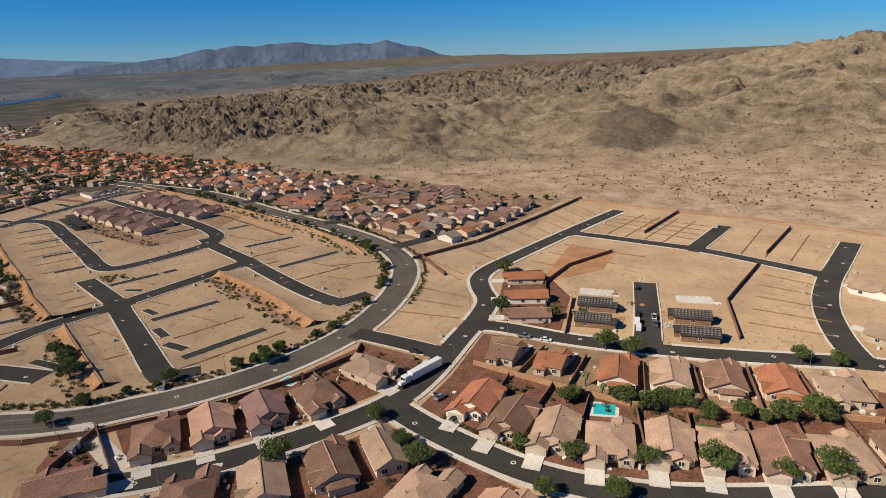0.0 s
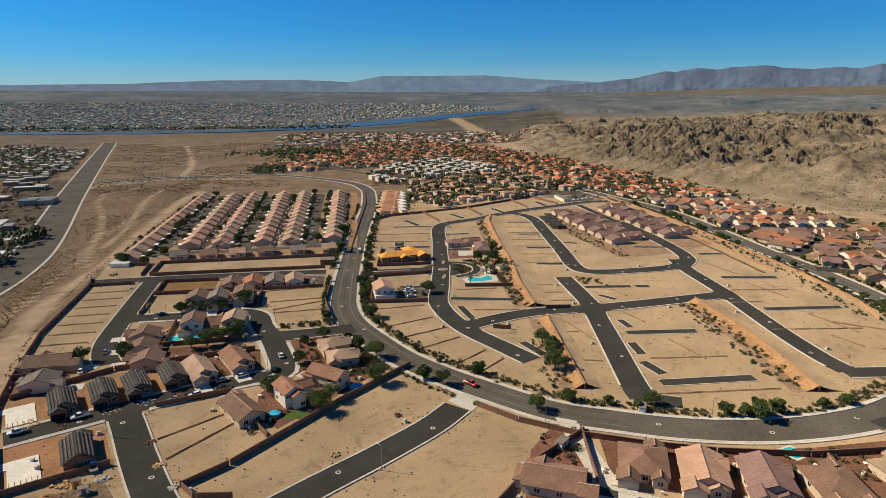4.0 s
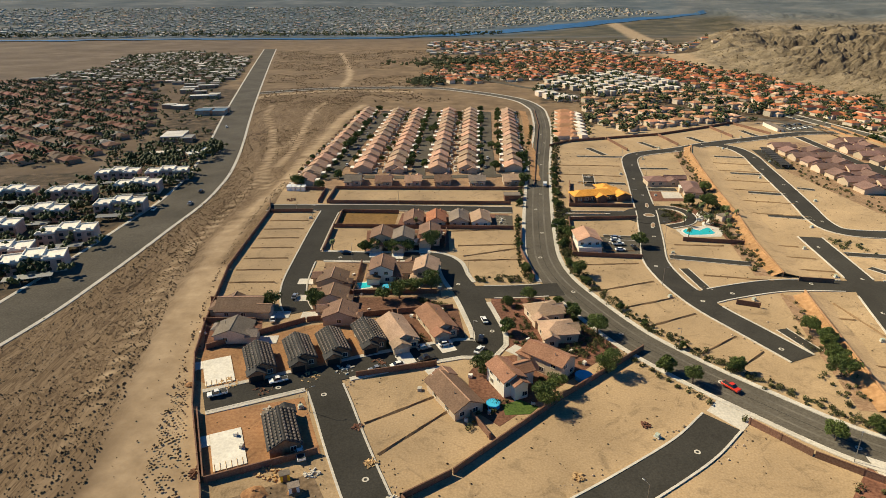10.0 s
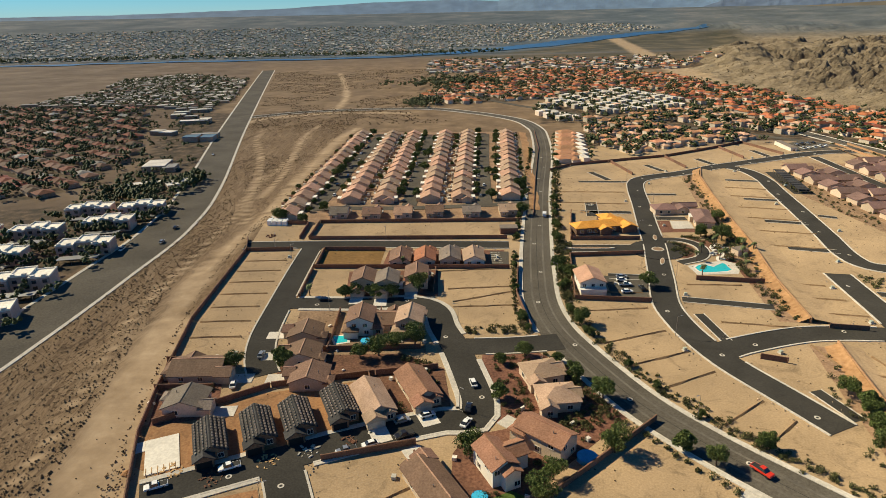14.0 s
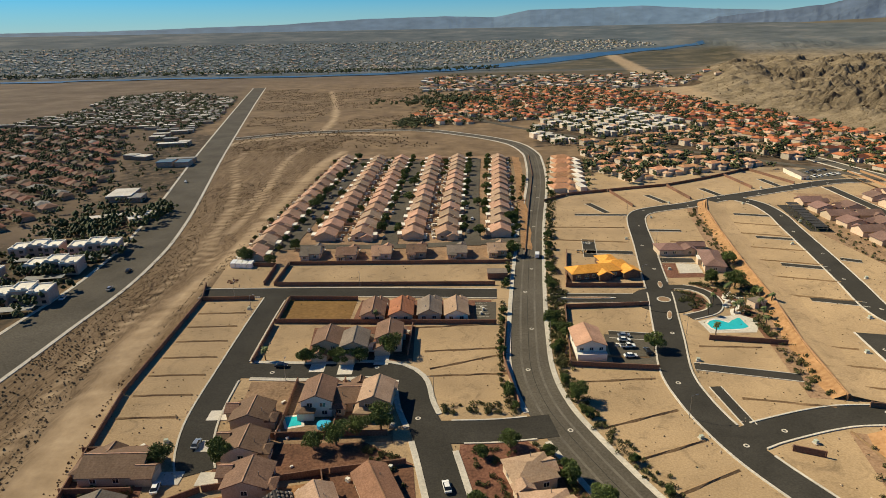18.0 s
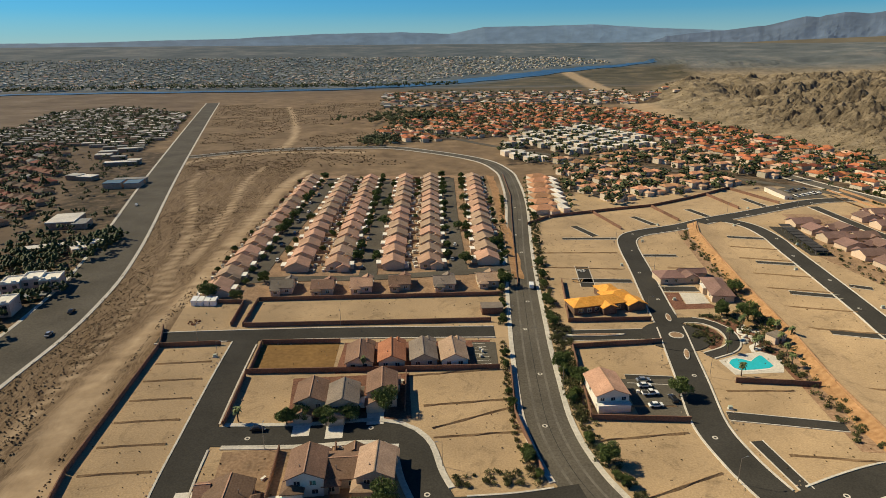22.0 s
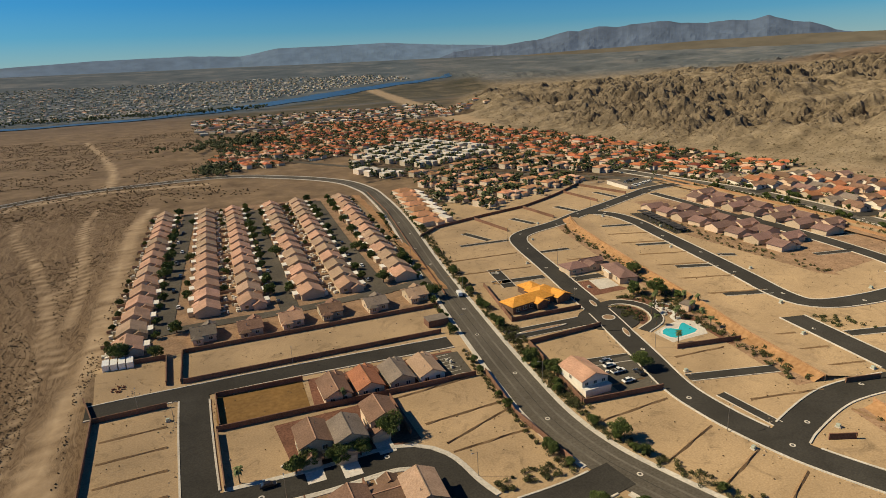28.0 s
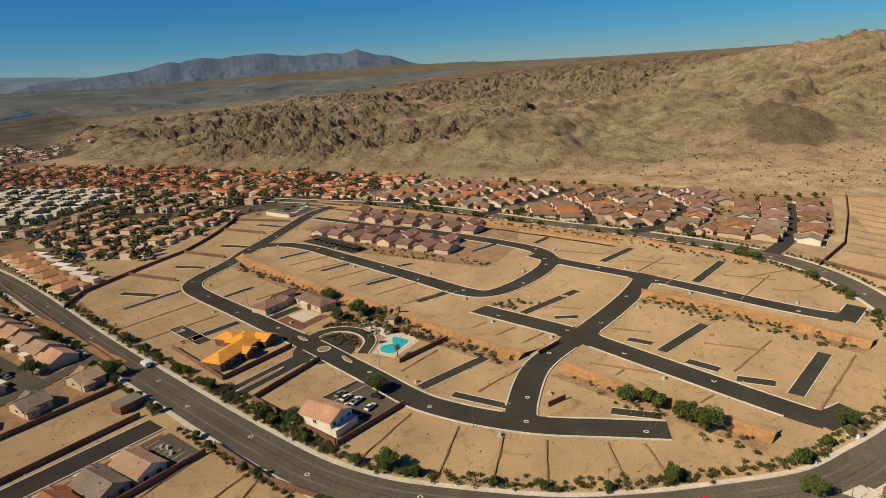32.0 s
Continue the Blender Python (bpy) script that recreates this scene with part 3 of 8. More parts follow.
# Far ranges on the skyline: bearing from north in degrees, height above the eye in degrees.
RANGES = [
    # Distance haze is painted into the rock tones of the two bluish ranges.
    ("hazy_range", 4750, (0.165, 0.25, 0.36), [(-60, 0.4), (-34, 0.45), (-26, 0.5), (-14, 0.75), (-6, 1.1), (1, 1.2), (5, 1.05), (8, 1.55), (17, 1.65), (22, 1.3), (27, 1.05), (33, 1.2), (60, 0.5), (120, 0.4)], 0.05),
    ("haze_blue_range", 4600, (0.10, 0.14, 0.21), [(20, 0.4), (24, 0.75), (27, 1.0), (30, 1.35), (32.6, 1.9), (33.4, 1.8), (35, 2.15), (36.5, 2.0), (38, 2.15), (40, 2.28), (41.5, 2.05), (43.5, 1.92), (45, 2.1), (46.4, 1.98), (47.8, 2.3), (48.4, 2.05), (49.5, 1.68), (50.6, 1.55), (52.4, 0.95), (54, 0.6), (57.9, 0.75), (60, 0.4), (66, 0.3), (72, 0.2), (80, -0.5)], 0.13),
    ("stony_rise", 4150, (0.135, 0.115, 0.083), [(19, -1.6), (24, -0.5), (27, 0.0), (30, 0.2), (36, 0.4), (43, 0.62), (50, 0.75), (54, 0.7), (60, 0.55), (70, 0.45), (80, 0.5), (92, 0.6)], 0.03),
]
for name, far, tone, profile, rough_deg in RANGES:
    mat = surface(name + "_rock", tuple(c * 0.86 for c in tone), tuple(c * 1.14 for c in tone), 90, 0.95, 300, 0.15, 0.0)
    az = np.arange(profile[0][0], profile[-1][0], 0.12)
    el = np.interp(az, [p[0] for p in profile], [p[1] for p in profile])
    el = el + rough_deg * (fbm(az * 40, az * 0, 90, 5, 1.5, True) - 0.6) * 1.5
    verts, rowsn = [], 26
    for k in range(rowsn):
        f = k / (rowsn - 1)
        r = far - 620 * (1 - f)
        u, v = az * 80.0, np.full_like(az, r * 0.8)
        spur = fbm(u + 40 * (fbm(u, v, 160, 3, 6.0) - 0.5), v, 190, 5, 3.0, True) - 0.55
        z = 108 + r * np.tan(np.radians(el)) * f**1.15 - 90 * (1 - f) + spur * (38 if name == "haze_blue_range" else 10) * math.sin(f * math.pi) * np.clip(el, 0.15, 1.2)
        verts += list(zip(r * np.sin(np.radians(az)) - 40, r * np.cos(np.radians(az)) + 80, z))
    m = len(az)
    faces = [(k * m + i, k * m + i + 1, (k + 1) * m + i + 1, (k + 1) * m + i) for k in range(rowsn - 1) for i in range(m - 1)]
    tagged(new("mountain_backdrop", mesh_of("mountain_backdrop", verts, faces, mat)), "long stony slope rising below distant mountains" if name == "stony_rise" else "distant bare mountain range on the skyline, blue haze painted in", "mountains", kind="structure")

# ---- roads ----
ROADS = {
    "boulevard": (13.5, OLDASPHALT, [(-262, 855), (-186, 892), (-62, 896), (1, 852), (44, 795), (56, 740), (54, 690), (44, 610), (24, 500), (9, 405), (3, 360), (1, 338), (2, 320), (6, 303), (18, 271), (30, 251), (44, 233), (62, 213), (80, 202), (98, 193), (122, 186), (150, 184), (178, 188), (212, 202), (242, 222), (262, 247), (277, 283), (288, 338), (295, 405), (310, 500), (312, 560), (300, 640), (292, 700)]),
    "highway": (27, OLDASPHALT, [(-246, 120), (-222, 200), (-202, 275), (-196, 318), (-192, 375), (-190, 440), (-203, 532), (-254, 763), (-345, 1195), (-420, 1560)]),
    "inner_loop": (10.5, ASPHALT, [(300, 605), (262, 604), (225, 591), (166, 566), (134, 546), (104, 532), (93, 521), (87, 502), (80, 467), (72, 430), (66, 400), (62, 384), (56, 360), (49.5, 335), (49, 318), (51, 303), (55, 288), (63, 270), (70, 254)]),
    "cross_street": (10.5, ASPHALT, [(54, 296), (62, 300), (82, 306), (98, 308), (130, 307), (167, 309), (204, 312)]),
    "terrace_street": (10, ASPHALT, [(219, 384), (212, 360), (205, 318), (198, 287), (191, 255), (187, 230), (187, 217)]),
    "terrace_end": (9, ASPHALT, [(184, 216), (204, 212)]),
    "hook_street": (10.5, ASPHALT, [(167, 566), (177, 549), (177, 524), (172, 500), (162, 450), (154, 412), (148, 385), (150, 371), (166, 366), (205, 367), (224, 378), (233, 398), (240, 440), (246, 505)]),
    "short_street": (10.5, ASPHALT, [(131, 362), (124, 310), (120, 297), (110, 262), (99, 224), (97, 214)]),
    "short_end": (9, ASPHALT, [(94, 216), (108, 208)]),
    "wall_street": (10, ASPHALT, [(-138, 411), (-125, 411), (-70, 409), (-5, 404)]),
    "west_street": (10, ASPHALT, [(-103, 408), (-103.5, 380), (-103.5, 345), (-103, 315), (-100, 298), (-96, 288)]),
    "elbow_street": (10, ASPHALT, [(-101, 342), (-73, 340), (-50, 340), (-41, 333), (-38, 318), (-34, 304), (-30, 284), (-28, 270), (-30, 262), (-38, 262), (-58, 256), (-74, 250), (-93, 242), (-112, 234)]),
    "entry_street": (11, ASPHALT, [(-34, 304), (-14, 304), (3, 306)]),
    "south_street": (10.5, ASPHALT, [(-82, 249), (-76, 234), (-68, 212), (-59, 190), (-52, 178), (-42, 174), (-30, 180), (-16, 189), (0, 199), (19, 212), (31, 223)]),
    "park_street": (10, ASPHALT, [(50, 172), (56, 166), (66, 158), (82, 149), (108, 138), (132, 132), (154, 134), (186, 143), (210, 150), (228, 158), (240, 170), (253, 180), (270, 184), (300, 184), (357, 183), (432, 180)]),
    "villa_street": (10, ASPHALT, [(131, 130), (128, 110), (127, 85), (129, 68), (135, 50), (145, 32), (168, 2), (190, -20)]),
    "terrace_lane": (10, ASPHALT, [(200, 147), (206, 135), (211, 105), (222, 72), (235, 42), (250, 12), (256, -6)]),
    "building_court": (11, ASPHALT, [(222, 78), (255, 91), (291, 106)]),
    "ridge_street": (11, ASPHALT, [(420, 33), (375, 33), (337, 33), (303, 29), (272, 20), (250, 10)]),
    "upper_street": (9.5, ASPHALT, [(358, 180), (361, 130), (361, 95), (350, 37)]),
    "upper_court": (10, ASPHALT, [(362, 104), (424, 104)]),
    "link_street": (10, ASPHALT, [(166, 184), (169, 165), (172, 140)]),
    "east_lane_south": (10, ASPHALT, [(274, 258), (300, 253), (340, 252), (385, 257), (412, 262)]),
    "east_lane_bend": (10, ASPHALT, [(292, 345), (315, 330), (345, 328), (378, 334), (418, 366)]),
    "east_lane_middle": (10, ASPHALT, [(302, 377), (335, 394), (362, 416), (373, 446)]),
    "east_lane_upper": (10, ASPHALT, [(306, 465), (340, 456), (373, 446), (425, 436)]),
    "east_lane_north": (10, ASPHALT, [(312, 552), (350, 544), (420, 540)]),
    "row_lane_west": (9, OLDASPHALT, [(-114, 474), (-107, 573), (-95, 722)]),
    "row_lane_middle": (9, OLDASPHALT, [(-58, 470), (-54, 568), (-48, 706)]),
    "row_lane_east": (9, OLDASPHALT, [(-12, 470), (-6, 578), (4, 711)]),
    "row_lane_south": (7, OLDASPHALT, [(-124, 462), (-112, 473), (-57, 471), (-11, 474), (14, 478)]),
    "mauve_lane": (7.5, ASPHALT, [(235, 418), (238, 445), (241, 490), (244, 540), (247, 590)]),
    "court_lane": (5, ASPHALT, [(64, 403), (74, 407), (82, 405), (86.5, 398), (86, 389), (81, 381), (70, 376)]),
    "town_road": (9, OLDASPHALT, [(300, 608), (262, 660), (190, 740), (120, 820), (60, 905), (10, 1000)]),
}
LINES = {key: spline(pts, 3.0) for key, (w, m, pts) in ROADS.items()}


def road_gap(p, skip=None, but=()):
    """Metres from the edge of the nearest road; negative on it."""
    best = 1e9
    for key, line in LINES.items():
        if key != skip and key not in but:
            best = min(best, np.sqrt(((line - p) ** 2).sum(1).min()) - ROADS[key][0] / 2)
    return best


def runs(flags):
    start = None
    for i, ok in enumerate(list(flags) + [False]):
        if ok and start is None:
            start = i
        elif not ok and start is not None:
            if i - start > 2:
                yield start, i
            start = None


KERBED = [k for k in ROADS if not k.startswith(("row_lane", "town", "east_lane", "highway"))]
for level, (key, (w, m, pts)) in enumerate(ROADS.items()):
    line = LINES[key]
    verts, faces = ribbon(line, -w / 2, w / 2, -0.3, 0.11 + 0.006 * level)
    road = solid("road", verts, faces, m)
    tagged(road, "worn grey asphalt road" if m is OLDASPHALT else "fresh dark asphalt estate street", "road", kind="structure")
    if key not in KERBED:
        continue
    for side in (-1, 1):
        edge = line + sides(line) * side * (w / 2 + 0.4)
        free = [road_gap(p, key) > 0.6 for p in edge]
        for a, b in runs(free):
            bit = line[a:b]
            lo, hi = sorted((side * (w / 2 - 0.25), side * (w / 2 + 0.35)))
            verts, faces = ribbon(bit, lo, hi, -0.2, 0.32)
            tagged(solid("kerb", verts, faces, CONCRETE), "pale concrete kerb and gutter along the street", "kerb", kind="structure")
            if key not in ("boulevard", "villa_street", "park_street", "elbow_street", "terrace_lane"):
                continue
            lo, hi = sorted((side * (w / 2 + 0.37), side * (w / 2 + 1.5)))
            verts, faces = ribbon(bit, lo, hi, -0.2, 0.28)
            tagged(solid("pavement", verts, faces, CONCRETE), "pale concrete pavement beside the kerb", "pavement", kind="structure")
# Longitudinal seams in the old surfacing.
SEAM = surface("bitumen_seam", (0.028, 0.026, 0.024), (0.055, 0.05, 0.045), 0.6, 0.9, 9, 0.3, 0.1)
PALE = surface("polished_wheel_path", (0.125, 0.11, 0.09), (0.175, 0.155, 0.128), 1.2, 0.92, 18, 0.3, 0.1)
for key, offs in (("boulevard", ((-0.1, 0.1, SEAM), (2.5, 3.3, PALE), (-3.3, -2.5, PALE))),):
    top = 0.11 + 0.006 * list(ROADS).index(key)
    for a, b, m in offs:
        verts, faces = ribbon(LINES[key], a, b, -0.1, top + 0.004)
        tagged(solid("road", verts, faces, m), "dark seam along the old asphalt" if m is SEAM else "pale wheel path worn into the old asphalt", "road", kind="structure")

# ---- graded estates, yards and lots ----
def area(name, pts, mat, z, label, category="ground"):
    verts, faces = slab(pts, -0.4, z)
    return tagged(solid(name, verts, faces, mat), label, category, kind="structure")


def along(key, y0, y1, off=0.0, step=1):
    """Points of a road line between two northings, moved off metres to the left of its way."""
    line = LINES[key]
    moved = line + sides(line) * off
    lo, hi = min(y0, y1), max(y0, y1)
    return [tuple(p) for p in moved[(line[:, 1] >= lo) & (line[:, 1] <= hi)]][::step]


boul = LINES["boulevard"]
loop_part = [tuple(p) for p in boul[(boul[:, 1] < 760) & (boul[:, 0] > -20)] if p[1] < 640]
area("graded_ground", loop_part, SAND, 0.02, "smooth graded sandy building land inside the loop road")
area("graded_ground", [(-138, 448), (-135, 404), (-134, 328), (-127, 279), (-123, 258), (-114, 231), (-100, 196), (-88, 168), (-60, 140), (20, 150), (45, 175), (60, 205), (30, 240), (10, 280), (-2, 330), (0, 380), (6, 448)], SAND, 0.016, "smooth graded sandy building land behind block walls")
area("graded_ground", [(300, 196), (452, 232), (446, 120), (450, 20), (440, -40), (180, -40), (120, 30), (90, 80), (60, 130), (45, 168), (70, 196), (100, 182), (150, 176), (200, 190), (250, 225), (266, 236)], SAND, 0.012, "smooth graded sandy building land below the hills")
area("dirt_yard", [(-124, 262), (-118, 245), (-108, 240), (-74, 254), (-58, 261), (-62, 284), (-92, 278), (-118, 268)], DIRT, 0.07, "reddish bare dirt round unfinished houses")
area("dirt_yard", [(-112, 228), (-84, 236), (-75, 212), (-101, 202)], DIRT, 0.07, "reddish bare dirt round an unfinished house")
area("dirt_yard", [(-96, 196), (-76, 205), (-66, 186), (-84, 176)], DUGSOIL, 0.07, "grey-brown dug-over dirt on a lot being prepared")
area("garden_ground", [(-58, 262), (-36, 268), (-38, 290), (-52, 300), (-92, 300), (-92, 284), (-62, 285)], DARKDIRT, 0.075, "dark reddish gravel front and back yards")
area("garden_ground", [(-36, 248), (-32, 255), (-20, 258), (-14, 290), (0, 288), (14, 262), (-29, 222), (-37, 231)], DARKDIRT, 0.075, "dark reddish gravel yards with shrubs")
area("garden_ground", [(-92, 300), (-44, 300), (-46, 334), (-94, 334)], YARD, 0.072, "brown gravel yards round pool houses")
area("garden_ground", [(-132, 300), (-112, 300), (-104, 266), (-122, 262)], DARKDIRT, 0.074, "dark reddish gravel yards round houses")
area("garden_ground", [(-78, 346), (-40, 346), (-40, 374), (-80, 374)], DARKDIRT, 0.073, "brown gravel yards round houses")
area("garden_ground", [(-66, 376), (-8, 374), (-8, 397), (-64, 400)], DARKDIRT, 0.076, "brown gravel yards round houses")
area("garden_ground", [(134, 122), (134, 60), (150, 32), (175, -5), (232, -2), (203, 120), (196, 138), (160, 127)], DARKDIRT, 0.075, "reddish gravel front and back yards")
area("garden_ground", [(64, 176), (84, 158), (110, 146), (134, 140), (163, 143), (160, 172), (130, 174), (96, 180), (70, 196)], DARKDIRT, 0.074, "dark reddish gravel yards between houses")
area("garden_ground", [(50, 158), (62, 150), (80, 141), (106, 129), (122, 124), (120, 70), (80, 80), (50, 120), (36, 150)], DARKDIRT, 0.073, "dark reddish gravel yards between houses")
area("garden_ground", [(208, 138), (214, 112), (254, 128), (282, 160), (268, 174), (232, 154)], DARKDIRT, 0.077, "reddish gravel yards round houses")
area("garden_ground", [(28, 152), (58, 172), (60, 206), (46, 192)], DARKDIRT, 0.071, "dark gravel garden beside a concrete ramp")
area("dirt_yard", [(262, 150), (330, 168), (334, 140), (300, 132)], DIRT, 0.071, "reddish bare dirt bank between lots")
area("ochre_lot", [(-97, 381), (-96, 403), (-66, 401), (-67, 379)], OCHRE, 0.073, "ochre-brown levelled empty lot inside block walls")
area("planted_bank", [(180, 520), (186, 400), (192, 392), (200, 420), (214, 520), (206, 545)], YARD, 0.052, "brown planted strip behind houses")
area("row_yard", [(-132, 447), (6, 445), (17, 500), (34, 722), (-122, 735)], YARD, 0.06, "brown gravel ground between terraced bungalows")
area("garden_ground", [(189, 396), (230, 400), (276, 420), (290, 560), (214, 575)], YARD, 0.061, "brown gravel yards round mauve-roofed houses")
area("garden_ground", [(300, 240), (330, 225), (440, 232), (452, 300), (452, 480), (430, 590), (320, 600), (324, 500), (308, 400), (300, 330), (290, 270)], YARD, 0.06, "brown gravel yards of a hillside estate")
area("strip_verge", [(-2, 330), (-8, 345), (-4, 372), (4, 420), (8, 420), (1, 372), (-4, 345)], YARD, 0.09, "brown planted verge beside the boulevard")


def strip(name, a, b, w, mat, label, category, z=0.07, edge=True):
    """A straight paved strip with a thin concrete edge."""
    a, b = np.array(a, float), np.array(b, float)
    line = np.array([a, (a + b) / 2, b])
    root = empty(name, label=label, category=category, kind="structure")
    verts, faces = ribbon(line, -w / 2, w / 2, -0.2, z)
    solid("surface", verts, faces, mat, root)
    if edge:
        for s in (-1, 1):
            lo, hi = sorted((s * w / 2, s * (w / 2 + 0.35)))
            verts, faces = ribbon(line, lo, hi, -0.2, z + 0.1)
            solid("edging", verts, faces, CONCRETE, root)
    return root


STRIPS = [
    ((57, 338), (89, 329), 4.6), ((58.5, 325), (60, 304), 3.6), ((55, 525), (87, 522), 3.5), ((69, 551), (76, 528), 4.5), ((90, 490), (108, 489), 3.6),
    ((42, 457), (70, 453), 4.6), ((52, 476), (47, 448), 6.5), ((114, 571), (120, 551), 4.5), ((158, 591), (163, 570), 5), ((213, 617), (215, 594), 5),
    ((152, 525), (171, 521), 4), ((144, 479), (163, 475), 4), ((136, 436), (155, 431), 4.4), ((127, 394), (147, 389), 4.6), ((168, 445), (176, 441), 4),
    ((123, 273), (155, 268), 4.6), ((135, 341), (171, 335), 4.6), ((110, 224), (147, 220), 5), ((222, 341), (254, 334), 4.6), ((207, 287), (247, 281), 4.6),
    ((243, 393), (259, 391), 4), ((252, 440), (266, 437), 4), ((211, 421), (232, 416), 4), ((128, 289), (128, 279), 3.6), ((119, 262), (117, 250), 4),
    ((113, 243), (115, 231), 4.4), ((73, 273), (77, 258), 4), ((136, 326), (141, 318), 3.6), ((34, 363), (50, 360), 5.5), ((79.5, 441.7), (96.5, 440.4), 6.0), ((18, 398), (56, 396), 9),
]
for a, b, w in STRIPS:
    strip("access_strip", a, b, w, ASPHALT, "dark asphalt access strip across a graded lot", "driveway")


def berm(a, b, w=0.6, h=0.42):
    """A low heaped ridge of soil that marks a lot's edge."""
    a, b = np.array(a, float), np.array(b, float)
    n = max(3, int(np.linalg.norm(b - a) / 4))
    line = a + (b - a) * np.linspace(0, 1, n)[:, None]
    s = sides(line)
    rows = []
    for k, p in enumerate(line):
        j = 0.25 * math.sin(k * 2.3 + a[0])
        rows += [(*(p - s[k] * (w + j)), -0.05), (*(p + s[k] * 0.1 * j), h * (0.75 + 0.5 * abs(math.sin(k * 1.7 + b[1])))), (*(p + s[k] * (w - j)), -0.05)]
    faces = [(3 * k + i, 3 * k + i + 1, 3 * k + i + 4, 3 * k + i + 3) for k in range(n - 1) for i in range(2)]
    me = mesh_of("lot_ridge", rows, faces, RIDGESOIL)
    return tagged(new("lot_ridge", me), "low ridge of brown soil between graded lots", "soil ridge", "ridges between lots")


def lot_row(a0, a1, b0, b1, n, ends=False):
    a0, a1, b0, b1 = (np.array(v, float) for v in (a0, a1, b0, b1))
    for k in range(0 if ends else 1, n + 1 if ends else n):
        f = k / n
        berm(a0 + (a1 - a0) * f, b0 + (b1 - b0) * f)


lot_row((-132, 402), (-130, 302), (-112, 402), (-111, 302), 8)
lot_row((-70, 236), (-56, 199), (-48, 243), (-36, 226), 3)
lot_row((-38, 370), (-32, 318), (-8, 372), (-7, 318), 3)
lot_row((-40, 372), (-34, 340), (-8, 374), (-6, 350), 1, True)
lot_row((240, 192), (272, 226), (226, 172), (244, 182), 1)
lot_row((258, 212), (272, 246), (236, 182), (262, 196), 3)
lot_row((268, 192), (430, 190), (276, 217), (452, 218), 10)
lot_row((378, 174), (428, 174), (370, 110), (430, 112), 5)
lot_row((366, 98), (428, 98), (358, 42), (426, 42), 1)
lot_row((366, 92), (366, 42), (428, 96), (426, 42), 4)
lot_row((366, 172), (366, 112), (428, 172), (428, 112), 5)
lot_row((272, 172), (352, 172), (272, 150), (352, 112), 4)
lot_row((352, 64), (250, 50), (346, 40), (256, 17), 6)
lot_row((178, 181), (240, 210), (192, 150), (238, 176), 4)
lot_row((228, 296), (216, 200), (262, 262), (224, 205), 3)
for y in (345, 330, 315, 300, 287, 274, 262):
    line = LINES["inner_loop"]
    p = line[np.argmin(abs(line[:, 1] - y))]
    q = boul[np.argmin(((boul - p) ** 2).sum(1) + 1e6 * (boul[:, 1] > 500))]
    d = q - p
    n = np.linalg.norm(d)
    if n > 24:
        berm(p + d * 8 / n, q - d * 11 / n)
for y in (398, 420, 442, 462, 486, 506):
    berm((118 + (y - 398) * 0.24, y), (146 + (y - 398) * 0.2, y - 6))
for y in (324, 338, 352):
    berm((102, y), (119, y - 3))
for x, y0, y1 in ((105, 268, 292), (90, 270, 300), (140, 240, 262), (138, 284, 300), (150, 322, 334), (232, 300, 330), (226, 250, 276), (236, 345, 372), (214, 236, 250)):
    berm((x, y0), (x - 3, y1))
for a, b in (((86, 283), (102, 279)), ((82, 252), (98, 247)), ((118, 245), (150, 240)), ((104, 216), (150, 210)), ((64, 318), (90, 312)), ((64, 352), (86, 350)), ((95, 470), (110, 468)), ((26, 478), (72, 470)), ((38, 500), (78, 496)), ((196, 300), (214, 297)), ((190, 262), (232, 254)), ((212, 318), (242, 312))):
    berm(a, b)


# ---- block walls ----
def block_wall(pts, h=1.9, mat=BLOCKWALL, label="brown concrete block garden wall", gap=10.0, thick=0.25):
    """A wall of panels between pillars, each panel with a coping."""
    root = empty("block_wall", *pts[0], label=label, category="wall", group="estate walls")
    ox, oy = pts[0]
    first = True
    for (x0, y0), (x1, y1) in zip(pts, pts[1:]):
        length = math.hypot(x1 - x0, y1 - y0)
        n = max(1, round(length / gap))
        rz = math.degrees(math.atan2(y1 - y0, x1 - x0))
        for k in range(n):
            px, py = x0 + (x1 - x0) * k / n - ox, y0 + (y1 - y0) * k / n - oy
            m = pose(px, py, 0, 0, 0, rz)
            w = length / n
            bm = bmesh.new()
            add_box(bm, 0.2, w - 0.2, -thick / 2, thick / 2, -0.3, h, m=m)
            add_box(bm, 0.2, w - 0.2, -thick / 2 - 0.05, thick / 2 + 0.05, h - 0.02, h + 0.1, m=m)
            part("panel", bm, mat, root)
            if first or k:
                boxed("pillar", (-0.22, 0.22, -0.22, 0.22, -0.3, h + 0.18), mat, root, m=m)
        first = False
    x1, y1 = pts[-1]
    boxed("pillar", (-0.22, 0.22, -0.22, 0.22, -0.3, h + 0.18), mat, root, m=pose(x1 - ox, y1 - oy, 0))
    return root


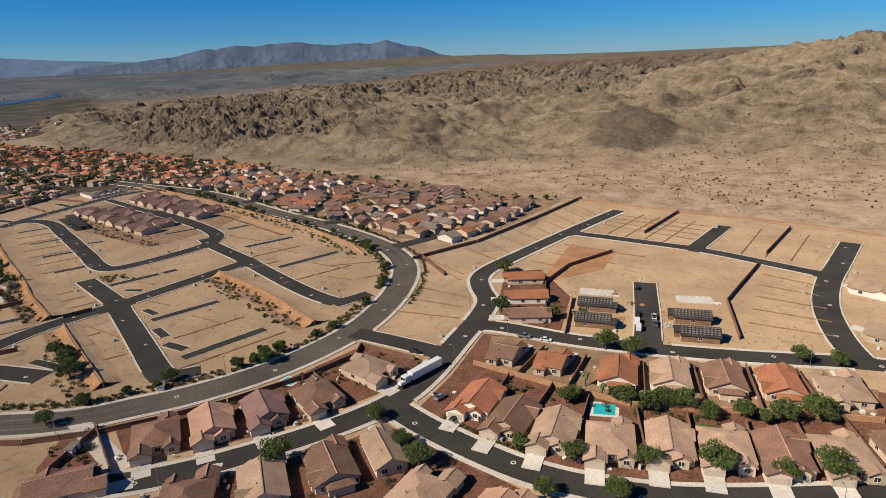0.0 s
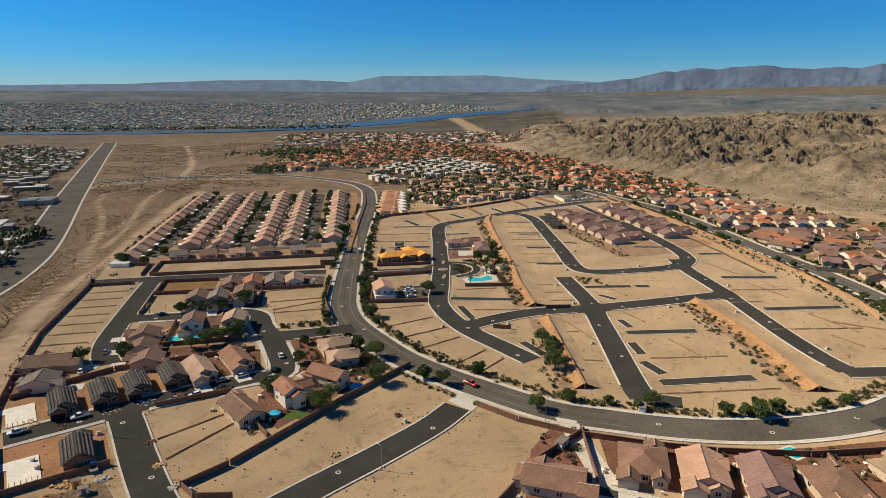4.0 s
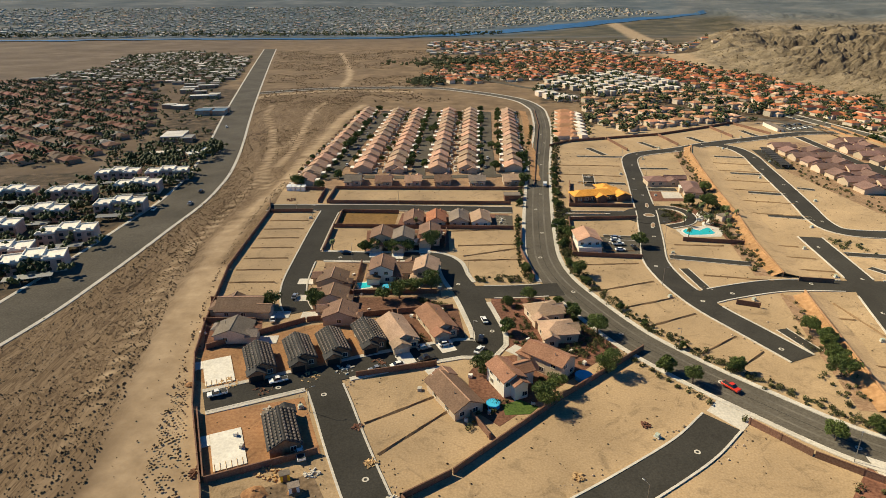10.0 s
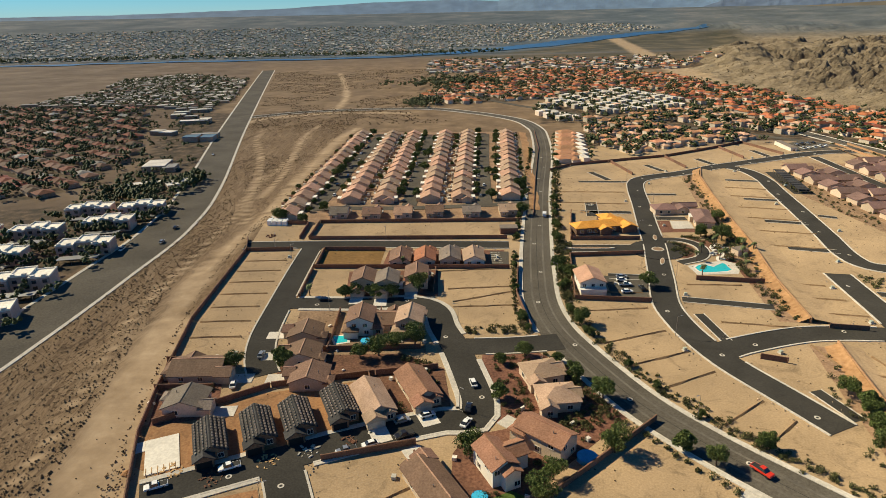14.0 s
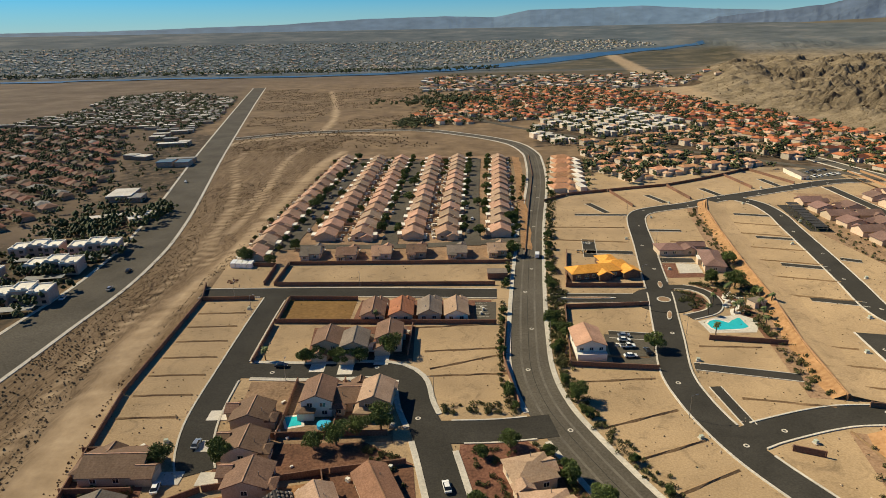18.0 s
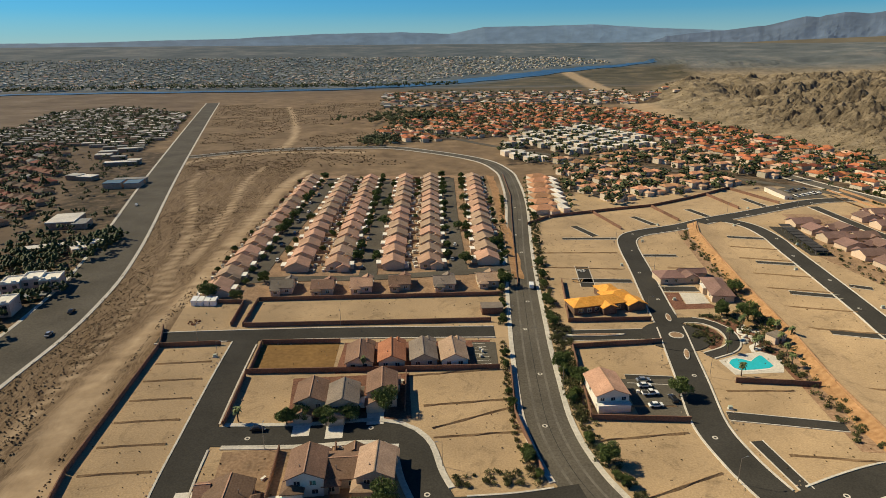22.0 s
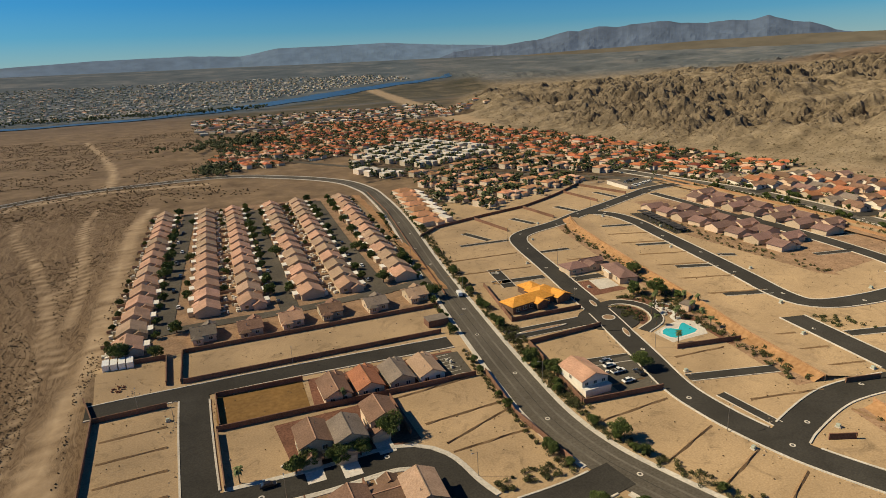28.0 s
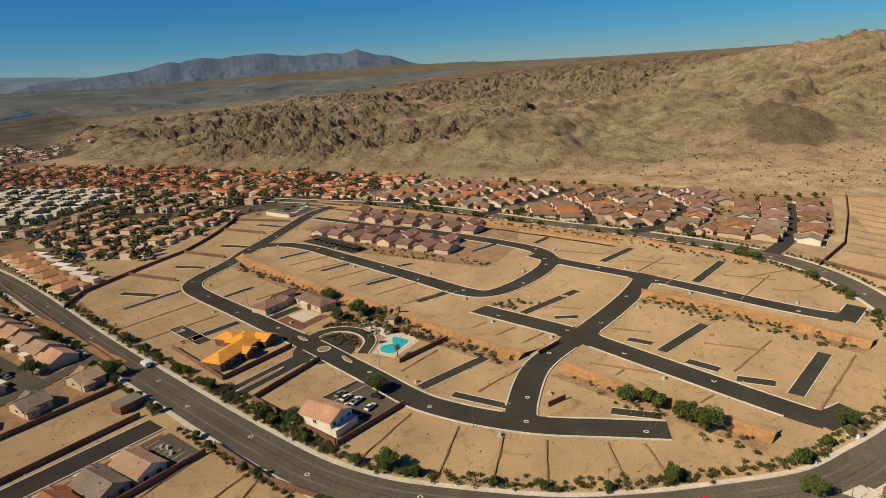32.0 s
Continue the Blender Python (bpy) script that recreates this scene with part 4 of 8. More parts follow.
for pts in (
    [(-139, 420), (-135, 404), (-134, 328), (-127, 279), (-123, 258), (-114, 231), (-101, 200), (-92, 176)],
    [(-135, 403), (-112, 403)], [(-107, 419), (-106, 446), (5, 442)], [(-106, 418.5), (-5, 414)], [(-112, 420), (-112, 444), (-131, 446)],
    [(-96, 380), (-96, 402), (-66, 400)], [(-97, 379), (-8, 374)], [(-97, 377), (-97, 347)], [(-41, 373), (-42, 350)], [(-4, 374), (-8, 345), (-6, 316)],
    [(-70, 246), (-46, 252)], [(-54, 196), (-42, 204), (-10, 234), (21, 260)], [(-54, 196), (-50, 190), (-40, 188)],
    [(-46, 247), (-32, 217)], [(-56, 262), (-62, 286)], [(-112, 229), (-101, 202), (-76, 212)], [(-121, 263), (-92, 281), (-60, 287), (-40, 290)],
    [(-131, 298), (-113, 298)], [(-128, 281), (-110, 281)], [(-78, 302), (-78, 333)], [(-62, 302), (-62, 333)], [(-92, 303), (-46, 303)],
    [(38, 222), (48, 209), (64, 196), (82, 186), (100, 178), (126, 170), (150, 167), (158, 172), (161, 146)], [(66, 198), (46, 186), (20, 162)], [(66, 200), (58, 172)],
    [(82, 188), (74, 166)], [(97, 178), (88, 158)], [(112, 172), (103, 150)], [(130, 168), (123, 144)],
    [(264, 147), (294, 150), (331, 141)], [(447, 142), (381, 141)], [(350, 67), (286, 66), (248, 51)], [(438, 68), (373, 68)], [(264, 147), (220, 122)],
    [(259, 231), (308, 220), (385, 220), (458, 223)], [(246, 198), (268, 234)],
    [(22, 387), (57, 388)], [(15, 340), (44, 336)], [(22, 387), (15, 341)], [(27, 410), (61, 408)], [(27, 410), (36, 455)], [(70, 357), (96, 352)],
    [(41, 557), (59, 573), (90, 582), (137, 598), (218, 646), (229, 600)], [(91, 580), (96, 541)], [(136, 596), (139, 560)], [(191, 628), (193, 590)], [(100, 312), (112, 310)], [(66, 292), (73, 289)],
    [(175, 64), (156, 54)], [(181, 50), (161, 41)], [(186, 34), (164, 25)], [(194, 22), (173, 12)], [(206, 12), (183, -1)], [(170, 109), (140, 101)], [(173, 93), (141, 87)], [(175, 80), (150, 72)],
    [(173, 107), (197, 110)], [(175, 88), (199, 93)], [(204, 73), (178, 62)], [(213, 58), (187, 46)], [(224, 43), (195, 31)], [(230, 28), (203, 14)],
):
    block_wall(pts)
for pts, h in (
    ([(146, 552), (137, 528), (127, 482), (118, 437), (110, 391), (101, 352), (95.5, 316)], 2.3), ([(95, 299), (88, 266), (80, 226)], 2.2), ([(180, 306), (175, 260), (168, 230), (162, 205)], 2.3),
    ([(300, 632), (296, 560), (290, 480), (283, 410), (274, 340), (262, 285), (250, 262)], 1.5), ([(290, 632), (286, 560), (279, 480), (271, 410), (262, 345)], 1.4),
    ([(452, 232), (448, 142), (452, 60), (446, 20)], 1.0), ([(171, 125), (173, 93), (176, 66), (186, 46), (197, 28), (210, 1)], 1.9), ([(214, 110), (252, 126)], 1.6),
):
    block_wall(pts, h, ORANGEWALL, "orange-tan block retaining wall along a terrace", 11.0, 0.45)


def bank(pts, w, h, mat, label, side=1):
    """A sloping earth bank that leans against a retaining wall."""
    line = spline(pts, 5.0)
    s = sides(line) * side
    verts = []
    for k, p in enumerate(line):
        verts += [(*p, h * (0.9 + 0.1 * math.sin(k))), (*(p + s[k] * w * 0.45), h * 0.4), (*(p + s[k] * (w + 0.6 * math.sin(k * 1.3))), -0.05)]
    faces = [(3 * k + i, 3 * k + i + 1, 3 * k + i + 4, 3 * k + i + 3) for k in range(len(line) - 1) for i in range(2)]
    tagged(new("earth_bank", mesh_of("earth_bank", verts, faces, mat)), label, "bank", kind="structure")


BANKDIRT = surface("orange_bank_soil", (0.36, 0.19, 0.085), (0.51, 0.295, 0.145), 1.5, 0.95, 10, 0.22, 0.6)
bank([(145.6, 552), (136.6, 528), (126.6, 482), (117.6, 437), (109.6, 391), (100.6, 352), (95.1, 316)], 4.6, 2.3, BANKDIRT, "orange earth bank below a retaining wall", -1)
bank([(179, 305), (174.5, 260), (167.5, 230), (161.5, 205)], 4.6, 2.3, BANKDIRT, "orange earth bank below a terrace wall", -1)
bank([(280, 620), (274, 545), (268, 470), (260, 400), (252, 345)], 4.0, 1.2, BANKDIRT, "orange earth bank beside the boulevard", 1)
bank([(94.5, 298), (87.5, 266), (79.5, 226)], 4.2, 2.2, BANKDIRT, "orange earth bank below a retaining wall", -1)
bank([(13, 462), (17.5, 500), (25, 580), (32, 650), (37, 716)], 7.0, 1.3, BANKDIRT, "orange cut bank beside the boulevard", -1)
block_wall([(14, 452), (28, 540), (45, 640), (53, 720)], 0.9)
for pts, w in (([(145.4, 552), (136.4, 528), (126.4, 482), (117.4, 437), (109.4, 391), (100.4, 352), (94.9, 316)], 10), ([(178.5, 305), (174, 260), (167, 230), (161, 205)], 9), ([(94, 298), (87, 266), (79, 226)], 8)):
    verts, faces = ribbon(spline(pts, 4), -w, -0.3, -0.2, 0.05)
    tagged(solid("planted_strip", verts, faces, YARD), "brown planted strip below a retaining wall", "ground", kind="structure")
for pts, w in (([(146.4, 552), (137.4, 528), (127.4, 482), (118.4, 437), (110.4, 391), (101.4, 352), (95.9, 316)], 12), ([(180.3, 306), (175.3, 260), (168.3, 230), (162.3, 205)], 9), ([(95.3, 299), (88.3, 266), (80.3, 226)], 7)):
    bank(pts, w, 2.0, SAND, "graded sand banked up behind a retaining wall", 1)
area("garden_ground", [(174, 122), (176, 92), (179, 66), (189, 47), (200, 29), (212, 3), (232, 4), (205, 118), (196, 134)], YARD, 0.081, "pale gravel back yards behind villas")
area("garden_ground", [(-28, 264), (-25, 298), (-6, 299), (4, 286), (15, 263), (0, 252), (-18, 256)], DARKDIRT, 0.0765, "dark gravel front gardens on a street corner")
area("garden_ground", [(67, 402), (74, 403), (80, 402), (83, 397), (83, 390), (79, 384), (74, 380)], DARKDIRT, 0.062, "dark planted bed inside a curved drive")
area("garden_ground", [(84, 412), (91, 405), (98, 408), (97, 372), (95, 350), (90, 351), (92, 366), (90, 392)], DARKDIRT, 0.061, "dark planted bed behind the pool court")
area("pool_terrace", [(71.9, 372.4), (80.8, 375.8), (90.7, 377.7), (95.2, 372.9), (93, 367), (90, 362), (72.4, 362)], CONCRETE, 0.075, "pale concrete terrace round the swimming pool", "pavement")
area("red_court", [(78.5, 437), (86, 436.7), (83, 424), (94, 423), (96, 418), (76, 418)], DARKDIRT, 0.068, "reddish gravel court between show homes")
area("forecourt", [(86.2, 436.7), (96.6, 435.6), (94.4, 423.6), (83.4, 423.3)], CONCRETE, 0.09, "grey concrete forecourt of a show home", "pavement")
area("car_park", [(-15, 396), (-6, 395), (-8, 375), (-16, 376)], OLDASPHALT, 0.085, "dark asphalt car park beside bungalows", "car park")
for k in range(7):
    verts, faces = ribbon(np.array([(-15.2, 378 + 2.7 * k), (-12.5, 378 + 2.7 * k), (-10.2, 378 + 2.7 * k)]), -0.08, 0.08, -0.1, 0.092)
    tagged(solid("bay_line", verts, faces, SLABWHITE), "white painted parking bay line", "road marking", kind="structure")

# ---- houses ----
def chevron(bm, x0, x1, y0, y1, z, rise, axis="y", over=0.55, thick=0.28):
    """A gabled roof with eaves and thickness; the ridge runs along the axis."""
    x0, x1, y0, y1 = x0 - over, x1 + over, y0 - over, y1 + over
    if axis == "y":
        xm, drop = (x0 + x1) / 2, rise * over / ((x1 - x0) / 2)
        sec = [(x0, z - drop), (xm, z + rise), (x1, z - drop), (x1, z - drop + thick), (xm, z + rise + thick), (x0, z - drop + thick)]
        rings = [[bm.verts.new((a, y, b)) for a, b in sec] for y in (y0, y1)]
    else:
        ym, drop = (y0 + y1) / 2, rise * over / ((y1 - y0) / 2)
        sec = [(y0, z - drop), (ym, z + rise), (y1, z - drop), (y1, z - drop + thick), (ym, z + rise + thick), (y0, z - drop + thick)]
        rings = [[bm.verts.new((x, a, b)) for a, b in sec] for x in (x0, x1)]
    a, b = rings
    for i in range(6):
        bm.faces.new((a[i], a[(i + 1) % 6], b[(i + 1) % 6], b[i]))
    for r in rings:
        bm.faces.new((r[0], r[1], r[4], r[5]))
        bm.faces.new((r[1], r[2], r[3], r[4]))


def hip(bm, x0, x1, y0, y1, z, rise, over=0.55, thick=0.25, inset=None):
    x0, x1, y0, y1 = x0 - over, x1 + over, y0 - over, y1 + over
    wide = (x1 - x0) > (y1 - y0)
    s = inset if inset is not None else min(x1 - x0, y1 - y0) / 2
    xm, ym = (x0 + x1) / 2, (y0 + y1) / 2
    ridge = [(x0 + s, ym), (x1 - s, ym)] if wide else [(xm, y0 + s), (xm, y1 - s)]
    lo = [bm.verts.new((x, y, z - 0.12)) for x, y in ((x0, y0), (x1, y0), (x1, y1), (x0, y1))]
    up = [bm.verts.new((v.co.x, v.co.y, z - 0.12 + thick)) for v in lo]
    r = [bm.verts.new((*p, z + rise)) for p in ridge]
    bm.faces.new(lo[::-1])
    for i in range(4):
        bm.faces.new((lo[i], lo[(i + 1) % 4], up[(i + 1) % 4], up[i]))
    if wide:
        bm.faces.new((up[0], up[1], r[1], r[0]))
        bm.faces.new((up[1], up[2], r[1]))
        bm.faces.new((up[2], up[3], r[0], r[1]))
        bm.faces.new((up[3], up[0], r[0]))
    else:
        bm.faces.new((up[0], up[1], r[0]))
        bm.faces.new((up[1], up[2], r[1], r[0]))
        bm.faces.new((up[2], up[3], r[1]))
        bm.faces.new((up[3], up[0], r[0], r[1]))


def gable_walls(bm, x0, x1, y0, y1, z0, h, rise, axis="y"):
    """Walls of one wing, with gable ends that reach under the ridge."""
    b = [bm.verts.new((x, y, z0)) for x, y in ((x0, y0), (x1, y0), (x1, y1), (x0, y1))]
    t = [bm.verts.new((v.co.x, v.co.y, h)) for v in b]
    bm.faces.new(b[::-1])
    if rise and axis == "y":
        p, q = bm.verts.new(((x0 + x1) / 2, y0, h + rise)), bm.verts.new(((x0 + x1) / 2, y1, h + rise))
        ends = [(b[0], b[1], t[1], p, t[0]), (b[1], b[2], t[2], t[1]), (b[2], b[3], t[3], q, t[2]), (b[3], b[0], t[0], t[3])]
    elif rise:
        p, q = bm.verts.new((x0, (y0 + y1) / 2, h + rise)), bm.verts.new((x1, (y0 + y1) / 2, h + rise))
        ends = [(b[0], b[1], t[1], t[0]), (b[1], b[2], t[2], q, t[1]), (b[2], b[3], t[3], t[2]), (b[3], b[0], t[0], p, t[3])]
    else:
        ends = [(b[i], b[(i + 1) % 4], t[(i + 1) % 4], t[i]) for i in range(4)]
    for f in ends:
        bm.faces.new(f)


def window(root, x, y, z, w, h, face):
    """A framed pane set on a wall; face is the wall's outward axis."""
    rz = {"-y": 0, "+x": 90, "+y": 180, "-x": -90}[face]
    m = pose(x, y, z, 0, 0, rz)
    bm = bmesh.new()
    for d in ((-w / 2 - 0.12, w / 2 + 0.12, -0.1, 0.06, h, h + 0.13), (-w / 2 - 0.16, w / 2 + 0.16, -0.14, 0.06, -0.14, 0), (-w / 2 - 0.12, -w / 2, -0.1, 0.06, 0, h), (w / 2, w / 2 + 0.12, -0.1, 0.06, 0, h), (-0.04, 0.04, -0.07, 0.06, 0, h)):
        add_box(bm, *d, m=m)
    win = part("window", bm, TRIM, root)
    boxed("pane", (-w / 2, w / 2, -0.04, 0.03, 0, h), GLASS, win, m=m)


def garage_door(root, x, y, w=4.8, h=2.2):
    bm = bmesh.new()
    for k in range(4):
        add_box(bm, x - w / 2, x + w / 2, y - 0.06 - 0.015 * (k % 2), y + 0.05, k * h / 4 + 0.02, (k + 1) * h / 4)
    part("garage_door", bm, GARAGE, root)


# Each style: wings as (x0, x1, y0, y1, wall height, rise, kind of roof), the front facing -y; then garage doors, windows, driveway width.
STYLES = {
    "long": ([(-4.4, 4.4, -8, 8.5, 2.9, 2.2, "gy"), (-4.8, 0.4, -11, -7.5, 2.8, 1.3, "gy"), (0.9, 3.9, -9.2, -7.5, 2.7, 0.9, "gy")], [(-2.2, -11)], [(2.4, -9.2, "-y"), (-2, 8.5, "+y"), (2.2, 8.5, "+y"), (4.4, -3, "+x"), (4.4, 4, "+x"), (-4.4, 0, "-x"), (-4.4, 5, "-x")]),
    "wide": ([(-6.5, 6.5, -7.5, 7.5, 2.9, 2.6, "hip"), (-7, -1.4, -11.5, -7, 2.8, 1.4, "gy"), (2.2, 6.2, -9.3, -7, 2.8, 1.2, "gy"), (1, 6, 7, 10, 2.7, 1.2, "gy")], [(-4.2, -11.5)], [(4.2, -9.3, "-y"), (0.4, -7.5, "-y"), (-3.5, 7.5, "+y"), (3.5, 10, "+y"), (6.5, -2, "+x"), (6.5, 3, "+x"), (-6.5, 1, "-x")]),
    "cross": ([(-6, 6, -8, 8, 2.9, 2.5, "gy"), (-6.6, -0.6, -11.5, -7, 2.8, 1.5, "gy"), (-1.5, 6.6, 1, 6.5, 2.9, 1.4, "gx"), (0.4, 4.4, -9.4, -7.5, 2.8, 1.2, "gy"), (-4, 3, 7.5, 10.5, 2.6, 0.9, "hip")], [(-3.6, -11.5)], [(2.4, -9.4, "-y"), (3.8, 8, "+y"), (-5, 8, "+y"), (6, -4, "+x"), (-6, -2, "-x"), (-6, 4, "-x")]),
    "plain": ([(-4.8, 4.8, -5.6, 5.6, 3.2, 2.1, "gx"), (-5.2, -0.2, -8.2, -5.2, 2.8, 1.4, "gy"), (0.6, 4.6, 5.2, 7.6, 2.7, 1.0, "hip")], [(-2.8, -8.2)], [(2.6, -5.6, "-y"), (-2.5, 5.6, "+y"), (2.5, 7.6, "+y"), (4.8, 0, "+x"), (-4.8, 2, "-x")]),
    "tall": ([(-4.6, 4.6, -6, 6, 5.6, 2.0, "gy"), (-5, 0.6, -9, -5.6, 2.9, 1.4, "gy"), (0.6, 5.6, 3, 8, 2.9, 1.2, "hip")], [(-2.2, -9)], [(2.4, -6, "-y"), (-2.4, 6, "+y"), (2.0, 6, "+y"), (4.6, -2, "+x"), (-4.6, 2, "-x"), (2.4, -6, "-y2"), (-2.2, -6, "-y2"), (-2, 6, "+y2"), (2, 6, "+y2"), (4.6, 1, "+x2"), (-4.6, -1, "-x2")]),
    "lodge": ([(-6, 6, -8, 8, 5.8, 2.4, "gy"), (-6, 6, -10.5, -7.8, 2.9, 0, "flat")], [], [(-4, -8, "-y2"), (0, -8, "-y2"), (4, -8, "-y2"), (-3, 8, "+y2"), (3, 8, "+y2"), (6, -3, "+x"), (6, 3, "+x"), (6, -3, "+x2"), (6, 3, "+x2"), (-6, 0, "-x2")]),
    "row": ([(-5.6, 5.6, -5.4, 5.4, 2.9, 2.6, "gy"), (5.62, 8.6, -3.6, 1.8, 2.4, 0, "flat"), (0.3, 6.3, -7.6, -4.9, 2.6, 1.5, "gy")], [], [(-2.6, -5.4, "-y")]),
    "short": ([(-4.6, 4.6, -7, 7, 2.9, 2.2, "gy"), (-4.9, 0.2, -9, -6.6, 2.8, 1.3, "gy")], [(-2.3, -9)], [(2.6, -7, "-y"), (-2, 7, "+y"), (2.2, 7, "+y"), (4.6, 0, "+x"), (-4.6, 2, "-x")]),
    "villa": ([(-3.4, 3.4, -5.2, 5.2, 5.3, 1.8, "gy"), (-8.2, -3.3, -3.4, 2.2, 4.6, 1.4, "gx"), (-3.0, 1.2, 5.0, 7.6, 4.9, 1.1, "gy")], [], [(-1.6, -5.2, "-y"), (1.6, -5.2, "-y2"), (-2.0, 7.6, "+y"), (2.2, 5.2, "+y2"), (3.4, -2, "+x"), (3.4, 2, "+x2"), (3.4, -2.4, "+x2")]),
    "manor": ([(-3.8, 3.8, -7, 7, 5.2, 1.9, "gy"), (-4.2, 0.6, -9.4, -6.6, 3.0, 1.2, "gy"), (0.8, 4.6, -8.4, -4.0, 4.2, 1.1, "hip")], [(-1.9, -9.4)], [(2.6, -8.4, "-y"), (-1.8, 7, "+y"), (1.8, 7, "+y2"), (3.8, 0, "+x"), (3.8, 4, "+x2"), (-3.8, 2, "-x2")]),
    "corner": ([(-5.6, 5.6, -4.8, 4.8, 3.4, 2.3, "hip"), (-6.2, -1.6, -7.0, -4.4, 3.1, 1.3, "gy"), (1.6, 6.6, -2.4, 2.6, 3.3, 1.3, "gx")], [], [(2.6, -4.8, "-y"), (-3.8, -7.0, "-y"), (-2.5, 4.8, "+y"), (-5.6, 1, "-x")]),
    "show": ([(-11, 1, -5, 5, 3.0, 2.2, "hip"), (1.02, 7.5, -5.4, 1, 2.9, 1.5, "gy"), (1.02, 14, 0.6, 5, 2.9, 1.5, "gx")], [], [(-8, -5, "-y"), (-3.5, -5, "-y"), (4.2, -5.4, "-y"), (-6, 5, "+y"), (8, 5, "+y")]),
    "hall": ([(-4.6, 4.6, -12, 10.5, 3.0, 2.1, "hip"), (-6.4, -4.4, -3, 3, 2.7, 0, "flat")], [], [(-4.6, -8, "-x"), (-4.6, 7, "-x"), (4.6, -6, "+x"), (4.6, 4, "+x"), (0, -12, "-y")]),
    "hill": ([(-4.6, 4.6, -5.8, 5.8, 2.9, 1.9, "gx"), (-5, -0.4, -8, -5.4, 2.8, 1.2, "gy")], [], [(2.2, -5.8, "-y")]),
    "ridge": ([(-4.8, 4.8, -6.4, 6.4, 2.9, 2.1, "gy"), (-5.2, -0.4, -9, -5.8, 2.8, 1.3, "gy"), (-1.2, 5.3, 0.6, 5.4, 2.9, 1.2, "gx")], [], [(2.2, -6.4, "-y")]),
}
PROTO, PLACED = {}, []
LABELS = {"brown": "brown tile", "tan": "tan tile", "red": "terracotta tile", "rust": "rust-brown tile", "pink": "rosy tile", "mauve": "mauve-brown tile", "grey": "grey-brown tile", "orange": "bright orange underlay"}


def build_house(style, roof, wall, x, y, rz, group):
    wings, garages, windows = STYLES[style]
    words = {"long": "narrow single-storey house", "wide": "broad hip-roofed bungalow", "cross": "bungalow with a gabled garage wing", "plain": "small gabled bungalow", "tall": "two-storey house", "lodge": "two-storey balcony house", "row": "terraced bungalow", "short": "compact gabled bungalow", "hill": "small gabled bungalow", "ridge": "bungalow with a gabled wing", "villa": "narrow two-storey house", "manor": "long two-storey house", "corner": "hip-roofed corner house", "show": "low wide show home", "hall": "long hip-roofed show home"}[style]
    root = empty("house", x, y, rz, label=f"{'pale' if wall is STUCCOWHITE else 'beige'} stucco {words} with {LABELS[roof]} roof", category="house", group=group)
    wbm = bmesh.new()
    for k, (x0, x1, y0, y1, h, rise, kind) in enumerate(wings):
        rbm = bmesh.new()
        gable_walls(wbm, x0, x1, y0, y1, -0.3, h, rise if kind in ("gx", "gy") else 0, kind[1])
        if kind == "hip":
            hip(rbm, x0, x1, y0, y1, h, rise)
        elif kind == "flat":
            add_box(rbm, x0 - 0.2, x1 + 0.2, y0 - 0.2, y1 + 0.1, h, h + 0.25)
        else:
            chevron(rbm, x0, x1, y0, y1, h, rise, kind[1])
        covering = part("roof", rbm, ROOFS["white" if kind == "flat" else roof], root)
        if kind in ("gx", "gy") and style not in ("row", "hill", "ridge"):
            cap = (x0 - 0.5, x1 + 0.5, (y0 + y1) / 2 - 0.16, (y0 + y1) / 2 + 0.16) if kind == "gx" else ((x0 + x1) / 2 - 0.16, (x0 + x1) / 2 + 0.16, y0 - 0.5, y1 + 0.5)
            boxed("ridge_cap", (*cap, h + rise + 0.2, h + rise + 0.36), ROOFS["pink" if roof == "brown" else roof], covering)
    part("wall", wbm, wall, root)
    for gx0, gy0 in garages:
        garage_door(root, gx0, gy0)
        boxed("driveway", (gx0 - 2.6, gx0 + 2.6, gy0 - 6.5, gy0 - 0.1, -0.2, 0.16), DRIVE, root, "pale concrete driveway")
        boxed("front_door", (0.0, 1.0, -8.06 if style in ("cross", "long") else -7.06 if style == "short" else -5.66, -7.9 if style in ("cross", "long") else -6.9 if style == "short" else -5.5, 0, 2.1), DOORPAINT, root) if style not in ("tall", "wide") else boxed("front_door", (1.0, 2.0, -6.06 if style == "tall" else -7.56, -5.9 if style == "tall" else -7.4, 0, 2.1), DOORPAINT, root)
    for wx, wy, face in windows:
        up = face.endswith("2")
        if style in ("row", "hill", "ridge"):
            across = face[1] == "y"
            boxed("window", (wx - (0.8 if across else 0.06), wx + (0.8 if across else 0.06), wy - (0.06 if across else 0.8), wy + (0.06 if across else 0.8), 0.95, 2.2), GLASS, root)
            continue
        window(root, wx, wy, 3.6 if up else 0.95, 1.5, 1.3, face.rstrip("2"))
    if style not in ("row", "hill", "ridge"):
        bm = bmesh.new()
        bmesh.ops.create_cone(bm, cap_ends=True, segments=8, radius1=0.12, radius2=0.12, depth=1.4, matrix=pose(1.5, 3.2, wings[0][4] + wings[0][5] * 0.75))
        part("vent_pipe", bm, METAL, root)
    return root


def house(x, y, rz, style="long", roof="brown", wall=None, group="estate houses"):
    wall = wall or STUCCO
    key = (style, roof, wall.name, group)
    PLACED.append((x, y, 10))
    if key in PROTO:
        return copy_thing(PROTO[key], pose(x, y, 0.05, 0, 0, rz))
    PROTO[key] = build_house(style, roof, wall, x, y, rz, group)
    PROTO[key].location.z = 0.05
    return PROTO[key]


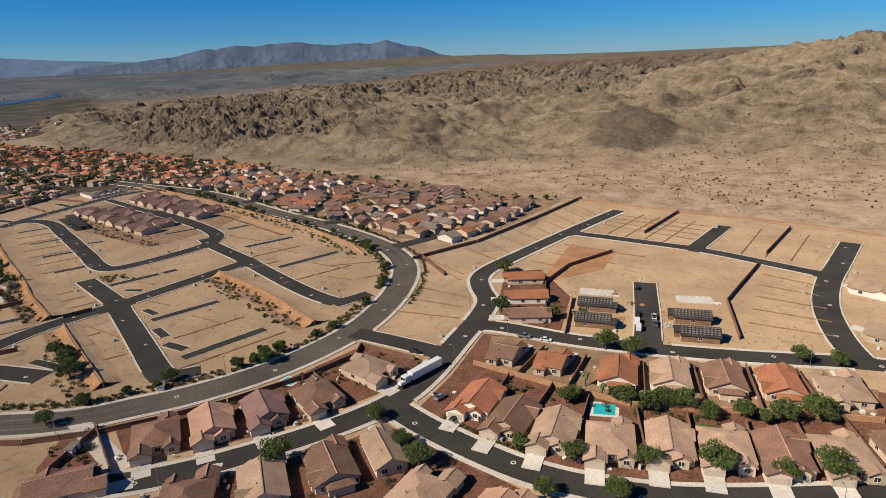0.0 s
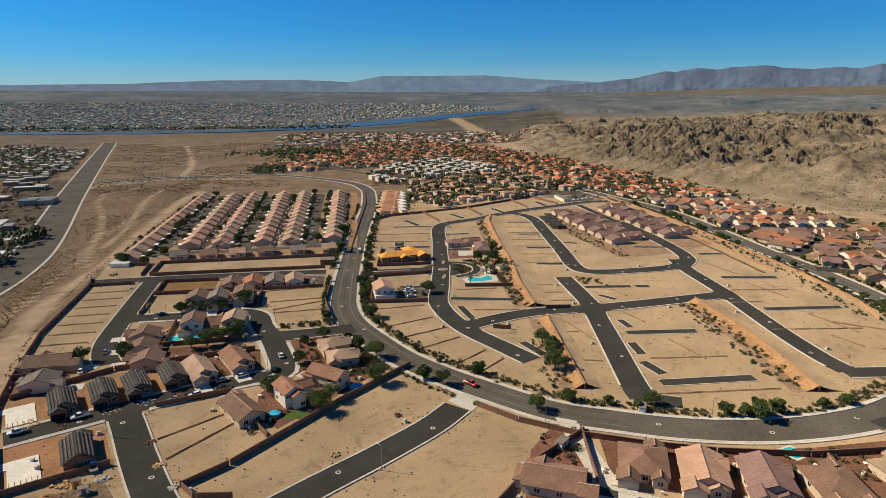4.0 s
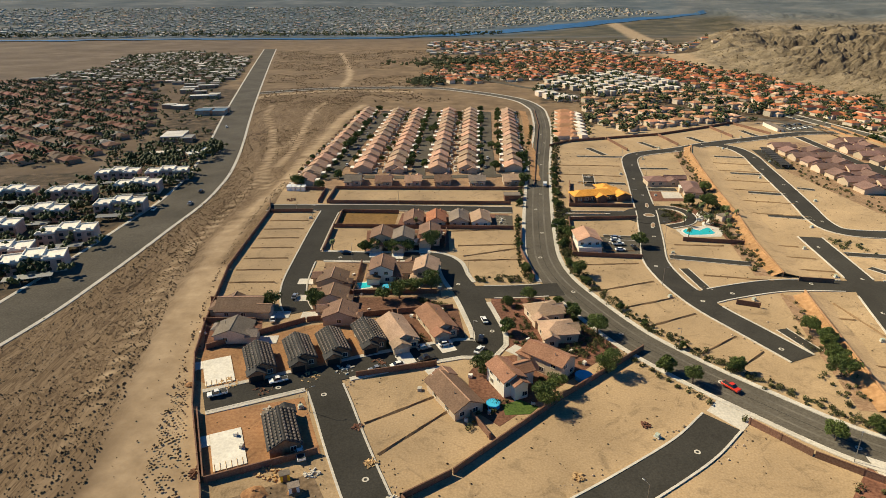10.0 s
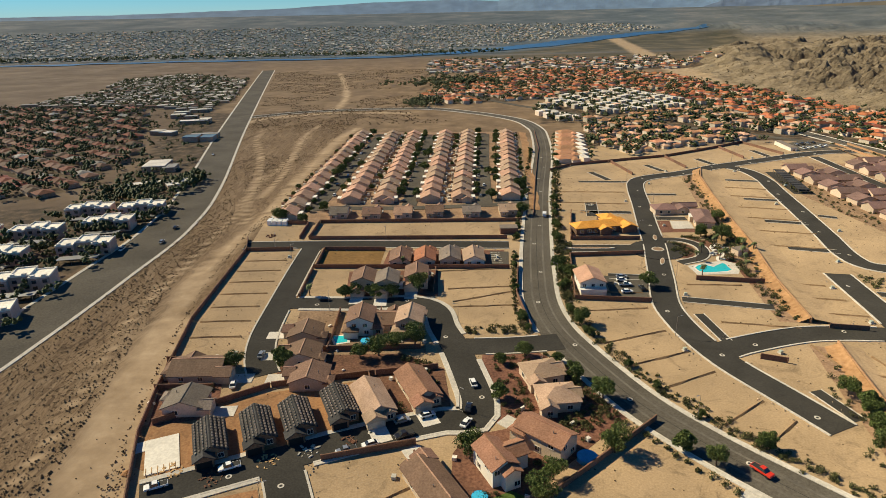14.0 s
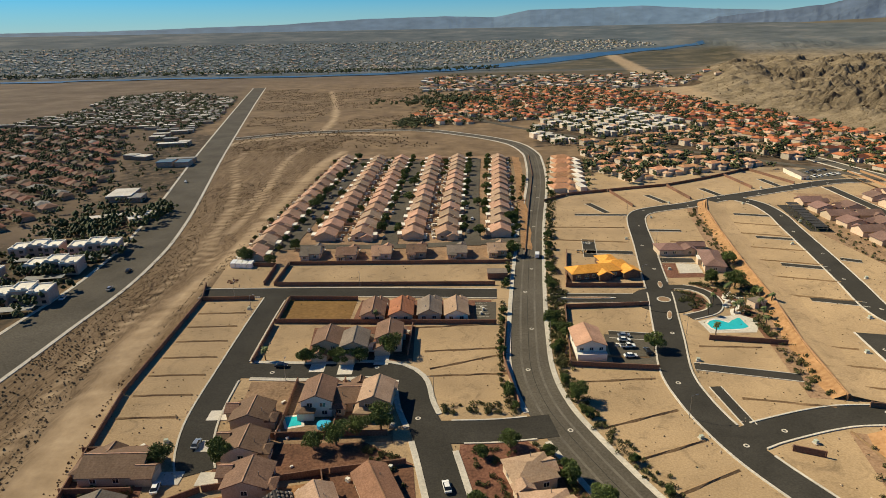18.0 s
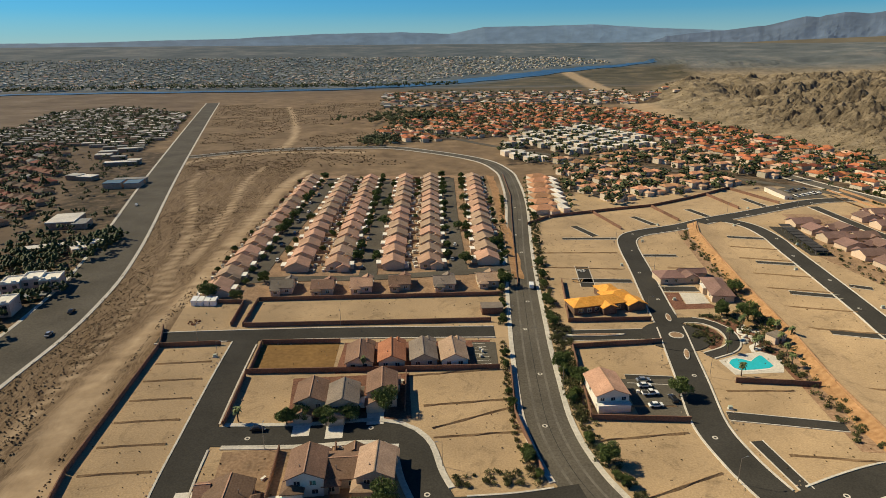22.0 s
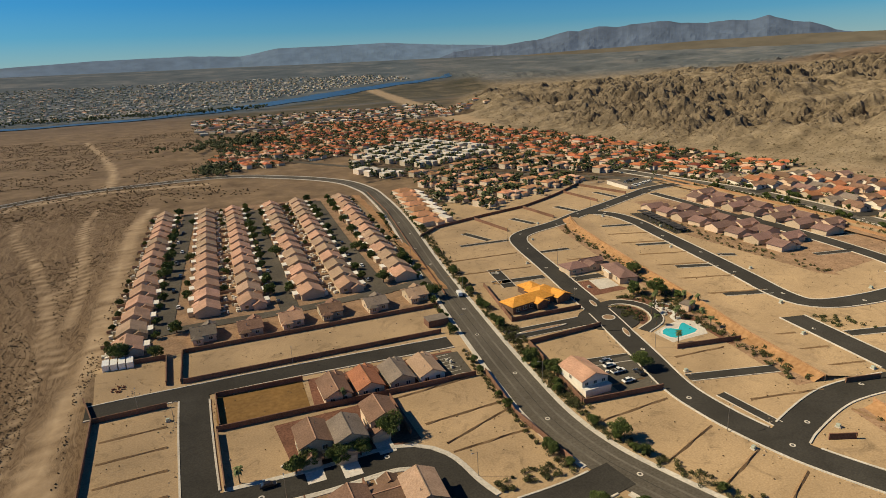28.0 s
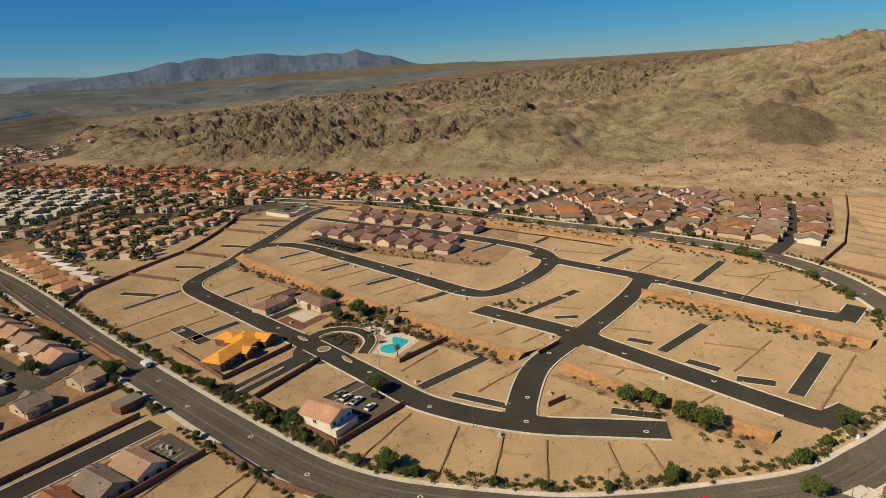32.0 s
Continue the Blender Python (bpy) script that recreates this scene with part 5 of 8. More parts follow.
# Houses round the western elbow.
for x, y, rz, style, roof, wall in (
    (-59, 270, 22, "long", "tan", STUCCO), (-46, 277, 22, "long", "rust", STUCCO), (-41, 234, 208, "long", "brown", STUCCO), (-25.6, 240.8, 203.6, "villa", "rust", STUCCOWHITE),
    (-11.4, 250, 227, "manor", "rust", STUCCO), (-5, 269.5, 5, "corner", "tan", STUCCO), (-7.5, 283, 14, "corner", "tan", STUCCO),
    (-117, 290, 90, "cross", "brown", STUCCO), (-114, 271, 92, "plain", "grey", STUCCO), (-87, 312, -90, "plain", "brown", STUCCO), (-85, 297, -90, "plain", "brown", STUCCO), (-80, 283, -90, "plain", "brown", STUCCO),
    (-68, 319, 180, "tall", "brown", STUCCOWHITE), (-59, 321, 180, "plain", "brown", STUCCO), (-50, 318, 176, "tall", "tan", STUCCO),
    (-71, 355, 0, "tall", "brown", STUCCO), (-61, 353, 0, "tall", "grey", STUCCO), (-49, 359, 0, "tall", "brown", STUCCO),
    (-57.5, 385, 180, "short", "brown", STUCCO), (-46, 385, 180, "short", "red", STUCCO), (-34.5, 385, 180, "short", "grey", STUCCO), (-23.5, 384, 180, "short", "tan", STUCCOWHITE),
):
    house(x, y, rz, style, roof, wall)
# Villas either side of the curving south-eastern streets.
for x, y, rz, style, roof, wall in (
    (149, 107, -78, "cross", "red", STUCCOWHITE), (146, 92, -79, "cross", "brown", STUCCO), (147.5, 78, -72, "cross", "tan", STUCCO), (151.5, 62.5, -65, "wide", "tan", STUCCO), (160.5, 48.5, -66, "cross", "tan", STUCCO),
    (167, 35, -67, "wide", "tan", STUCCO), (173, 21.5, -65, "cross", "brown", STUCCO), (181.5, 8, -62, "wide", "tan", STUCCO), (191, -6, -60, "cross", "brown", STUCCO),
    (182, 118, 100, "plain", "brown", STUCCO), (185.5, 100, 101, "plain", "red", STUCCO), (191, 77, 112, "cross", "red", STUCCOWHITE), (199, 61.5, 114, "cross", "tan", STUCCOWHITE), (207, 46, 115, "cross", "brown", STUCCO), (214, 30, 115, "cross", "red", STUCCO), (221, 13, 114, "wide", "tan", STUCCO),
    (74, 176, -28, "wide", "brown", STUCCO), (88, 168, -26, "cross", "pink", STUCCO), (103, 161, -24, "cross", "mauve", STUCCO), (119, 154, -16, "wide", "brown", STUCCO), (143, 153, -2, "wide", "tan", STUCCO),
    (109, 113, 150, "long", "tan", STUCCO), (95, 120, 152, "cross", "brown", STUCCO), (79, 129, 148, "cross", "tan", STUCCO), (63, 140, 140, "wide", "brown", STUCCO), (46, 174, 60, "cross", "brown", STUCCO), (100, 92, 98, "wide", "tan", STUCCO), (104, 72, 94, "cross", "pink", STUCCO),
    (261, 157, 218, "long", "red", STUCCO), (239, 142, 216, "long", "red", STUCCOWHITE), (220, 130, 216, "long", "brown", STUCCO), (332, 14, 170, "cross", "tan", STUCCOWHITE), (276, 2, 160, "cross", "tan", STUCCO),
):
    house(x, y, rz, style, roof, wall, "villas on the curving streets")
ROWS = ((-127, 460, -113, 714, 16, 0), (-94, 488, -83, 708, 14, 180), (-74, 488, -63, 706, 14, 0), (-45, 487, -33, 706, 14, 180), (-26, 487, -12, 706, 14, 0), (5, 489, 24, 702, 14, 180))
# Six rows of bungalows, and the row that closes them to the south.
rng = random.Random(4)
for x0, y0, x1, y1, n, rz in ROWS:
    for k in range(n):
        f = k / (n - 1)
        house(x0 + (x1 - x0) * f, y0 + (y1 - y0) * f, rz + rng.uniform(-2, 2), "row", rng.choice(["pink", "tan", "pink", "tan", "pink"] if k else ["pink"]), STUCCO, "bungalows in rows")
for k, (x, y) in enumerate(((-97, 459), (-78, 456), (-60, 457), (-42, 458), (-21, 456), (0, 458))):
    house(x, y, 180, "plain", ("grey", "brown", "pink", "brown", "grey", "tan")[k], STUCCO, "bungalows in rows")
# Mauve roofs inside the far bend, then the estate below the hills.
for k in range(8):
    house(205 + 0.5 * k, 437 + 15.6 * k, 92, "ridge" if k % 2 else "hill", "mauve", STUCCO, "mauve-roofed houses")
    if k < 6:
        house(222 + 0.8 * k, 446 + 17 * k, -90, "hill" if k % 2 else "ridge", "mauve", STUCCO, "mauve-roofed houses")
for k in range(7):
    house(253 + 0.8 * k, 446 + 18 * k, 90, "ridge" if k % 3 else "hill", "mauve", STUCCO, "mauve-roofed houses")
    house(269 + 0.8 * k, 455 + 18 * k, -90, "hill" if k % 2 else "ridge", "mauve", STUCCO, "mauve-roofed houses")
rng = random.Random(8)
for row, key in enumerate(("east_lane_south", "east_lane_bend", "east_lane_middle", "east_lane_upper", "east_lane_north", "boulevard")):
    l, nrm = LINES[key], sides(LINES[key])
    for i in range(3, len(l) - 1, 1):
        for side, off in ((1, 13.5), (-1, 13.5), (1, 33), (-1, 33)) if key != "boulevard" else ((-1, 26),):
            p = l[i] + nrm[i] * side * off
            if not (303 < p[0] < 446 and 238 < p[1] < 604) or road_gap(p) < (7.2 if key != "boulevard" else 12) or any((p[0] - a) ** 2 + (p[1] - b) ** 2 < 13.4**2 for a, b, r in PLACED):
                continue
            f = -nrm[i] * side
            house(p[0], p[1], math.degrees(math.atan2(f[0], -f[1])) + rng.uniform(-3, 3), rng.choice(("hill", "ridge")), rng.choice(("brown", "brown", "brown", "grey", "brown", "mauve", "red")), rng.choice((STUCCO, STUCCO, STUCCOWHITE)), "houses below the hills")
# Model home with its car park, and the clubhouse pair.
house(23, 352, 0, "lodge", "pink", STUCCOWHITE, "show homes").scale = (0.86, 0.86, 0.86)
house(93, 453, 0, "show", "mauve", STUCCO, "show homes")
house(103, 436.5, -12.6, "hall", "mauve", STUCCO, "show homes")


def clubhouse(x, y, rz):
    """Clubhouse under construction: boarded walls and bright orange roof underlay."""
    root = empty("clubhouse", x, y, rz, label="unfinished clubhouse with bright orange roof underlay", category="building")
    wbm = bmesh.new()
    for k, (x0, x1, y0, y1, h, rise, kind) in enumerate(((-16, 8, -5, 4, 3.6, 2.4, "hip"), (2, 14, -2, 8, 3.6, 2.2, "hip"), (4, 12, 6, 16, 3.4, 1.8, "hip"), (8, 16, -8, -1, 3.2, 1.6, "gy"), (-4, 2, -8, -4, 3.2, 1.3, "gy"))):
        rbm = bmesh.new()
        gable_walls(wbm, x0, x1, y0, y1, -0.3, h, rise if kind == "gy" else 0)
        (hip if kind == "hip" else chevron)(rbm, x0, x1, y0, y1, h, rise)
        part("roof", rbm, ROOFS["orange"], root)
    part("wall", wbm, surface("boarded_wall", (0.13, 0.075, 0.05), (0.24, 0.15, 0.10), 0.8, 0.9, 5, 0.2, 0.2), root)
    for wx in (-13, -9, -5.5, 4.5):
        window(root, wx, -5, 1.0, 1.8, 1.6, "-y")


clubhouse(46, 424, 10)


def framed_house(x, y, rz):
    """House shell with black roofing felt and rows of tile stacks waiting on its roof."""
    if "framed" in PROTO:
        return copy_thing(PROTO["framed"], pose(x, y, 0.05, 0, 0, rz))
    root = empty("unfinished_house", x, y, rz, label="unfinished house with black felt roof and stacked tiles", category="house", group="houses being built")
    wbm = bmesh.new()
    for x0, x1, y0, y1, h, rise in ((-3.9, 3.9, -7.0, 7.0, 2.9, 2.1), (-4.3, 0.4, -9.2, -6.6, 2.8, 1.3)):
        rbm = bmesh.new()
        gable_walls(wbm, x0, x1, y0, y1, -0.3, h, rise)
        chevron(rbm, x0, x1, y0, y1, h, rise)
        part("roof", rbm, ROOFS["felt"], root)
    part("wall", wbm, surface("bare_sheathing", (0.20, 0.11, 0.06), (0.33, 0.20, 0.115), 0.6, 0.9, 4, 0.2, 0.2), root)
    slope = math.degrees(math.atan2(2.1, 4.45))
    for side in (-1, 1):
        for row in range(4):
            bm = bmesh.new()
            for k in range(11):
                yy = -6.7 + k * 1.34
                m = Matrix.Translation((side * (0.7 + row * 1.0), yy, 2.9 + 2.1 - (0.7 + row * 1.0) * 2.1 / 4.45 + 0.30)) @ pose(0, 0, 0, 0, side * slope, 3 * math.sin(k * 2 + row))
                add_box(bm, -0.22, 0.22, -0.4, 0.4, 0, 0.26, m=m)
            tagged(part("tile_stock", bm, TILESTACK, root), "grey roof tiles waiting in stacks", kind="stuff")
    for wx, wy, face in ((2.2, -7.0, "-y"), (-2, 7.0, "+y"), (3.9, 0, "+x"), (-3.9, 3, "-x")):
        window(root, wx, wy, 0.95, 1.4, 1.3, face)
    # Near-black panel on the solid wall stands in for the shaded garage inside.
    boxed("garage_opening", (-3.9, -0.1, -9.24, -9.1, 0, 2.2), plain("opening_shade", (0.02, 0.018, 0.016), 0.9), root)
    PROTO["framed"] = root
    return root


for x, y, rz in ((-101, 253, 22), (-89.5, 258, 22), (-79.5, 262, 22), (-68.5, 268, 22), (-86, 218, 200), (247, 112, 22), (230, 105, 22), (256, 72, 202), (240, 64, 202)):
    framed_house(x, y, rz)
    PLACED.append((x, y, 9))


def slab_base(x, y, rz, w, d, label, mat=SLABWHITE):
    root = empty("foundation_slab", x, y, rz, label=label, category="slab", group="new foundations")
    bm = bmesh.new()
    add_box(bm, -w / 2, w / 2, -d / 2, d / 2, -0.2, 0.32)
    part("slab", bm, mat, root)
    boxed("porch_slab", (-w / 2 - 2.6, -w / 2 - 0.05, d * 0.2, d / 2, -0.2, 0.26), SLABWHITE, root)
    bm = bmesh.new()
    for k in range(6):
        add_box(bm, -w / 2 + 0.3 + k * w / 6, -w / 2 + 0.42 + k * w / 6, -d / 2 - 0.9 + k % 2, -d / 2 + 2.6, 0.32, 0.46)
    part("form_boards", bm, WOOD, root, "bare timber form boards")


slab_base(-113, 250, 22, 8.5, 15, "white new concrete foundation with loose timber")
slab_base(-99, 214, 22, 8, 15, "white new concrete house foundation")
slab_base(266, 120, 111, 16, 8.5, "pale grey concrete house foundation", CONCRETE)
slab_base(281, 78.5, 116, 16, 9, "pale grey concrete house foundation", CONCRETE)

# ---- trees and shrubs ----
def leaf_cloud(rnd, centres, count, size):
    """Small folded leaves scattered through clumps."""
    verts, faces = [], []
    for cx, cy, cz, r in centres:
        for _ in range(count):
            d = Vector((rnd.gauss(0, 1), rnd.gauss(0, 1), rnd.gauss(0, 1))).normalized() * r * rnd.uniform(0.55, 1.05)
            p = Vector((cx, cy, cz)) + Vector((d.x, d.y, d.z * 0.75))
            turn = Euler((rnd.uniform(0, 6.3), rnd.uniform(0, 6.3), rnd.uniform(0, 6.3))).to_matrix()
            s = size * rnd.uniform(0.6, 1.3)
            k = len(verts)
            verts += [p + turn @ Vector(v) for v in ((-s, 0, 0), (0, -s * 0.5, s * 0.2), (s, 0, 0), (0, s * 0.5, s * 0.2))]
            faces.append((k, k + 1, k + 2, k + 3))
    return verts, faces


def limb(bm, a, b, r0, r1):
    a, b = Vector(a), Vector(b)
    d = b - a
    m = Matrix.Translation((a + b) / 2) @ d.to_track_quat("Z", "Y").to_matrix().to_4x4()
    bmesh.ops.create_cone(bm, cap_ends=True, segments=6, radius1=r0, radius2=r1, depth=d.length, matrix=m)


def make_tree(seed, height, spread, label):
    rnd = random.Random(seed)
    root = empty("tree", label=label, category="tree", group="street and garden trees")
    bm = bmesh.new()
    limb(bm, (0, 0, -0.2), (0.15, 0.1, height * 0.3), height * 0.045, height * 0.03)
    centres = []
    for k in range(11):
        a, f = k * 2.4 + rnd.uniform(-0.4, 0.4), rnd.uniform(0.35, 1.0)
        tip = (math.cos(a) * spread * 0.62 * f, math.sin(a) * spread * 0.62 * f, height * rnd.uniform(0.34, 0.82))
        limb(bm, (0.15, 0.1, height * 0.26), tip, height * 0.022, height * 0.008)
        centres.append((*tip, spread * rnd.uniform(0.26, 0.42)))
    centres.append((0.2, 0, height * 0.8, spread * 0.42))
    part("trunk", bm, BARK, root)
    verts, faces = leaf_cloud(rnd, centres, 260, 0.3)
    solid("crown", verts, faces, LEAF, root)
    return root


def make_shrub(seed, r):
    rnd = random.Random(seed)
    root = empty("shrub", label="low grey-green desert shrub in gravel", category="shrub", group="planted shrubs")
    centres = [(rnd.uniform(-r, r) * 0.5, rnd.uniform(-r, r) * 0.5, r * rnd.uniform(0.35, 0.6), r * rnd.uniform(0.45, 0.7)) for _ in range(4)]
    verts, faces = leaf_cloud(rnd, centres, 36, 0.24)
    solid("foliage", verts, faces, SHRUB, root)
    bm = bmesh.new()
    for k in range(3):
        limb(bm, (0, 0, -0.1), (math.cos(k * 2.1) * r * 0.4, math.sin(k * 2.1) * r * 0.4, r * 0.5), 0.04, 0.02)
    part("stems", bm, BARK, root)
    return root


def make_palm(seed, height):
    rnd = random.Random(seed)
    root = empty("palm_tree", label="slim fan palm beside the swimming pool", category="palm tree", group="palms by the pool")
    bm = bmesh.new()
    for k in range(4):
        limb(bm, (0.1 * math.sin(k), 0, height * k / 4 - 0.1), (0.1 * math.sin(k + 1), 0, height * (k + 1) / 4), 0.24 - 0.02 * k, 0.22 - 0.02 * k)
    part("trunk", bm, BARK, root)
    verts, faces = [], []
    for k in range(26):
        a, lift = k * 2.4, rnd.uniform(-0.4, 0.9)
        d, s = Vector((math.cos(a), math.sin(a), 0)), Vector((-math.sin(a), math.cos(a), 0))
        pts = [Vector((0, 0, height)) + d * u * 1.5 + Vector((0, 0, lift * u * 1.6 - 1.3 * u * u)) for u in (0, 0.4, 0.75, 1.0)]
        n = len(verts)
        for p, w in zip(pts, (0.08, 0.32, 0.28, 0.03)):
            verts += [p - s * w, p + s * w]
        faces += [(n + 2 * i, n + 2 * i + 1, n + 2 * i + 3, n + 2 * i + 2) for i in range(3)]
    solid("fronds", verts, faces, PALM, root)
    return root


rng = random.Random(11)
TREES = [make_tree(1, 6.2, 4.2, "rounded green desert tree beside the street"), make_tree(2, 7.4, 5.0, "broad green shade tree in a yard"), make_tree(3, 5.0, 3.2, "small green street tree"), make_tree(4, 8.0, 5.6, "large green shade tree")]
SHRUBS = [make_shrub(k, 0.9 + 0.25 * k) for k in range(3)]
first_tree, first_shrub = {}, {}


def put(protos, used, k, x, y, scale=1.0, z=0.05):
    m = pose(x, y, z, 0, 0, rng.uniform(0, 360))
    ob = protos[k]
    if k in used:
        ob = copy_thing(ob, m)
    else:
        used[k] = True
        ob.matrix_basis = m
    ob.scale = (scale,) * 3
    return ob


def tree(x, y, k=None, scale=None):
    k = rng.randrange(3) if k is None else k
    return put(TREES, first_tree, k, x, y, scale or rng.uniform(0.75, 1.15))


MORE_SHRUBS = []


def shrub(x, y, scale=None):
    if len(first_shrub) >= 3 and rng.random() > 0.055:
        MORE_SHRUBS.append((x, y, scale or rng.uniform(0.7, 1.3)))
        return None
    return put(SHRUBS, first_shrub, rng.randrange(3), x, y, scale or rng.uniform(0.7, 1.3))


for x, y, k in (
    (-107, 292, 1), (-91, 293, 0), (-60, 299, 3), (-54, 303, 3), (-48, 306, 3), (-66, 297, 1), (-74, 348, 1), (-66, 345, 0), (-78, 346, 2), (-48, 351, 3), (-59, 346, 1),
    (47, 350, 1), (13, 319, 3), (-11.4, 237.5, 3), (-15.6, 230, 3), (6.2, 247, 3), (-31.5, 248, 1), (111, 435, 1), (100.6, 405, 1), (92.6, 410.5, 0), (81, 270, 1), (81, 260, 0), (76, 244, 1), (78, 251, 0), (83, 264, 2), (30, 241, 3), (24, 247, 2),
    (88, 135, 3), (122, 129, 1), (112, 102, 1), (97, 209, 1), (127, 193, 0), (57, 215, 1), (116, 112, 1), (210, 90, 3), (210, 80, 3), (239, 28, 3), (244, 17, 1), (139, 68, 3), (148, 50, 3), (156, 34, 3), (164, 19, 1), (148, 108, 2), (171, 9, 3), (166, 84, 1), (135, 83, 0),
    (194, 25, 1), (189, 35, 1), (183, 44, 1), (181, 57, 3), (190, 29, 2), (177, 60, 0), (184, 52, 1), (178, 68, 1), (200, 16, 1), (169, 83, 0), (220, 145, 1), (226, 122, 1), (267, 174, 1), (131, 51, 1), (121, 67, 1), (232, 110, 0), (176, 70, 1), (204, 18, 1),
    (-19, 292, 2), (-11, 296, 1), (3, 282, 0), (9, 271, 1), (-22, 272, 2), (-1, 292, 2), (8, 453, 3), (-4, 551, 1), (-7, 486, 1), (17, 361, 1), (13, 512, 0), (14, 372, 0), (106, 398, 2), (-116, 447, 1), (-130, 452, 1), (-128, 462, 1), (-108, 470, 0),
):
    tree(x, y, k)
# Trees and shrubs along the boulevard's verges.
line, nrm = boul, sides(boul)
for i, (p, s) in enumerate(zip(line, nrm)):
    if not (150 < p[1] < 640 and p[0] > -20):
        continue
    west, north_arm = p[0] < 60 and p[1] > 230, p[0] > 200
    inner, outer = p + s * 10.3, p - s * 10.0
    if road_gap(inner, "boulevard") > 2:
        if rng.random() < (0.17 if p[1] > 320 and not north_arm else 0.2):
            tree(*(inner + (rng.uniform(-1, 1), rng.uniform(-1, 1))), rng.choice((0, 2, 2, 2)), rng.uniform(0.5, 0.9))
        for _ in range(4):
            shrub(*(p + s * rng.uniform(9.0, 13.0) + (rng.uniform(-1.5, 1.5), rng.uniform(-1.5, 1.5))))
    if road_gap(outer, "boulevard") > 2 and (west or north_arm):
        if rng.random() < 0.3 and p[1] > 300:
            tree(*outer, 2, rng.uniform(0.5, 0.8))
        for _ in range(2):
            shrub(*(p - s * rng.uniform(9.4, 11.5)))
# Shrubs on the planted banks, gardens and verges.
BEDS = [
    ([(144, 552), (135, 528), (116, 437), (108, 391), (99, 352), (94, 318), (86, 320), (91, 352), (100, 391), (108, 437), (126, 528)], 140), ([(179, 306), (174, 259), (167, 229), (160, 205), (150, 212), (158, 250), (166, 303)], 80),
    ([(180, 520), (187, 400), (192, 392), (200, 420), (212, 520), (206, 545)], 60), ([(92, 300), (86, 268), (78, 226), (66, 228), (72, 262)], 24), ([(-40, 313), (-30, 313), (-6, 312), (-6, 318), (-34, 319)], 26),
    ([(10, 340), (14, 340), (22, 386), (26, 404), (18, 408), (8, 378)], 90), ([(92, 378), (112, 400), (108, 416), (72, 408), (76, 398), (98, 398)], 40),
    ([(-20, 258), (-14, 290), (-4, 292), (14, 264), (4, 248)], 34), ([(-40, 218), (-20, 238), (4, 258), (-4, 262), (-30, 236)], 24), ([(136, 120), (134, 60), (150, 32), (146, 30), (131, 60), (133, 120)], 40),
    ([(164, 118), (172, 90), (178, 62), (190, 34), (182, 34), (170, 62), (164, 90), (158, 118)], 36), ([(70, 170), (130, 146), (160, 142), (158, 168), (100, 178)], 40), ([(40, 160), (110, 128), (120, 100), (90, 100), (50, 140)], 36),
    ([(208, 136), (214, 114), (250, 128), (278, 160), (264, 172)], 26), ([(30, 158), (56, 176), (66, 203), (52, 198)], 18), ([(124, 345), (148, 340), (150, 356), (132, 360)], 16), ([(250, 262), (272, 340), (290, 480), (284, 480), (264, 340), (244, 270)], 60),
    ([(-26, 266), (-23, 296), (-7, 297), (3, 285), (13, 264), (0, 256)], 46), ([(67, 402), (80, 402), (83, 396), (80, 386), (74, 381)], 26), ([(85, 411), (98, 408), (97, 372), (95, 352), (91, 352), (93, 390)], 44), ([(-128, 298), (-112, 298), (-106, 268), (-118, 264)], 14), ([(-38, 268), (-54, 262), (-52, 298), (-40, 292)], 22),
]
for poly, count in BEDS:
    count = int(count * 1.6)
    xs, ys = [p[0] for p in poly], [p[1] for p in poly]
    done = 0
    for _ in range(count * 20):
        p = (rng.uniform(min(xs), max(xs)), rng.uniform(min(ys), max(ys)))
        if inside(p, poly) and road_gap(np.array(p)) > 2.2 and all((p[0] - a) ** 2 + (p[1] - b) ** 2 > (r * 0.75) ** 2 for a, b, r in PLACED):
            shrub(*p)
            done += 1
            if done >= count:
                break
rs = random.Random(5)
verts, faces = [], []
for x, y, scale in MORE_SHRUBS:
    r = scale * rs.uniform(0.8, 1.4)
    v, f = leaf_cloud(rs, [(x + rs.uniform(-r, r) * 0.4, y + rs.uniform(-r, r) * 0.4, r * 0.5, r * 0.65) for _ in range(3)], 22, 0.26)
    faces += [tuple(i + len(verts) for i in q) for q in f]
    verts += v
tagged(new("planted_shrubs", mesh_of("planted_shrubs", verts, faces, SHRUB)), "low grey-green shrubs planted along verges and banks", "shrubs", kind="stuff")
# Small trees between the bungalows in rows, and round the farther estates.
for x0, y0, x1, y1, n, turn in ROWS:
    front = -1 if turn else 1
    often = {-127: 0.95, -94: 0.3, -74: 0.9, -45: 0.55, -26: 0.85, 5: 0.6}[x0]
    for k in range(n):
        f = (k + 0.5) / (n - 1)
        x, y = x0 + (x1 - x0) * f, y0 + (y1 - y0) * f
        if rng.random() < often:
            tree(x + front * rng.uniform(9.2, 10.4), y + rng.uniform(-3, 3), rng.choice((0, 2, 2, 1)), rng.uniform(0.65, 1.05))
        if rng.random() < 0.35:
            tree(x - front * rng.uniform(8.5, 10), y + rng.uniform(-3, 3), 2, rng.uniform(0.5, 0.8))
for _ in range(70):
    x, y = rng.uniform(305, 440), rng.uniform(240, 600)
    if road_gap(np.array((x, y))) > 3 and all((x - a) ** 2 + (y - b) ** 2 > 36 for a, b, r in PLACED):
        tree(x, y, 2, rng.uniform(0.5, 1.0))
PALMS = [make_palm(1, 4.8)]
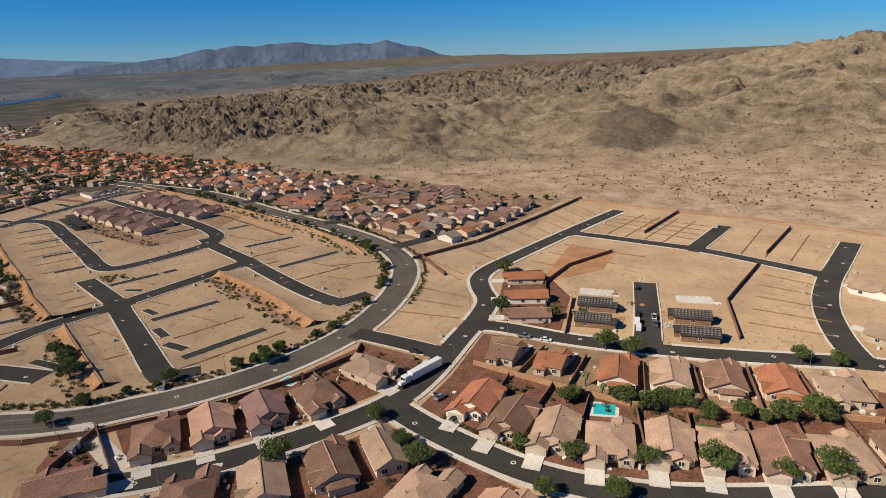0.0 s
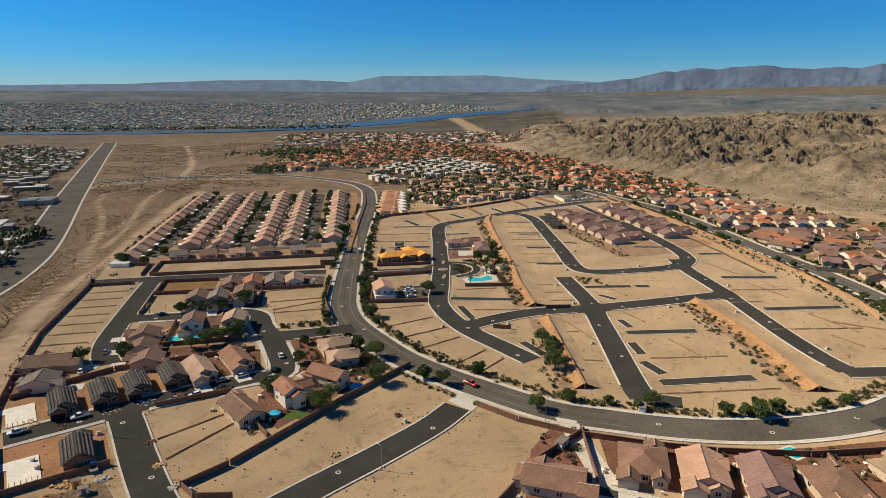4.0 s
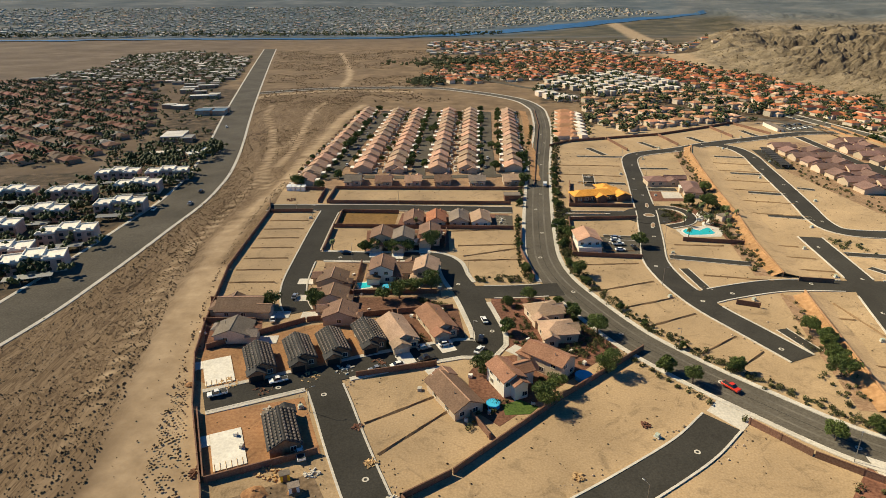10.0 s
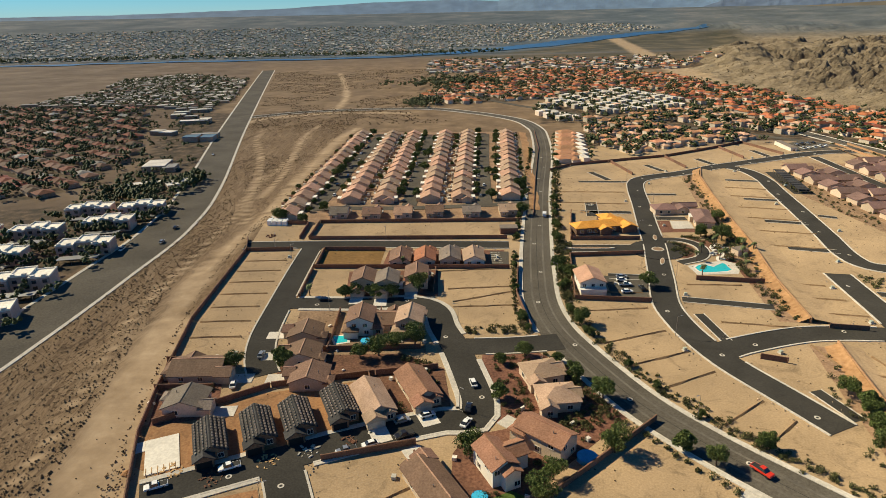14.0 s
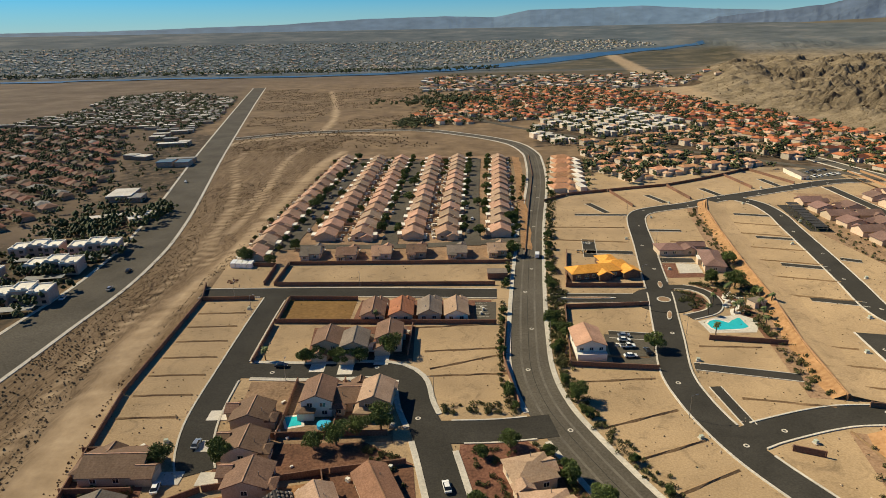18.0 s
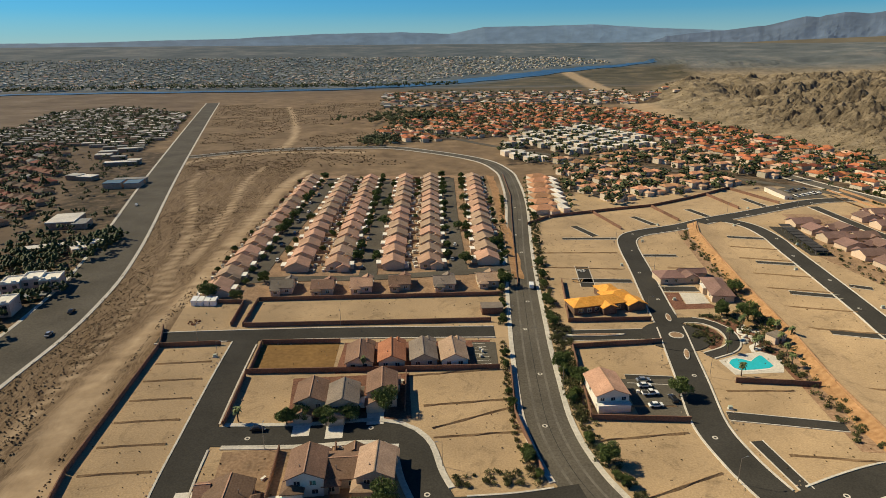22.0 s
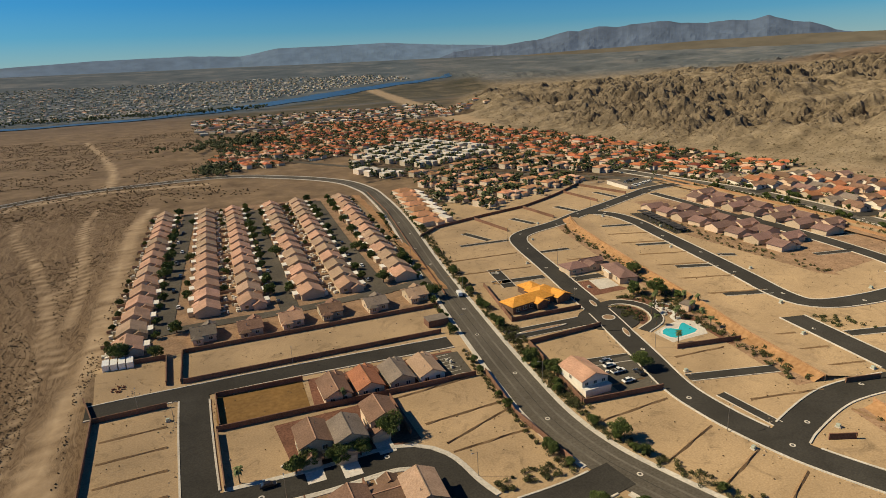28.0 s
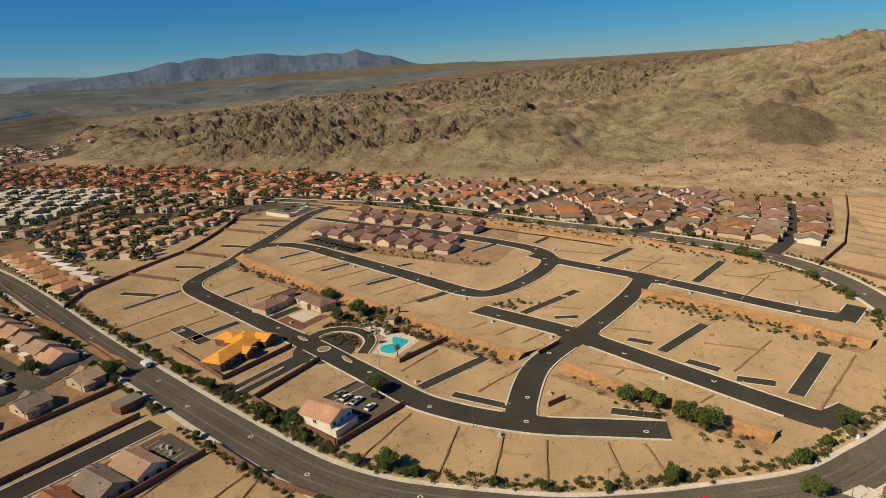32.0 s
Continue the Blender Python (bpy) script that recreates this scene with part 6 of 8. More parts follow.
for k, (x, y) in enumerate(((78, 378), (89, 379), (96, 400), (94, 398), (106, 394), (98, 374), (84, 388), (95, 366), (92, 381), (108, 388), (101, 383), (74, 361))):
    if k:
        copy_thing(PALMS[0], pose(x, y, 0.05, 0, 0, k * 50))
    else:
        PALMS[0].matrix_basis = pose(x, y, 0.05)
for k, (x, y) in enumerate(((170, 82), (176, 76), (180, 84), (-93, 349), (-56, 378))):
    tagged(copy_thing(PALMS[0], pose(x, y, 0.05, 0, 0, k * 70)), "slim fan palm in a back garden")


# ---- vehicles ----
def make_vehicle(kind, paint, label):
    root = empty(kind, label=label, category="car" if kind == "car" else kind.replace("_", " "), group="parked vehicles")
    long, wide = {"car": (4.6, 1.85), "pickup_truck": (5.6, 2.0), "van": (5.8, 2.1)}[kind]
    prof = {"car": [(-2.3, 0.35), (-2.3, 0.85), (-1.4, 0.95), (1.2, 0.95), (2.3, 0.75), (2.3, 0.35)], "pickup_truck": [(-2.8, 0.5), (-2.8, 1.1), (0.9, 1.1), (2.6, 1.05), (2.8, 0.9), (2.8, 0.5)], "van": [(-2.9, 0.4), (-2.9, 2.2), (1.4, 2.25), (2.3, 1.3), (2.9, 1.1), (2.9, 0.4)]}[kind]
    cabin = {"car": [(-1.9, 0.93), (-1.2, 1.45), (0.5, 1.45), (1.35, 0.93)], "pickup_truck": [(-0.6, 1.08), (-0.5, 1.8), (0.8, 1.8), (1.5, 1.08)], "van": [(0.9, 1.3), (0.9, 2.0), (1.5, 2.0), (2.2, 1.32)]}[kind]

    def extruded(sec, w, inset=0.0):
        bm = bmesh.new()
        rings = [[bm.verts.new((a, s * (w / 2 - (inset if b > 1.3 else 0)), b)) for a, b in sec] for s in (-1, 1)]
        n = len(sec)
        for i in range(n):
            bm.faces.new((rings[0][i], rings[0][(i + 1) % n], rings[1][(i + 1) % n], rings[1][i]))
        bm.faces.new(rings[0][::-1])
        bm.faces.new(rings[1])
        bmesh.ops.bevel(bm, geom=list(bm.edges), offset=0.06, segments=1, affect="EDGES")
        return bm

    body = part("body", extruded(prof, wide), PAINTS[paint], root)
    part("window_band", extruded(cabin, wide - 0.12 if kind != "van" else wide + 0.03, 0.18), GLASS, body)
    if kind != "van":
        top = max(b for a, b in cabin)
        boxed("roof_panel", (cabin[1][0] + 0.05, cabin[2][0] - 0.02, -wide / 2 + 0.3, wide / 2 - 0.3, top - 0.02, top + 0.05), PAINTS[paint], body)
    if kind == "pickup_truck":
        boxed("load_bed", (-2.65, -0.75, -0.85, 0.85, 1.07, 1.13), TYRE, root)
    for s in (-1, 1):
        for a in (-long * 0.3, long * 0.31):
            bm = bmesh.new()
            bmesh.ops.create_cone(bm, cap_ends=True, segments=14, radius1=0.36, radius2=0.36, depth=0.26, matrix=pose(a, s * (wide / 2 - 0.1), 0.36, 90))
            part("wheel", bm, TYRE, root)
        boxed("headlight", (prof[-2][0] - 0.1, prof[-2][0] + 0.03, s * wide * 0.34 - 0.2, s * wide * 0.34 + 0.2, 0.68, 0.84), LAMPGLASS, root)
    return root


CARS = {}


def park(kind, paint, x, y, rz, z=0.12):
    key = (kind, paint)
    if key in CARS:
        return copy_thing(CARS[key], pose(x, y, z, 0, 0, rz))
    CARS[key] = make_vehicle(kind, paint, f"{paint} {kind.replace('_', ' ')} standing at the kerb")
    CARS[key].matrix_basis = pose(x, y, z, 0, 0, rz)
    return CARS[key]


for kind, paint, x, y, rz in (
    ("pickup_truck", "white", -109, 237, 203), ("pickup_truck", "white", -93, 243.5, 203), ("pickup_truck", "silver", -64, 249, 203), ("car", "white", -58, 251.5, 203), ("car", "silver", -50, 261.5, 22), ("pickup_truck", "black", -49, 255, 203), ("car", "white", -43, 264, 22),
    ("car", "white", -29, 280, 100), ("car", "black", -31, 267, 80), ("car", "white", -32, 260, 60), ("car", "white", 38, 357, 0), ("pickup_truck", "white", 38, 352, 0), ("car", "white", 37, 345, 0), ("car", "silver", 39, 360.5, 0), ("car", "black", 44, 348, 90),
    ("car", "black", -86, 343.5, 0), ("van", "white", -55, 355, 80), ("car", "silver", -183, 418, 95), ("car", "black", -185, 441, 95), ("car", "white", -199, 408, 275), ("car", "blue", -212, 560, 285), ("car", "white", -232, 640, 285),
    ("car", "silver", 144, 120, 175), ("car", "black", 137, 108, 170), ("pickup_truck", "silver", 202, 122, 285), ("car", "white", 204, 113, 285), ("car", "black", 281, 106, 22), ("pickup_truck", "black", 249, 93, 22), ("pickup_truck", "white", 250, 86, 22), ("van", "white", 235, 87, 22), ("van", "white", 241, 90, 22), ("pickup_truck", "silver", 243, 83, 22), ("car", "white", 417, 107, 10),
    ("car", "black", 116, 145, 160), ("car", "black", 166, 150, 280), ("pickup_truck", "white", -80, 211, 110), ("car", "silver", -100, 300, 90), ("car", "white", -104, 282, 100), ("car", "blue", 255, 470, 80), ("car", "white", 232, 500, 80), ("van", "white", 20, 450, 80), ("pickup_truck", "red", 40, 238, 300),
):
    park(kind, paint, x, y, rz, 0.3)
for k in range(26):
    lane = k % 3
    park("car" if k % 4 else "pickup_truck", ("white", "black", "silver", "white", "blue")[k % 5], (-110.5, -64.5, -14)[lane] + 0.3 * k + (5.2 if k % 2 else 0) * 0.55, 476 + k * 8.6, 88, 0.26)


# Open carports beside the hooked street, and the white office with its car park at the far corner.
def carport(x, y, rz):
    root = empty("carport", x, y, rz, label="dark flat-roofed open carport beside a street", category="carport", group="carports beside the street")
    boxed("roof", (-2.4, 2.4, -3.2, 3.2, 2.3, 2.45), ROOFS["felt"], root, "dark felt roof")
    for px in (-2.2, 2.2):
        for py in (-2.9, 2.9):
            boxed("post", (px - 0.07, px + 0.07, py - 0.07, py + 0.07, 0.0, 2.32), METAL, root)


area("car_park", [(188, 547), (201, 544), (190.5, 487), (178.5, 490)], ASPHALT, 0.066, "dark asphalt parking strip under carports", "car park")
for k in range(9):
    f = k / 8
    carport(195.0 - 10 * f, 541 - 48 * f, 79)
area("car_park", [(250, 610), (250, 640), (282, 652), (277, 614)], OLDASPHALT, 0.081, "grey asphalt car park beside a white office", "car park")
for k in range(9):
    park("car" if k % 3 else "pickup_truck", ("white", "silver", "white", "black")[k % 4], 255 + 2.9 * k, 618 + 1.0 * k + 13 * (k % 2), 96, 0.18)


def semi_truck(x, y, rz):
    root = empty("semi_truck", x, y, rz, 0.2, label="white lorry with a long box trailer", category="truck")
    boxed("trailer", (-13.2, 2.2, -1.28, 1.28, 1.1, 4.0), PAINTS["white"], root, "white box trailer", 0.05)
    boxed("chassis", (-13, 7.0, -0.5, 0.5, 0.8, 1.1), TYRE, root)
    cab = boxed("cab", (2.9, 5.6, -1.2, 1.2, 1.0, 3.7), PAINTS["white"], root, "", 0.15)
    boxed("bonnet", (5.6, 7.6, -0.95, 0.95, 0.9, 2.2), PAINTS["white"], cab, "", 0.2)
    boxed("windscreen", (5.5, 5.68, -1.05, 1.05, 2.3, 3.3), GLASS, cab)
    for a in (-12, -10.7, 2.6, 3.9, 6.7):
        for s in (-1, 1):
            bm = bmesh.new()
            bmesh.ops.create_cone(bm, cap_ends=True, segments=14, radius1=0.52, radius2=0.52, depth=0.5, matrix=pose(a, s * 1.0, 0.52, 90))
            part("wheel", bm, TYRE, root)


semi_truck(149, 135.5, 176)


# ---- street furniture ----
def make_lamp():
    root = empty("street_lamp", label="tall grey steel street lamp on the pavement", category="street lamp", group="street lamps")
    bm = bmesh.new()
    limb(bm, (0, 0, -0.1), (0, 0, 7.6), 0.1, 0.06)
    part("pole", bm, METAL, root)
    bm = bmesh.new()
    limb(bm, (0, 0, 7.5), (1.5, 0, 7.9), 0.05, 0.04)
    part("arm", bm, METAL, root)
    boxed("lamp_head", (1.2, 2.0, -0.16, 0.16, 7.8, 7.95), METAL, root, "", 0.03)
    return root


LAMP = make_lamp()
lamp_spots = []
for key in ("boulevard", "inner_loop", "south_street", "park_street", "west_street", "elbow_street", "terrace_lane", "ridge_street", "wall_street", "villa_street"):
    l, s, w = LINES[key], sides(LINES[key]), ROADS[key][0]
    for i in range(6, len(l) - 4, 17):
        p = l[i] + s[i] * (w / 2 + 1.2) * (1 if (i // 17) % 2 else -1)
        if road_gap(p, key) > 2 and p[1] < 640:
            lamp_spots.append((*p, math.degrees(math.atan2(*((l[i] - p)[::-1])))))
for k, (x, y, rz) in enumerate(lamp_spots):
    if k:
        copy_thing(LAMP, pose(x, y, 0.25, 0, 0, rz))
    else:
        LAMP.matrix_basis = pose(x, y, 0.25, 0, 0, rz)

cover = None
for key in ("inner_loop", "cross_street", "terrace_street", "short_street", "south_street", "park_street", "villa_street", "elbow_street", "terrace_lane", "ridge_street", "boulevard", "hook_street"):
    l, s = LINES[key], sides(LINES[key])
    for i in range(4, len(l) - 2, 11):
        x, y = l[i] + s[i] * (1.4 if (i // 11) % 2 else -1.2)
        if not (y < 620 and x > -140):
            continue
        z = 0.11 + 0.006 * list(ROADS).index(key)
        if cover is None:
            cover = empty("manhole_cover", x, y, 0, z, label="round iron manhole cover in a concrete collar", category="manhole cover", group="manhole covers")
            bm = bmesh.new()
            bmesh.ops.create_cone(bm, cap_ends=True, segments=16, radius1=0.85, radius2=0.85, depth=0.04, matrix=pose(0, 0, 0.012))
            part("collar", bm, CONCRETE, cover)
            bm = bmesh.new()
            bmesh.ops.create_cone(bm, cap_ends=True, segments=16, radius1=0.42, radius2=0.42, depth=0.04, matrix=pose(0, 0, 0.026))
            part("lid", bm, TYRE, cover)
        else:
            copy_thing(cover, pose(x, y, z))


# ---- pools, islands and small fixtures ----
def basin(name, pts, rim, water, label, category="swimming pool", z=0.12):
    c = np.mean(pts, 0)
    root = empty(name, *c, label=label, category=category)
    outer = [tuple(np.array(p) - c + (np.array(p) - c) / np.linalg.norm(np.array(p) - c) * rim) for p in pts]
    verts, faces = slab(outer, -0.3, z)
    solid("deck", verts, faces, SLABWHITE, root, "pale concrete pool deck")
    verts, faces = slab([tuple(np.array(p) - c) for p in pts], -0.3, z + 0.03)
    solid("water", verts, faces, water, root, "bright turquoise water")


basin("swimming_pool", [(74.5, 370), (76.5, 372.4), (78.9, 373.3), (80.8, 372.4), (82.9, 370.4), (85.4, 372.6), (88.4, 374.6), (90.6, 373.4), (91.5, 370.4), (89.8, 367), (86.6, 365.2), (81.3, 364.7), (76, 364.6), (74.6, 366.6)], 0.9, WATER, "turquoise free-form swimming pool with pale deck")
basin("swimming_pool", [(-78, 313), (-73, 313.5), (-72, 309), (-76, 308)], 1.2, WATER, "small turquoise back garden pool")
basin("swimming_pool", [(165, 74), (171, 76.5), (174, 70.5), (168, 68)], 1.6, WATER, "rectangular turquoise back garden pool")
basin("swimming_pool", [(119, 175), (124, 176), (126, 171), (121, 170)], 1.0, WATER, "small turquoise back garden pool")
basin("swimming_pool", [(38, 160), (43, 161), (44, 156), (39, 155)], 1.0, WATER, "small turquoise back garden pool")


def round_pool(x, y, r):
    root = empty("above_ground_pool", x, y, label="round blue above-ground pool in a yard", category="pool")
    bm = bmesh.new()
    bmesh.ops.create_cone(bm, cap_ends=True, segments=28, radius1=r, radius2=r, depth=1.3, matrix=pose(0, 0, 0.55))
    part("pool_wall", bm, POOLBLUE, root)
    bm = bmesh.new()
    bmesh.ops.create_cone(bm, cap_ends=True, segments=28, radius1=r - 0.18, radius2=r - 0.18, depth=0.06, matrix=pose(0, 0, 1.19))
    part("water", bm, plain("round_pool_water", (0.06, 0.48, 0.72), 0.08), root)


round_pool(-30, 231, 2.0)
round_pool(-65, 308, 2.2)
round_pool(-1.6, 244.4, 2.7)
area("lawn", [(-27.4, 231.3), (-22.2, 233.7), (-17.2, 230.5), (-20.1, 227.2), (-27, 226.8)], LAWN, 0.12, "small green back garden lawn", "lawn")
area("lawn", [(173, 45), (178, 45.5), (180, 41), (176, 37.5), (172, 40)], LAWN, 0.12, "small kidney-shaped green lawn", "lawn")
area("lawn", [(170, 58), (174, 57), (176, 53), (171, 52)], LAWN, 0.12, "small green back garden lawn", "lawn")
area("car_park", [(32, 363), (53, 361), (47, 338), (30, 341)], OLDASPHALT, 0.085, "grey asphalt car park beside the show home", "car park")
area("entry_apron", [(29, 228), (34, 233), (42, 226), (35, 219)], CONCRETE, 0.13, "pale concrete crossing at the street mouth", "pavement")
area("concrete_ramp", [(61, 209), (67, 205), (64, 170), (57, 171)], CONCRETE, 0.14, "pale concrete drainage ramp between walls", "ramp")
area("playground_court", [(96, 398), (110, 405), (112, 418), (92, 412)], TANLOT, 0.08, "brown planted court beside the clubhouse", "ground")


# Pale rockery with a winding path behind the curved drive.
def boulder(x, y, r, seed):
    rnd = random.Random(seed)
    bm = bmesh.new()
    bmesh.ops.create_icosphere(bm, subdivisions=2, radius=r)
    for v in bm.verts:
        v.co *= rnd.uniform(0.82, 1.14)
        v.co.z = v.co.z * 0.6 + r * 0.3
    ob = mesh_of("garden_boulder", [tuple(v.co) for v in bm.verts], [tuple(v.index for v in f.verts) for f in bm.faces], CONCRETE)
    bm.free()
    ob = tagged(new("garden_boulder", ob), "pale rounded boulder in a rockery beside the pool", "boulder", group="rockery boulders")
    ob.location = (x, y, 0.08)


rock_rng = random.Random(12)
for k in range(30):
    u, v = rock_rng.random(), rock_rng.random()
    boulder(86.5 + 7 * u + 6.5 * v + rock_rng.uniform(-1, 1), 380 + 17 * v - 2.5 * u, rock_rng.uniform(0.35, 0.95), k)
for path in ([(88, 377.5), (89.5, 382), (93, 384), (93.5, 389), (91, 393), (93.5, 398), (97, 401)], [(93.3, 386), (96.5, 387.5), (98, 392), (96, 396), (93.2, 397.2)]):
    verts, faces = ribbon(spline(path, 1.5), -0.75, 0.75, -0.1, 0.1)
    tagged(solid("garden_path", verts, faces, SLABWHITE), "pale winding concrete path through a rockery", "path", kind="structure")


def island(pts, label):
    c = np.mean(pts, 0)
    root = empty("traffic_island", *c, label=label, category="traffic island", group="traffic islands")
    verts, faces = slab([tuple(np.array(p) - c) for p in pts], -0.1, 0.38)
    solid("kerb_ring", verts, faces, CONCRETE, root)
    verts, faces = slab([tuple((np.array(p) - c) * 0.8) for p in pts], 0.0, 0.44)
    solid("planting_bed", verts, faces, YARD, root)


def oval(x, y, a, b, rz=0, n=20):
    c, s = math.cos(radians(rz)), math.sin(radians(rz))
    return [(x + a * math.cos(t) * c - b * math.sin(t) * s, y + a * math.cos(t) * s + b * math.sin(t) * c) for t in (2 * math.pi * k / n for k in range(n))]


verts, faces = slab(oval(65, 393, 13, 13), -0.3, 0.105 + 0.006 * 31)
tagged(solid("road", verts, faces, ASPHALT), "dark asphalt circle round a traffic island", "road", kind="structure")
island(oval(65.5, 393.5, 2.9, 2.9), "round planted traffic island with a concrete kerb")
island(oval(69.5, 410, 1.0, 4.0, -14), "narrow planted traffic island")
island(oval(62.5, 378, 1.0, 4.2, -20), "narrow planted traffic island")
island(oval(34, 397, 12, 1.1, -3), "long planted traffic island at the estate entry")
for x, y in ((65, 394), (66, 392.5), (64.5, 392.6), (69.5, 411), (62.5, 378), (28, 397.4), (36, 397), (42, 396.6)):
    shrub(x, y, 0.7)

def storage_container(x, y, rz):
    root = empty("storage_container", x, y, rz, label="white corrugated storage container on bare ground", category="container", group="storage containers")
    bm = bmesh.new()
    outline = [(-3 + 0.25 * k, -1.2 - (0.05 if k % 2 else 0.0)) for k in range(25)] + [(3 - 0.25 * k, 1.2 + (0.05 if k % 2 else 0.0)) for k in range(25)]
    low, top = [bm.verts.new((*p, 0)) for p in outline], [bm.verts.new((*p, 2.5)) for p in outline]
    bm.faces.new(top)
    for i in range(50):
        bm.faces.new((low[i], low[(i + 1) % 50], top[(i + 1) % 50], top[i]))
    part("box", bm, PAINTS["white"], root)
    boxed("doors", (2.98, 3.05, -1.1, 1.1, 0.1, 2.4), METAL, root)


for k in range(4):
    storage_container(-134 + k * 2.9, 446.5 - 0.4 * k, 92)


def shed(x, y, rz, w, d, h, mat, label, name="shed"):
    root = empty(name, x, y, rz, label=label, category=name.replace("_", " "))
    boxed("body", (-w / 2, w / 2, -d / 2, d / 2, -0.1, h), mat, root, "", 0.05)
    boxed("roof", (-w / 2 - 0.2, w / 2 + 0.2, -d / 2 - 0.2, d / 2 + 0.2, h, h + 0.18), ROOFS["grey"], root)
    boxed("door", (-0.5, 0.5, -d / 2 - 0.04, -d / 2, 0, 2.0), DOORPAINT, root)


shed(-3, 424, 0, 9, 6, 3.0, BLOCKWALL, "brown block utility building in a walled lot", "utility_building")
shed(101, 386, 20, 6, 4.5, 2.8, STUCCO, "small brown pool house", "pool_house")
shed(-82, 203, 20, 2.2, 1.6, 2.0, PAINTS["yellow"], "small yellow site cabin", "site_cabin")
shed(-79, 199, 20, 2.4, 1.8, 2.0, PAINTS["white"], "small white site cabin", "site_cabin")
shed(-92, 226, 20, 2.0, 1.6, 2.2, PAINTS["white"], "white portable site toilet", "site_toilet")
shed(56, 192, 40, 4.5, 2.4, 2.2, PAINTS["white"], "white utility box on a concrete pad", "utility_box")
shed(92, 207, 60, 4.5, 2.2, 1.8, PAINTS["white"], "white utility cabinet beside the boulevard", "utility_box")


shed(243.5, 623, -5, 5, 30, 3.2, STUCCOWHITE, "long low white office beside a car park", "site_office")


def rubble(x, y, r, mat, label, seed):
    rnd = random.Random(seed)
    bm = bmesh.new()
    for k in range(26):
        s = rnd.uniform(0.15, 0.6)
        a, d = rnd.uniform(0, 6.3), r * math.sqrt(rnd.random())
        add_box(bm, -s, s, -s * 0.4, s * 0.4, -0.1, s * 0.7, m=pose(x + math.cos(a) * d, y + math.sin(a) * d, 0.1, rnd.uniform(-20, 20), rnd.uniform(-20, 20), rnd.uniform(0, 180)))
    me = bpy.data.meshes.new("rubble_heap")
    bm.to_mesh(me)
    bm.free()
    me.materials.append(mat)
    tagged(new("rubble_heap", me), label, "building rubble", kind="stuff")


for k, (x, y, r) in enumerate(((-86, 205, 3.0), (-76, 205, 2.0), (-97, 240, 3), (-84, 246, 3), (-74, 250, 3), (-64, 254, 2.6), (-108, 243, 3), (-92, 229, 2.5), (-104, 206, 2.0), (258, 84, 3), (246, 78, 3), (262, 100, 3), (242, 98, 2.6), (294, 108, 2.5), (-128, 425, 3), (-62, 208, 1.6), (-56, 196, 1.4), (-67, 222, 1.4), (44, 456, 2.5), (50, 470, 2), (10, 222, 1.3), (-12, 203, 1.3))):
    rubble(x, y, r, (WOOD, CONCRETE, DARKDIRT)[k % 3], "heap of offcuts and building waste on bare soil", k)


# ---- utility boxes and soil heaps on the graded lots ----
def utility_box(x, y, rz):
    if "utility" in PROTO:
        return copy_thing(PROTO["utility"], pose(x, y, 0.02, 0, 0, rz))
    root = empty("utility_box", x, y, rz, 0.02, label="pale green metal utility box on a concrete pad", category="utility box", group="utility boxes along the kerbs")
    boxed("pad", (-0.8, 0.8, -0.7, 0.7, -0.1, 0.34), CONCRETE, root)
    boxed("cabinet", (-0.6, 0.6, -0.5, 0.5, 0.34, 1.15), plain("utility_green", (0.42, 0.46, 0.38), 0.5), root, "", 0.06)
    PROTO["utility"] = root
    return root


for key in ("inner_loop", "cross_street", "terrace_street", "hook_street", "short_street", "park_street", "west_street", "south_street", "ridge_street"):
    l, s, w = LINES[key], sides(LINES[key]), ROADS[key][0]
    for i in range(5, len(l) - 4, 14):
        p = l[i] + s[i] * (w / 2 + 3.2) * (1 if (i // 14) % 2 else -1)
        if road_gap(p, key) > 3 and p[1] < 600 and all((p[0] - a) ** 2 + (p[1] - b) ** 2 > 81 for a, b, r in PLACED):
            utility_box(*p, math.degrees(math.atan2(s[i][1], s[i][0])))


def soil_heap(x, y, r, h, seed):
    """An uneven heap of dug soil."""
    rnd = random.Random(seed)
    rings, n = [(1.0, 0.0), (0.72, 0.38), (0.42, 0.8), (0.12, 1.0)], 14
    verts = [(x + math.cos(k * 6.283 / n) * r * f * rnd.uniform(0.78, 1.2), y + math.sin(k * 6.283 / n) * r * f * rnd.uniform(0.7, 1.1), h * e * rnd.uniform(0.8, 1.15) - (0.05 if e == 0 else 0)) for f, e in rings for k in range(n)]
    faces = [(a * n + k, a * n + (k + 1) % n, (a + 1) * n + (k + 1) % n, (a + 1) * n + k) for a in range(3) for k in range(n)] + [tuple(range(3 * n, 4 * n))]
    tagged(new("soil_heap", mesh_of("soil_heap", verts, faces, DIRT)), "heap of reddish dug soil on a bare lot", "soil heap", "soil heaps")


for k, (x, y, r, h) in enumerate(((-88, 198, 3.2, 1.3), (-84, 192, 2.4, 0.9), (-79, 199, 2.0, 0.8), (-92, 190, 1.8, 0.7), (-119, 243, 1.6, 0.6), (268, 112, 2.2, 0.9), (262, 96, 1.8, 0.8), (236, 118, 1.6, 0.7), (196, 200, 1.4, 0.5), (146, 262, 1.5, 0.5))):
    soil_heap(x, y, r, h, k)

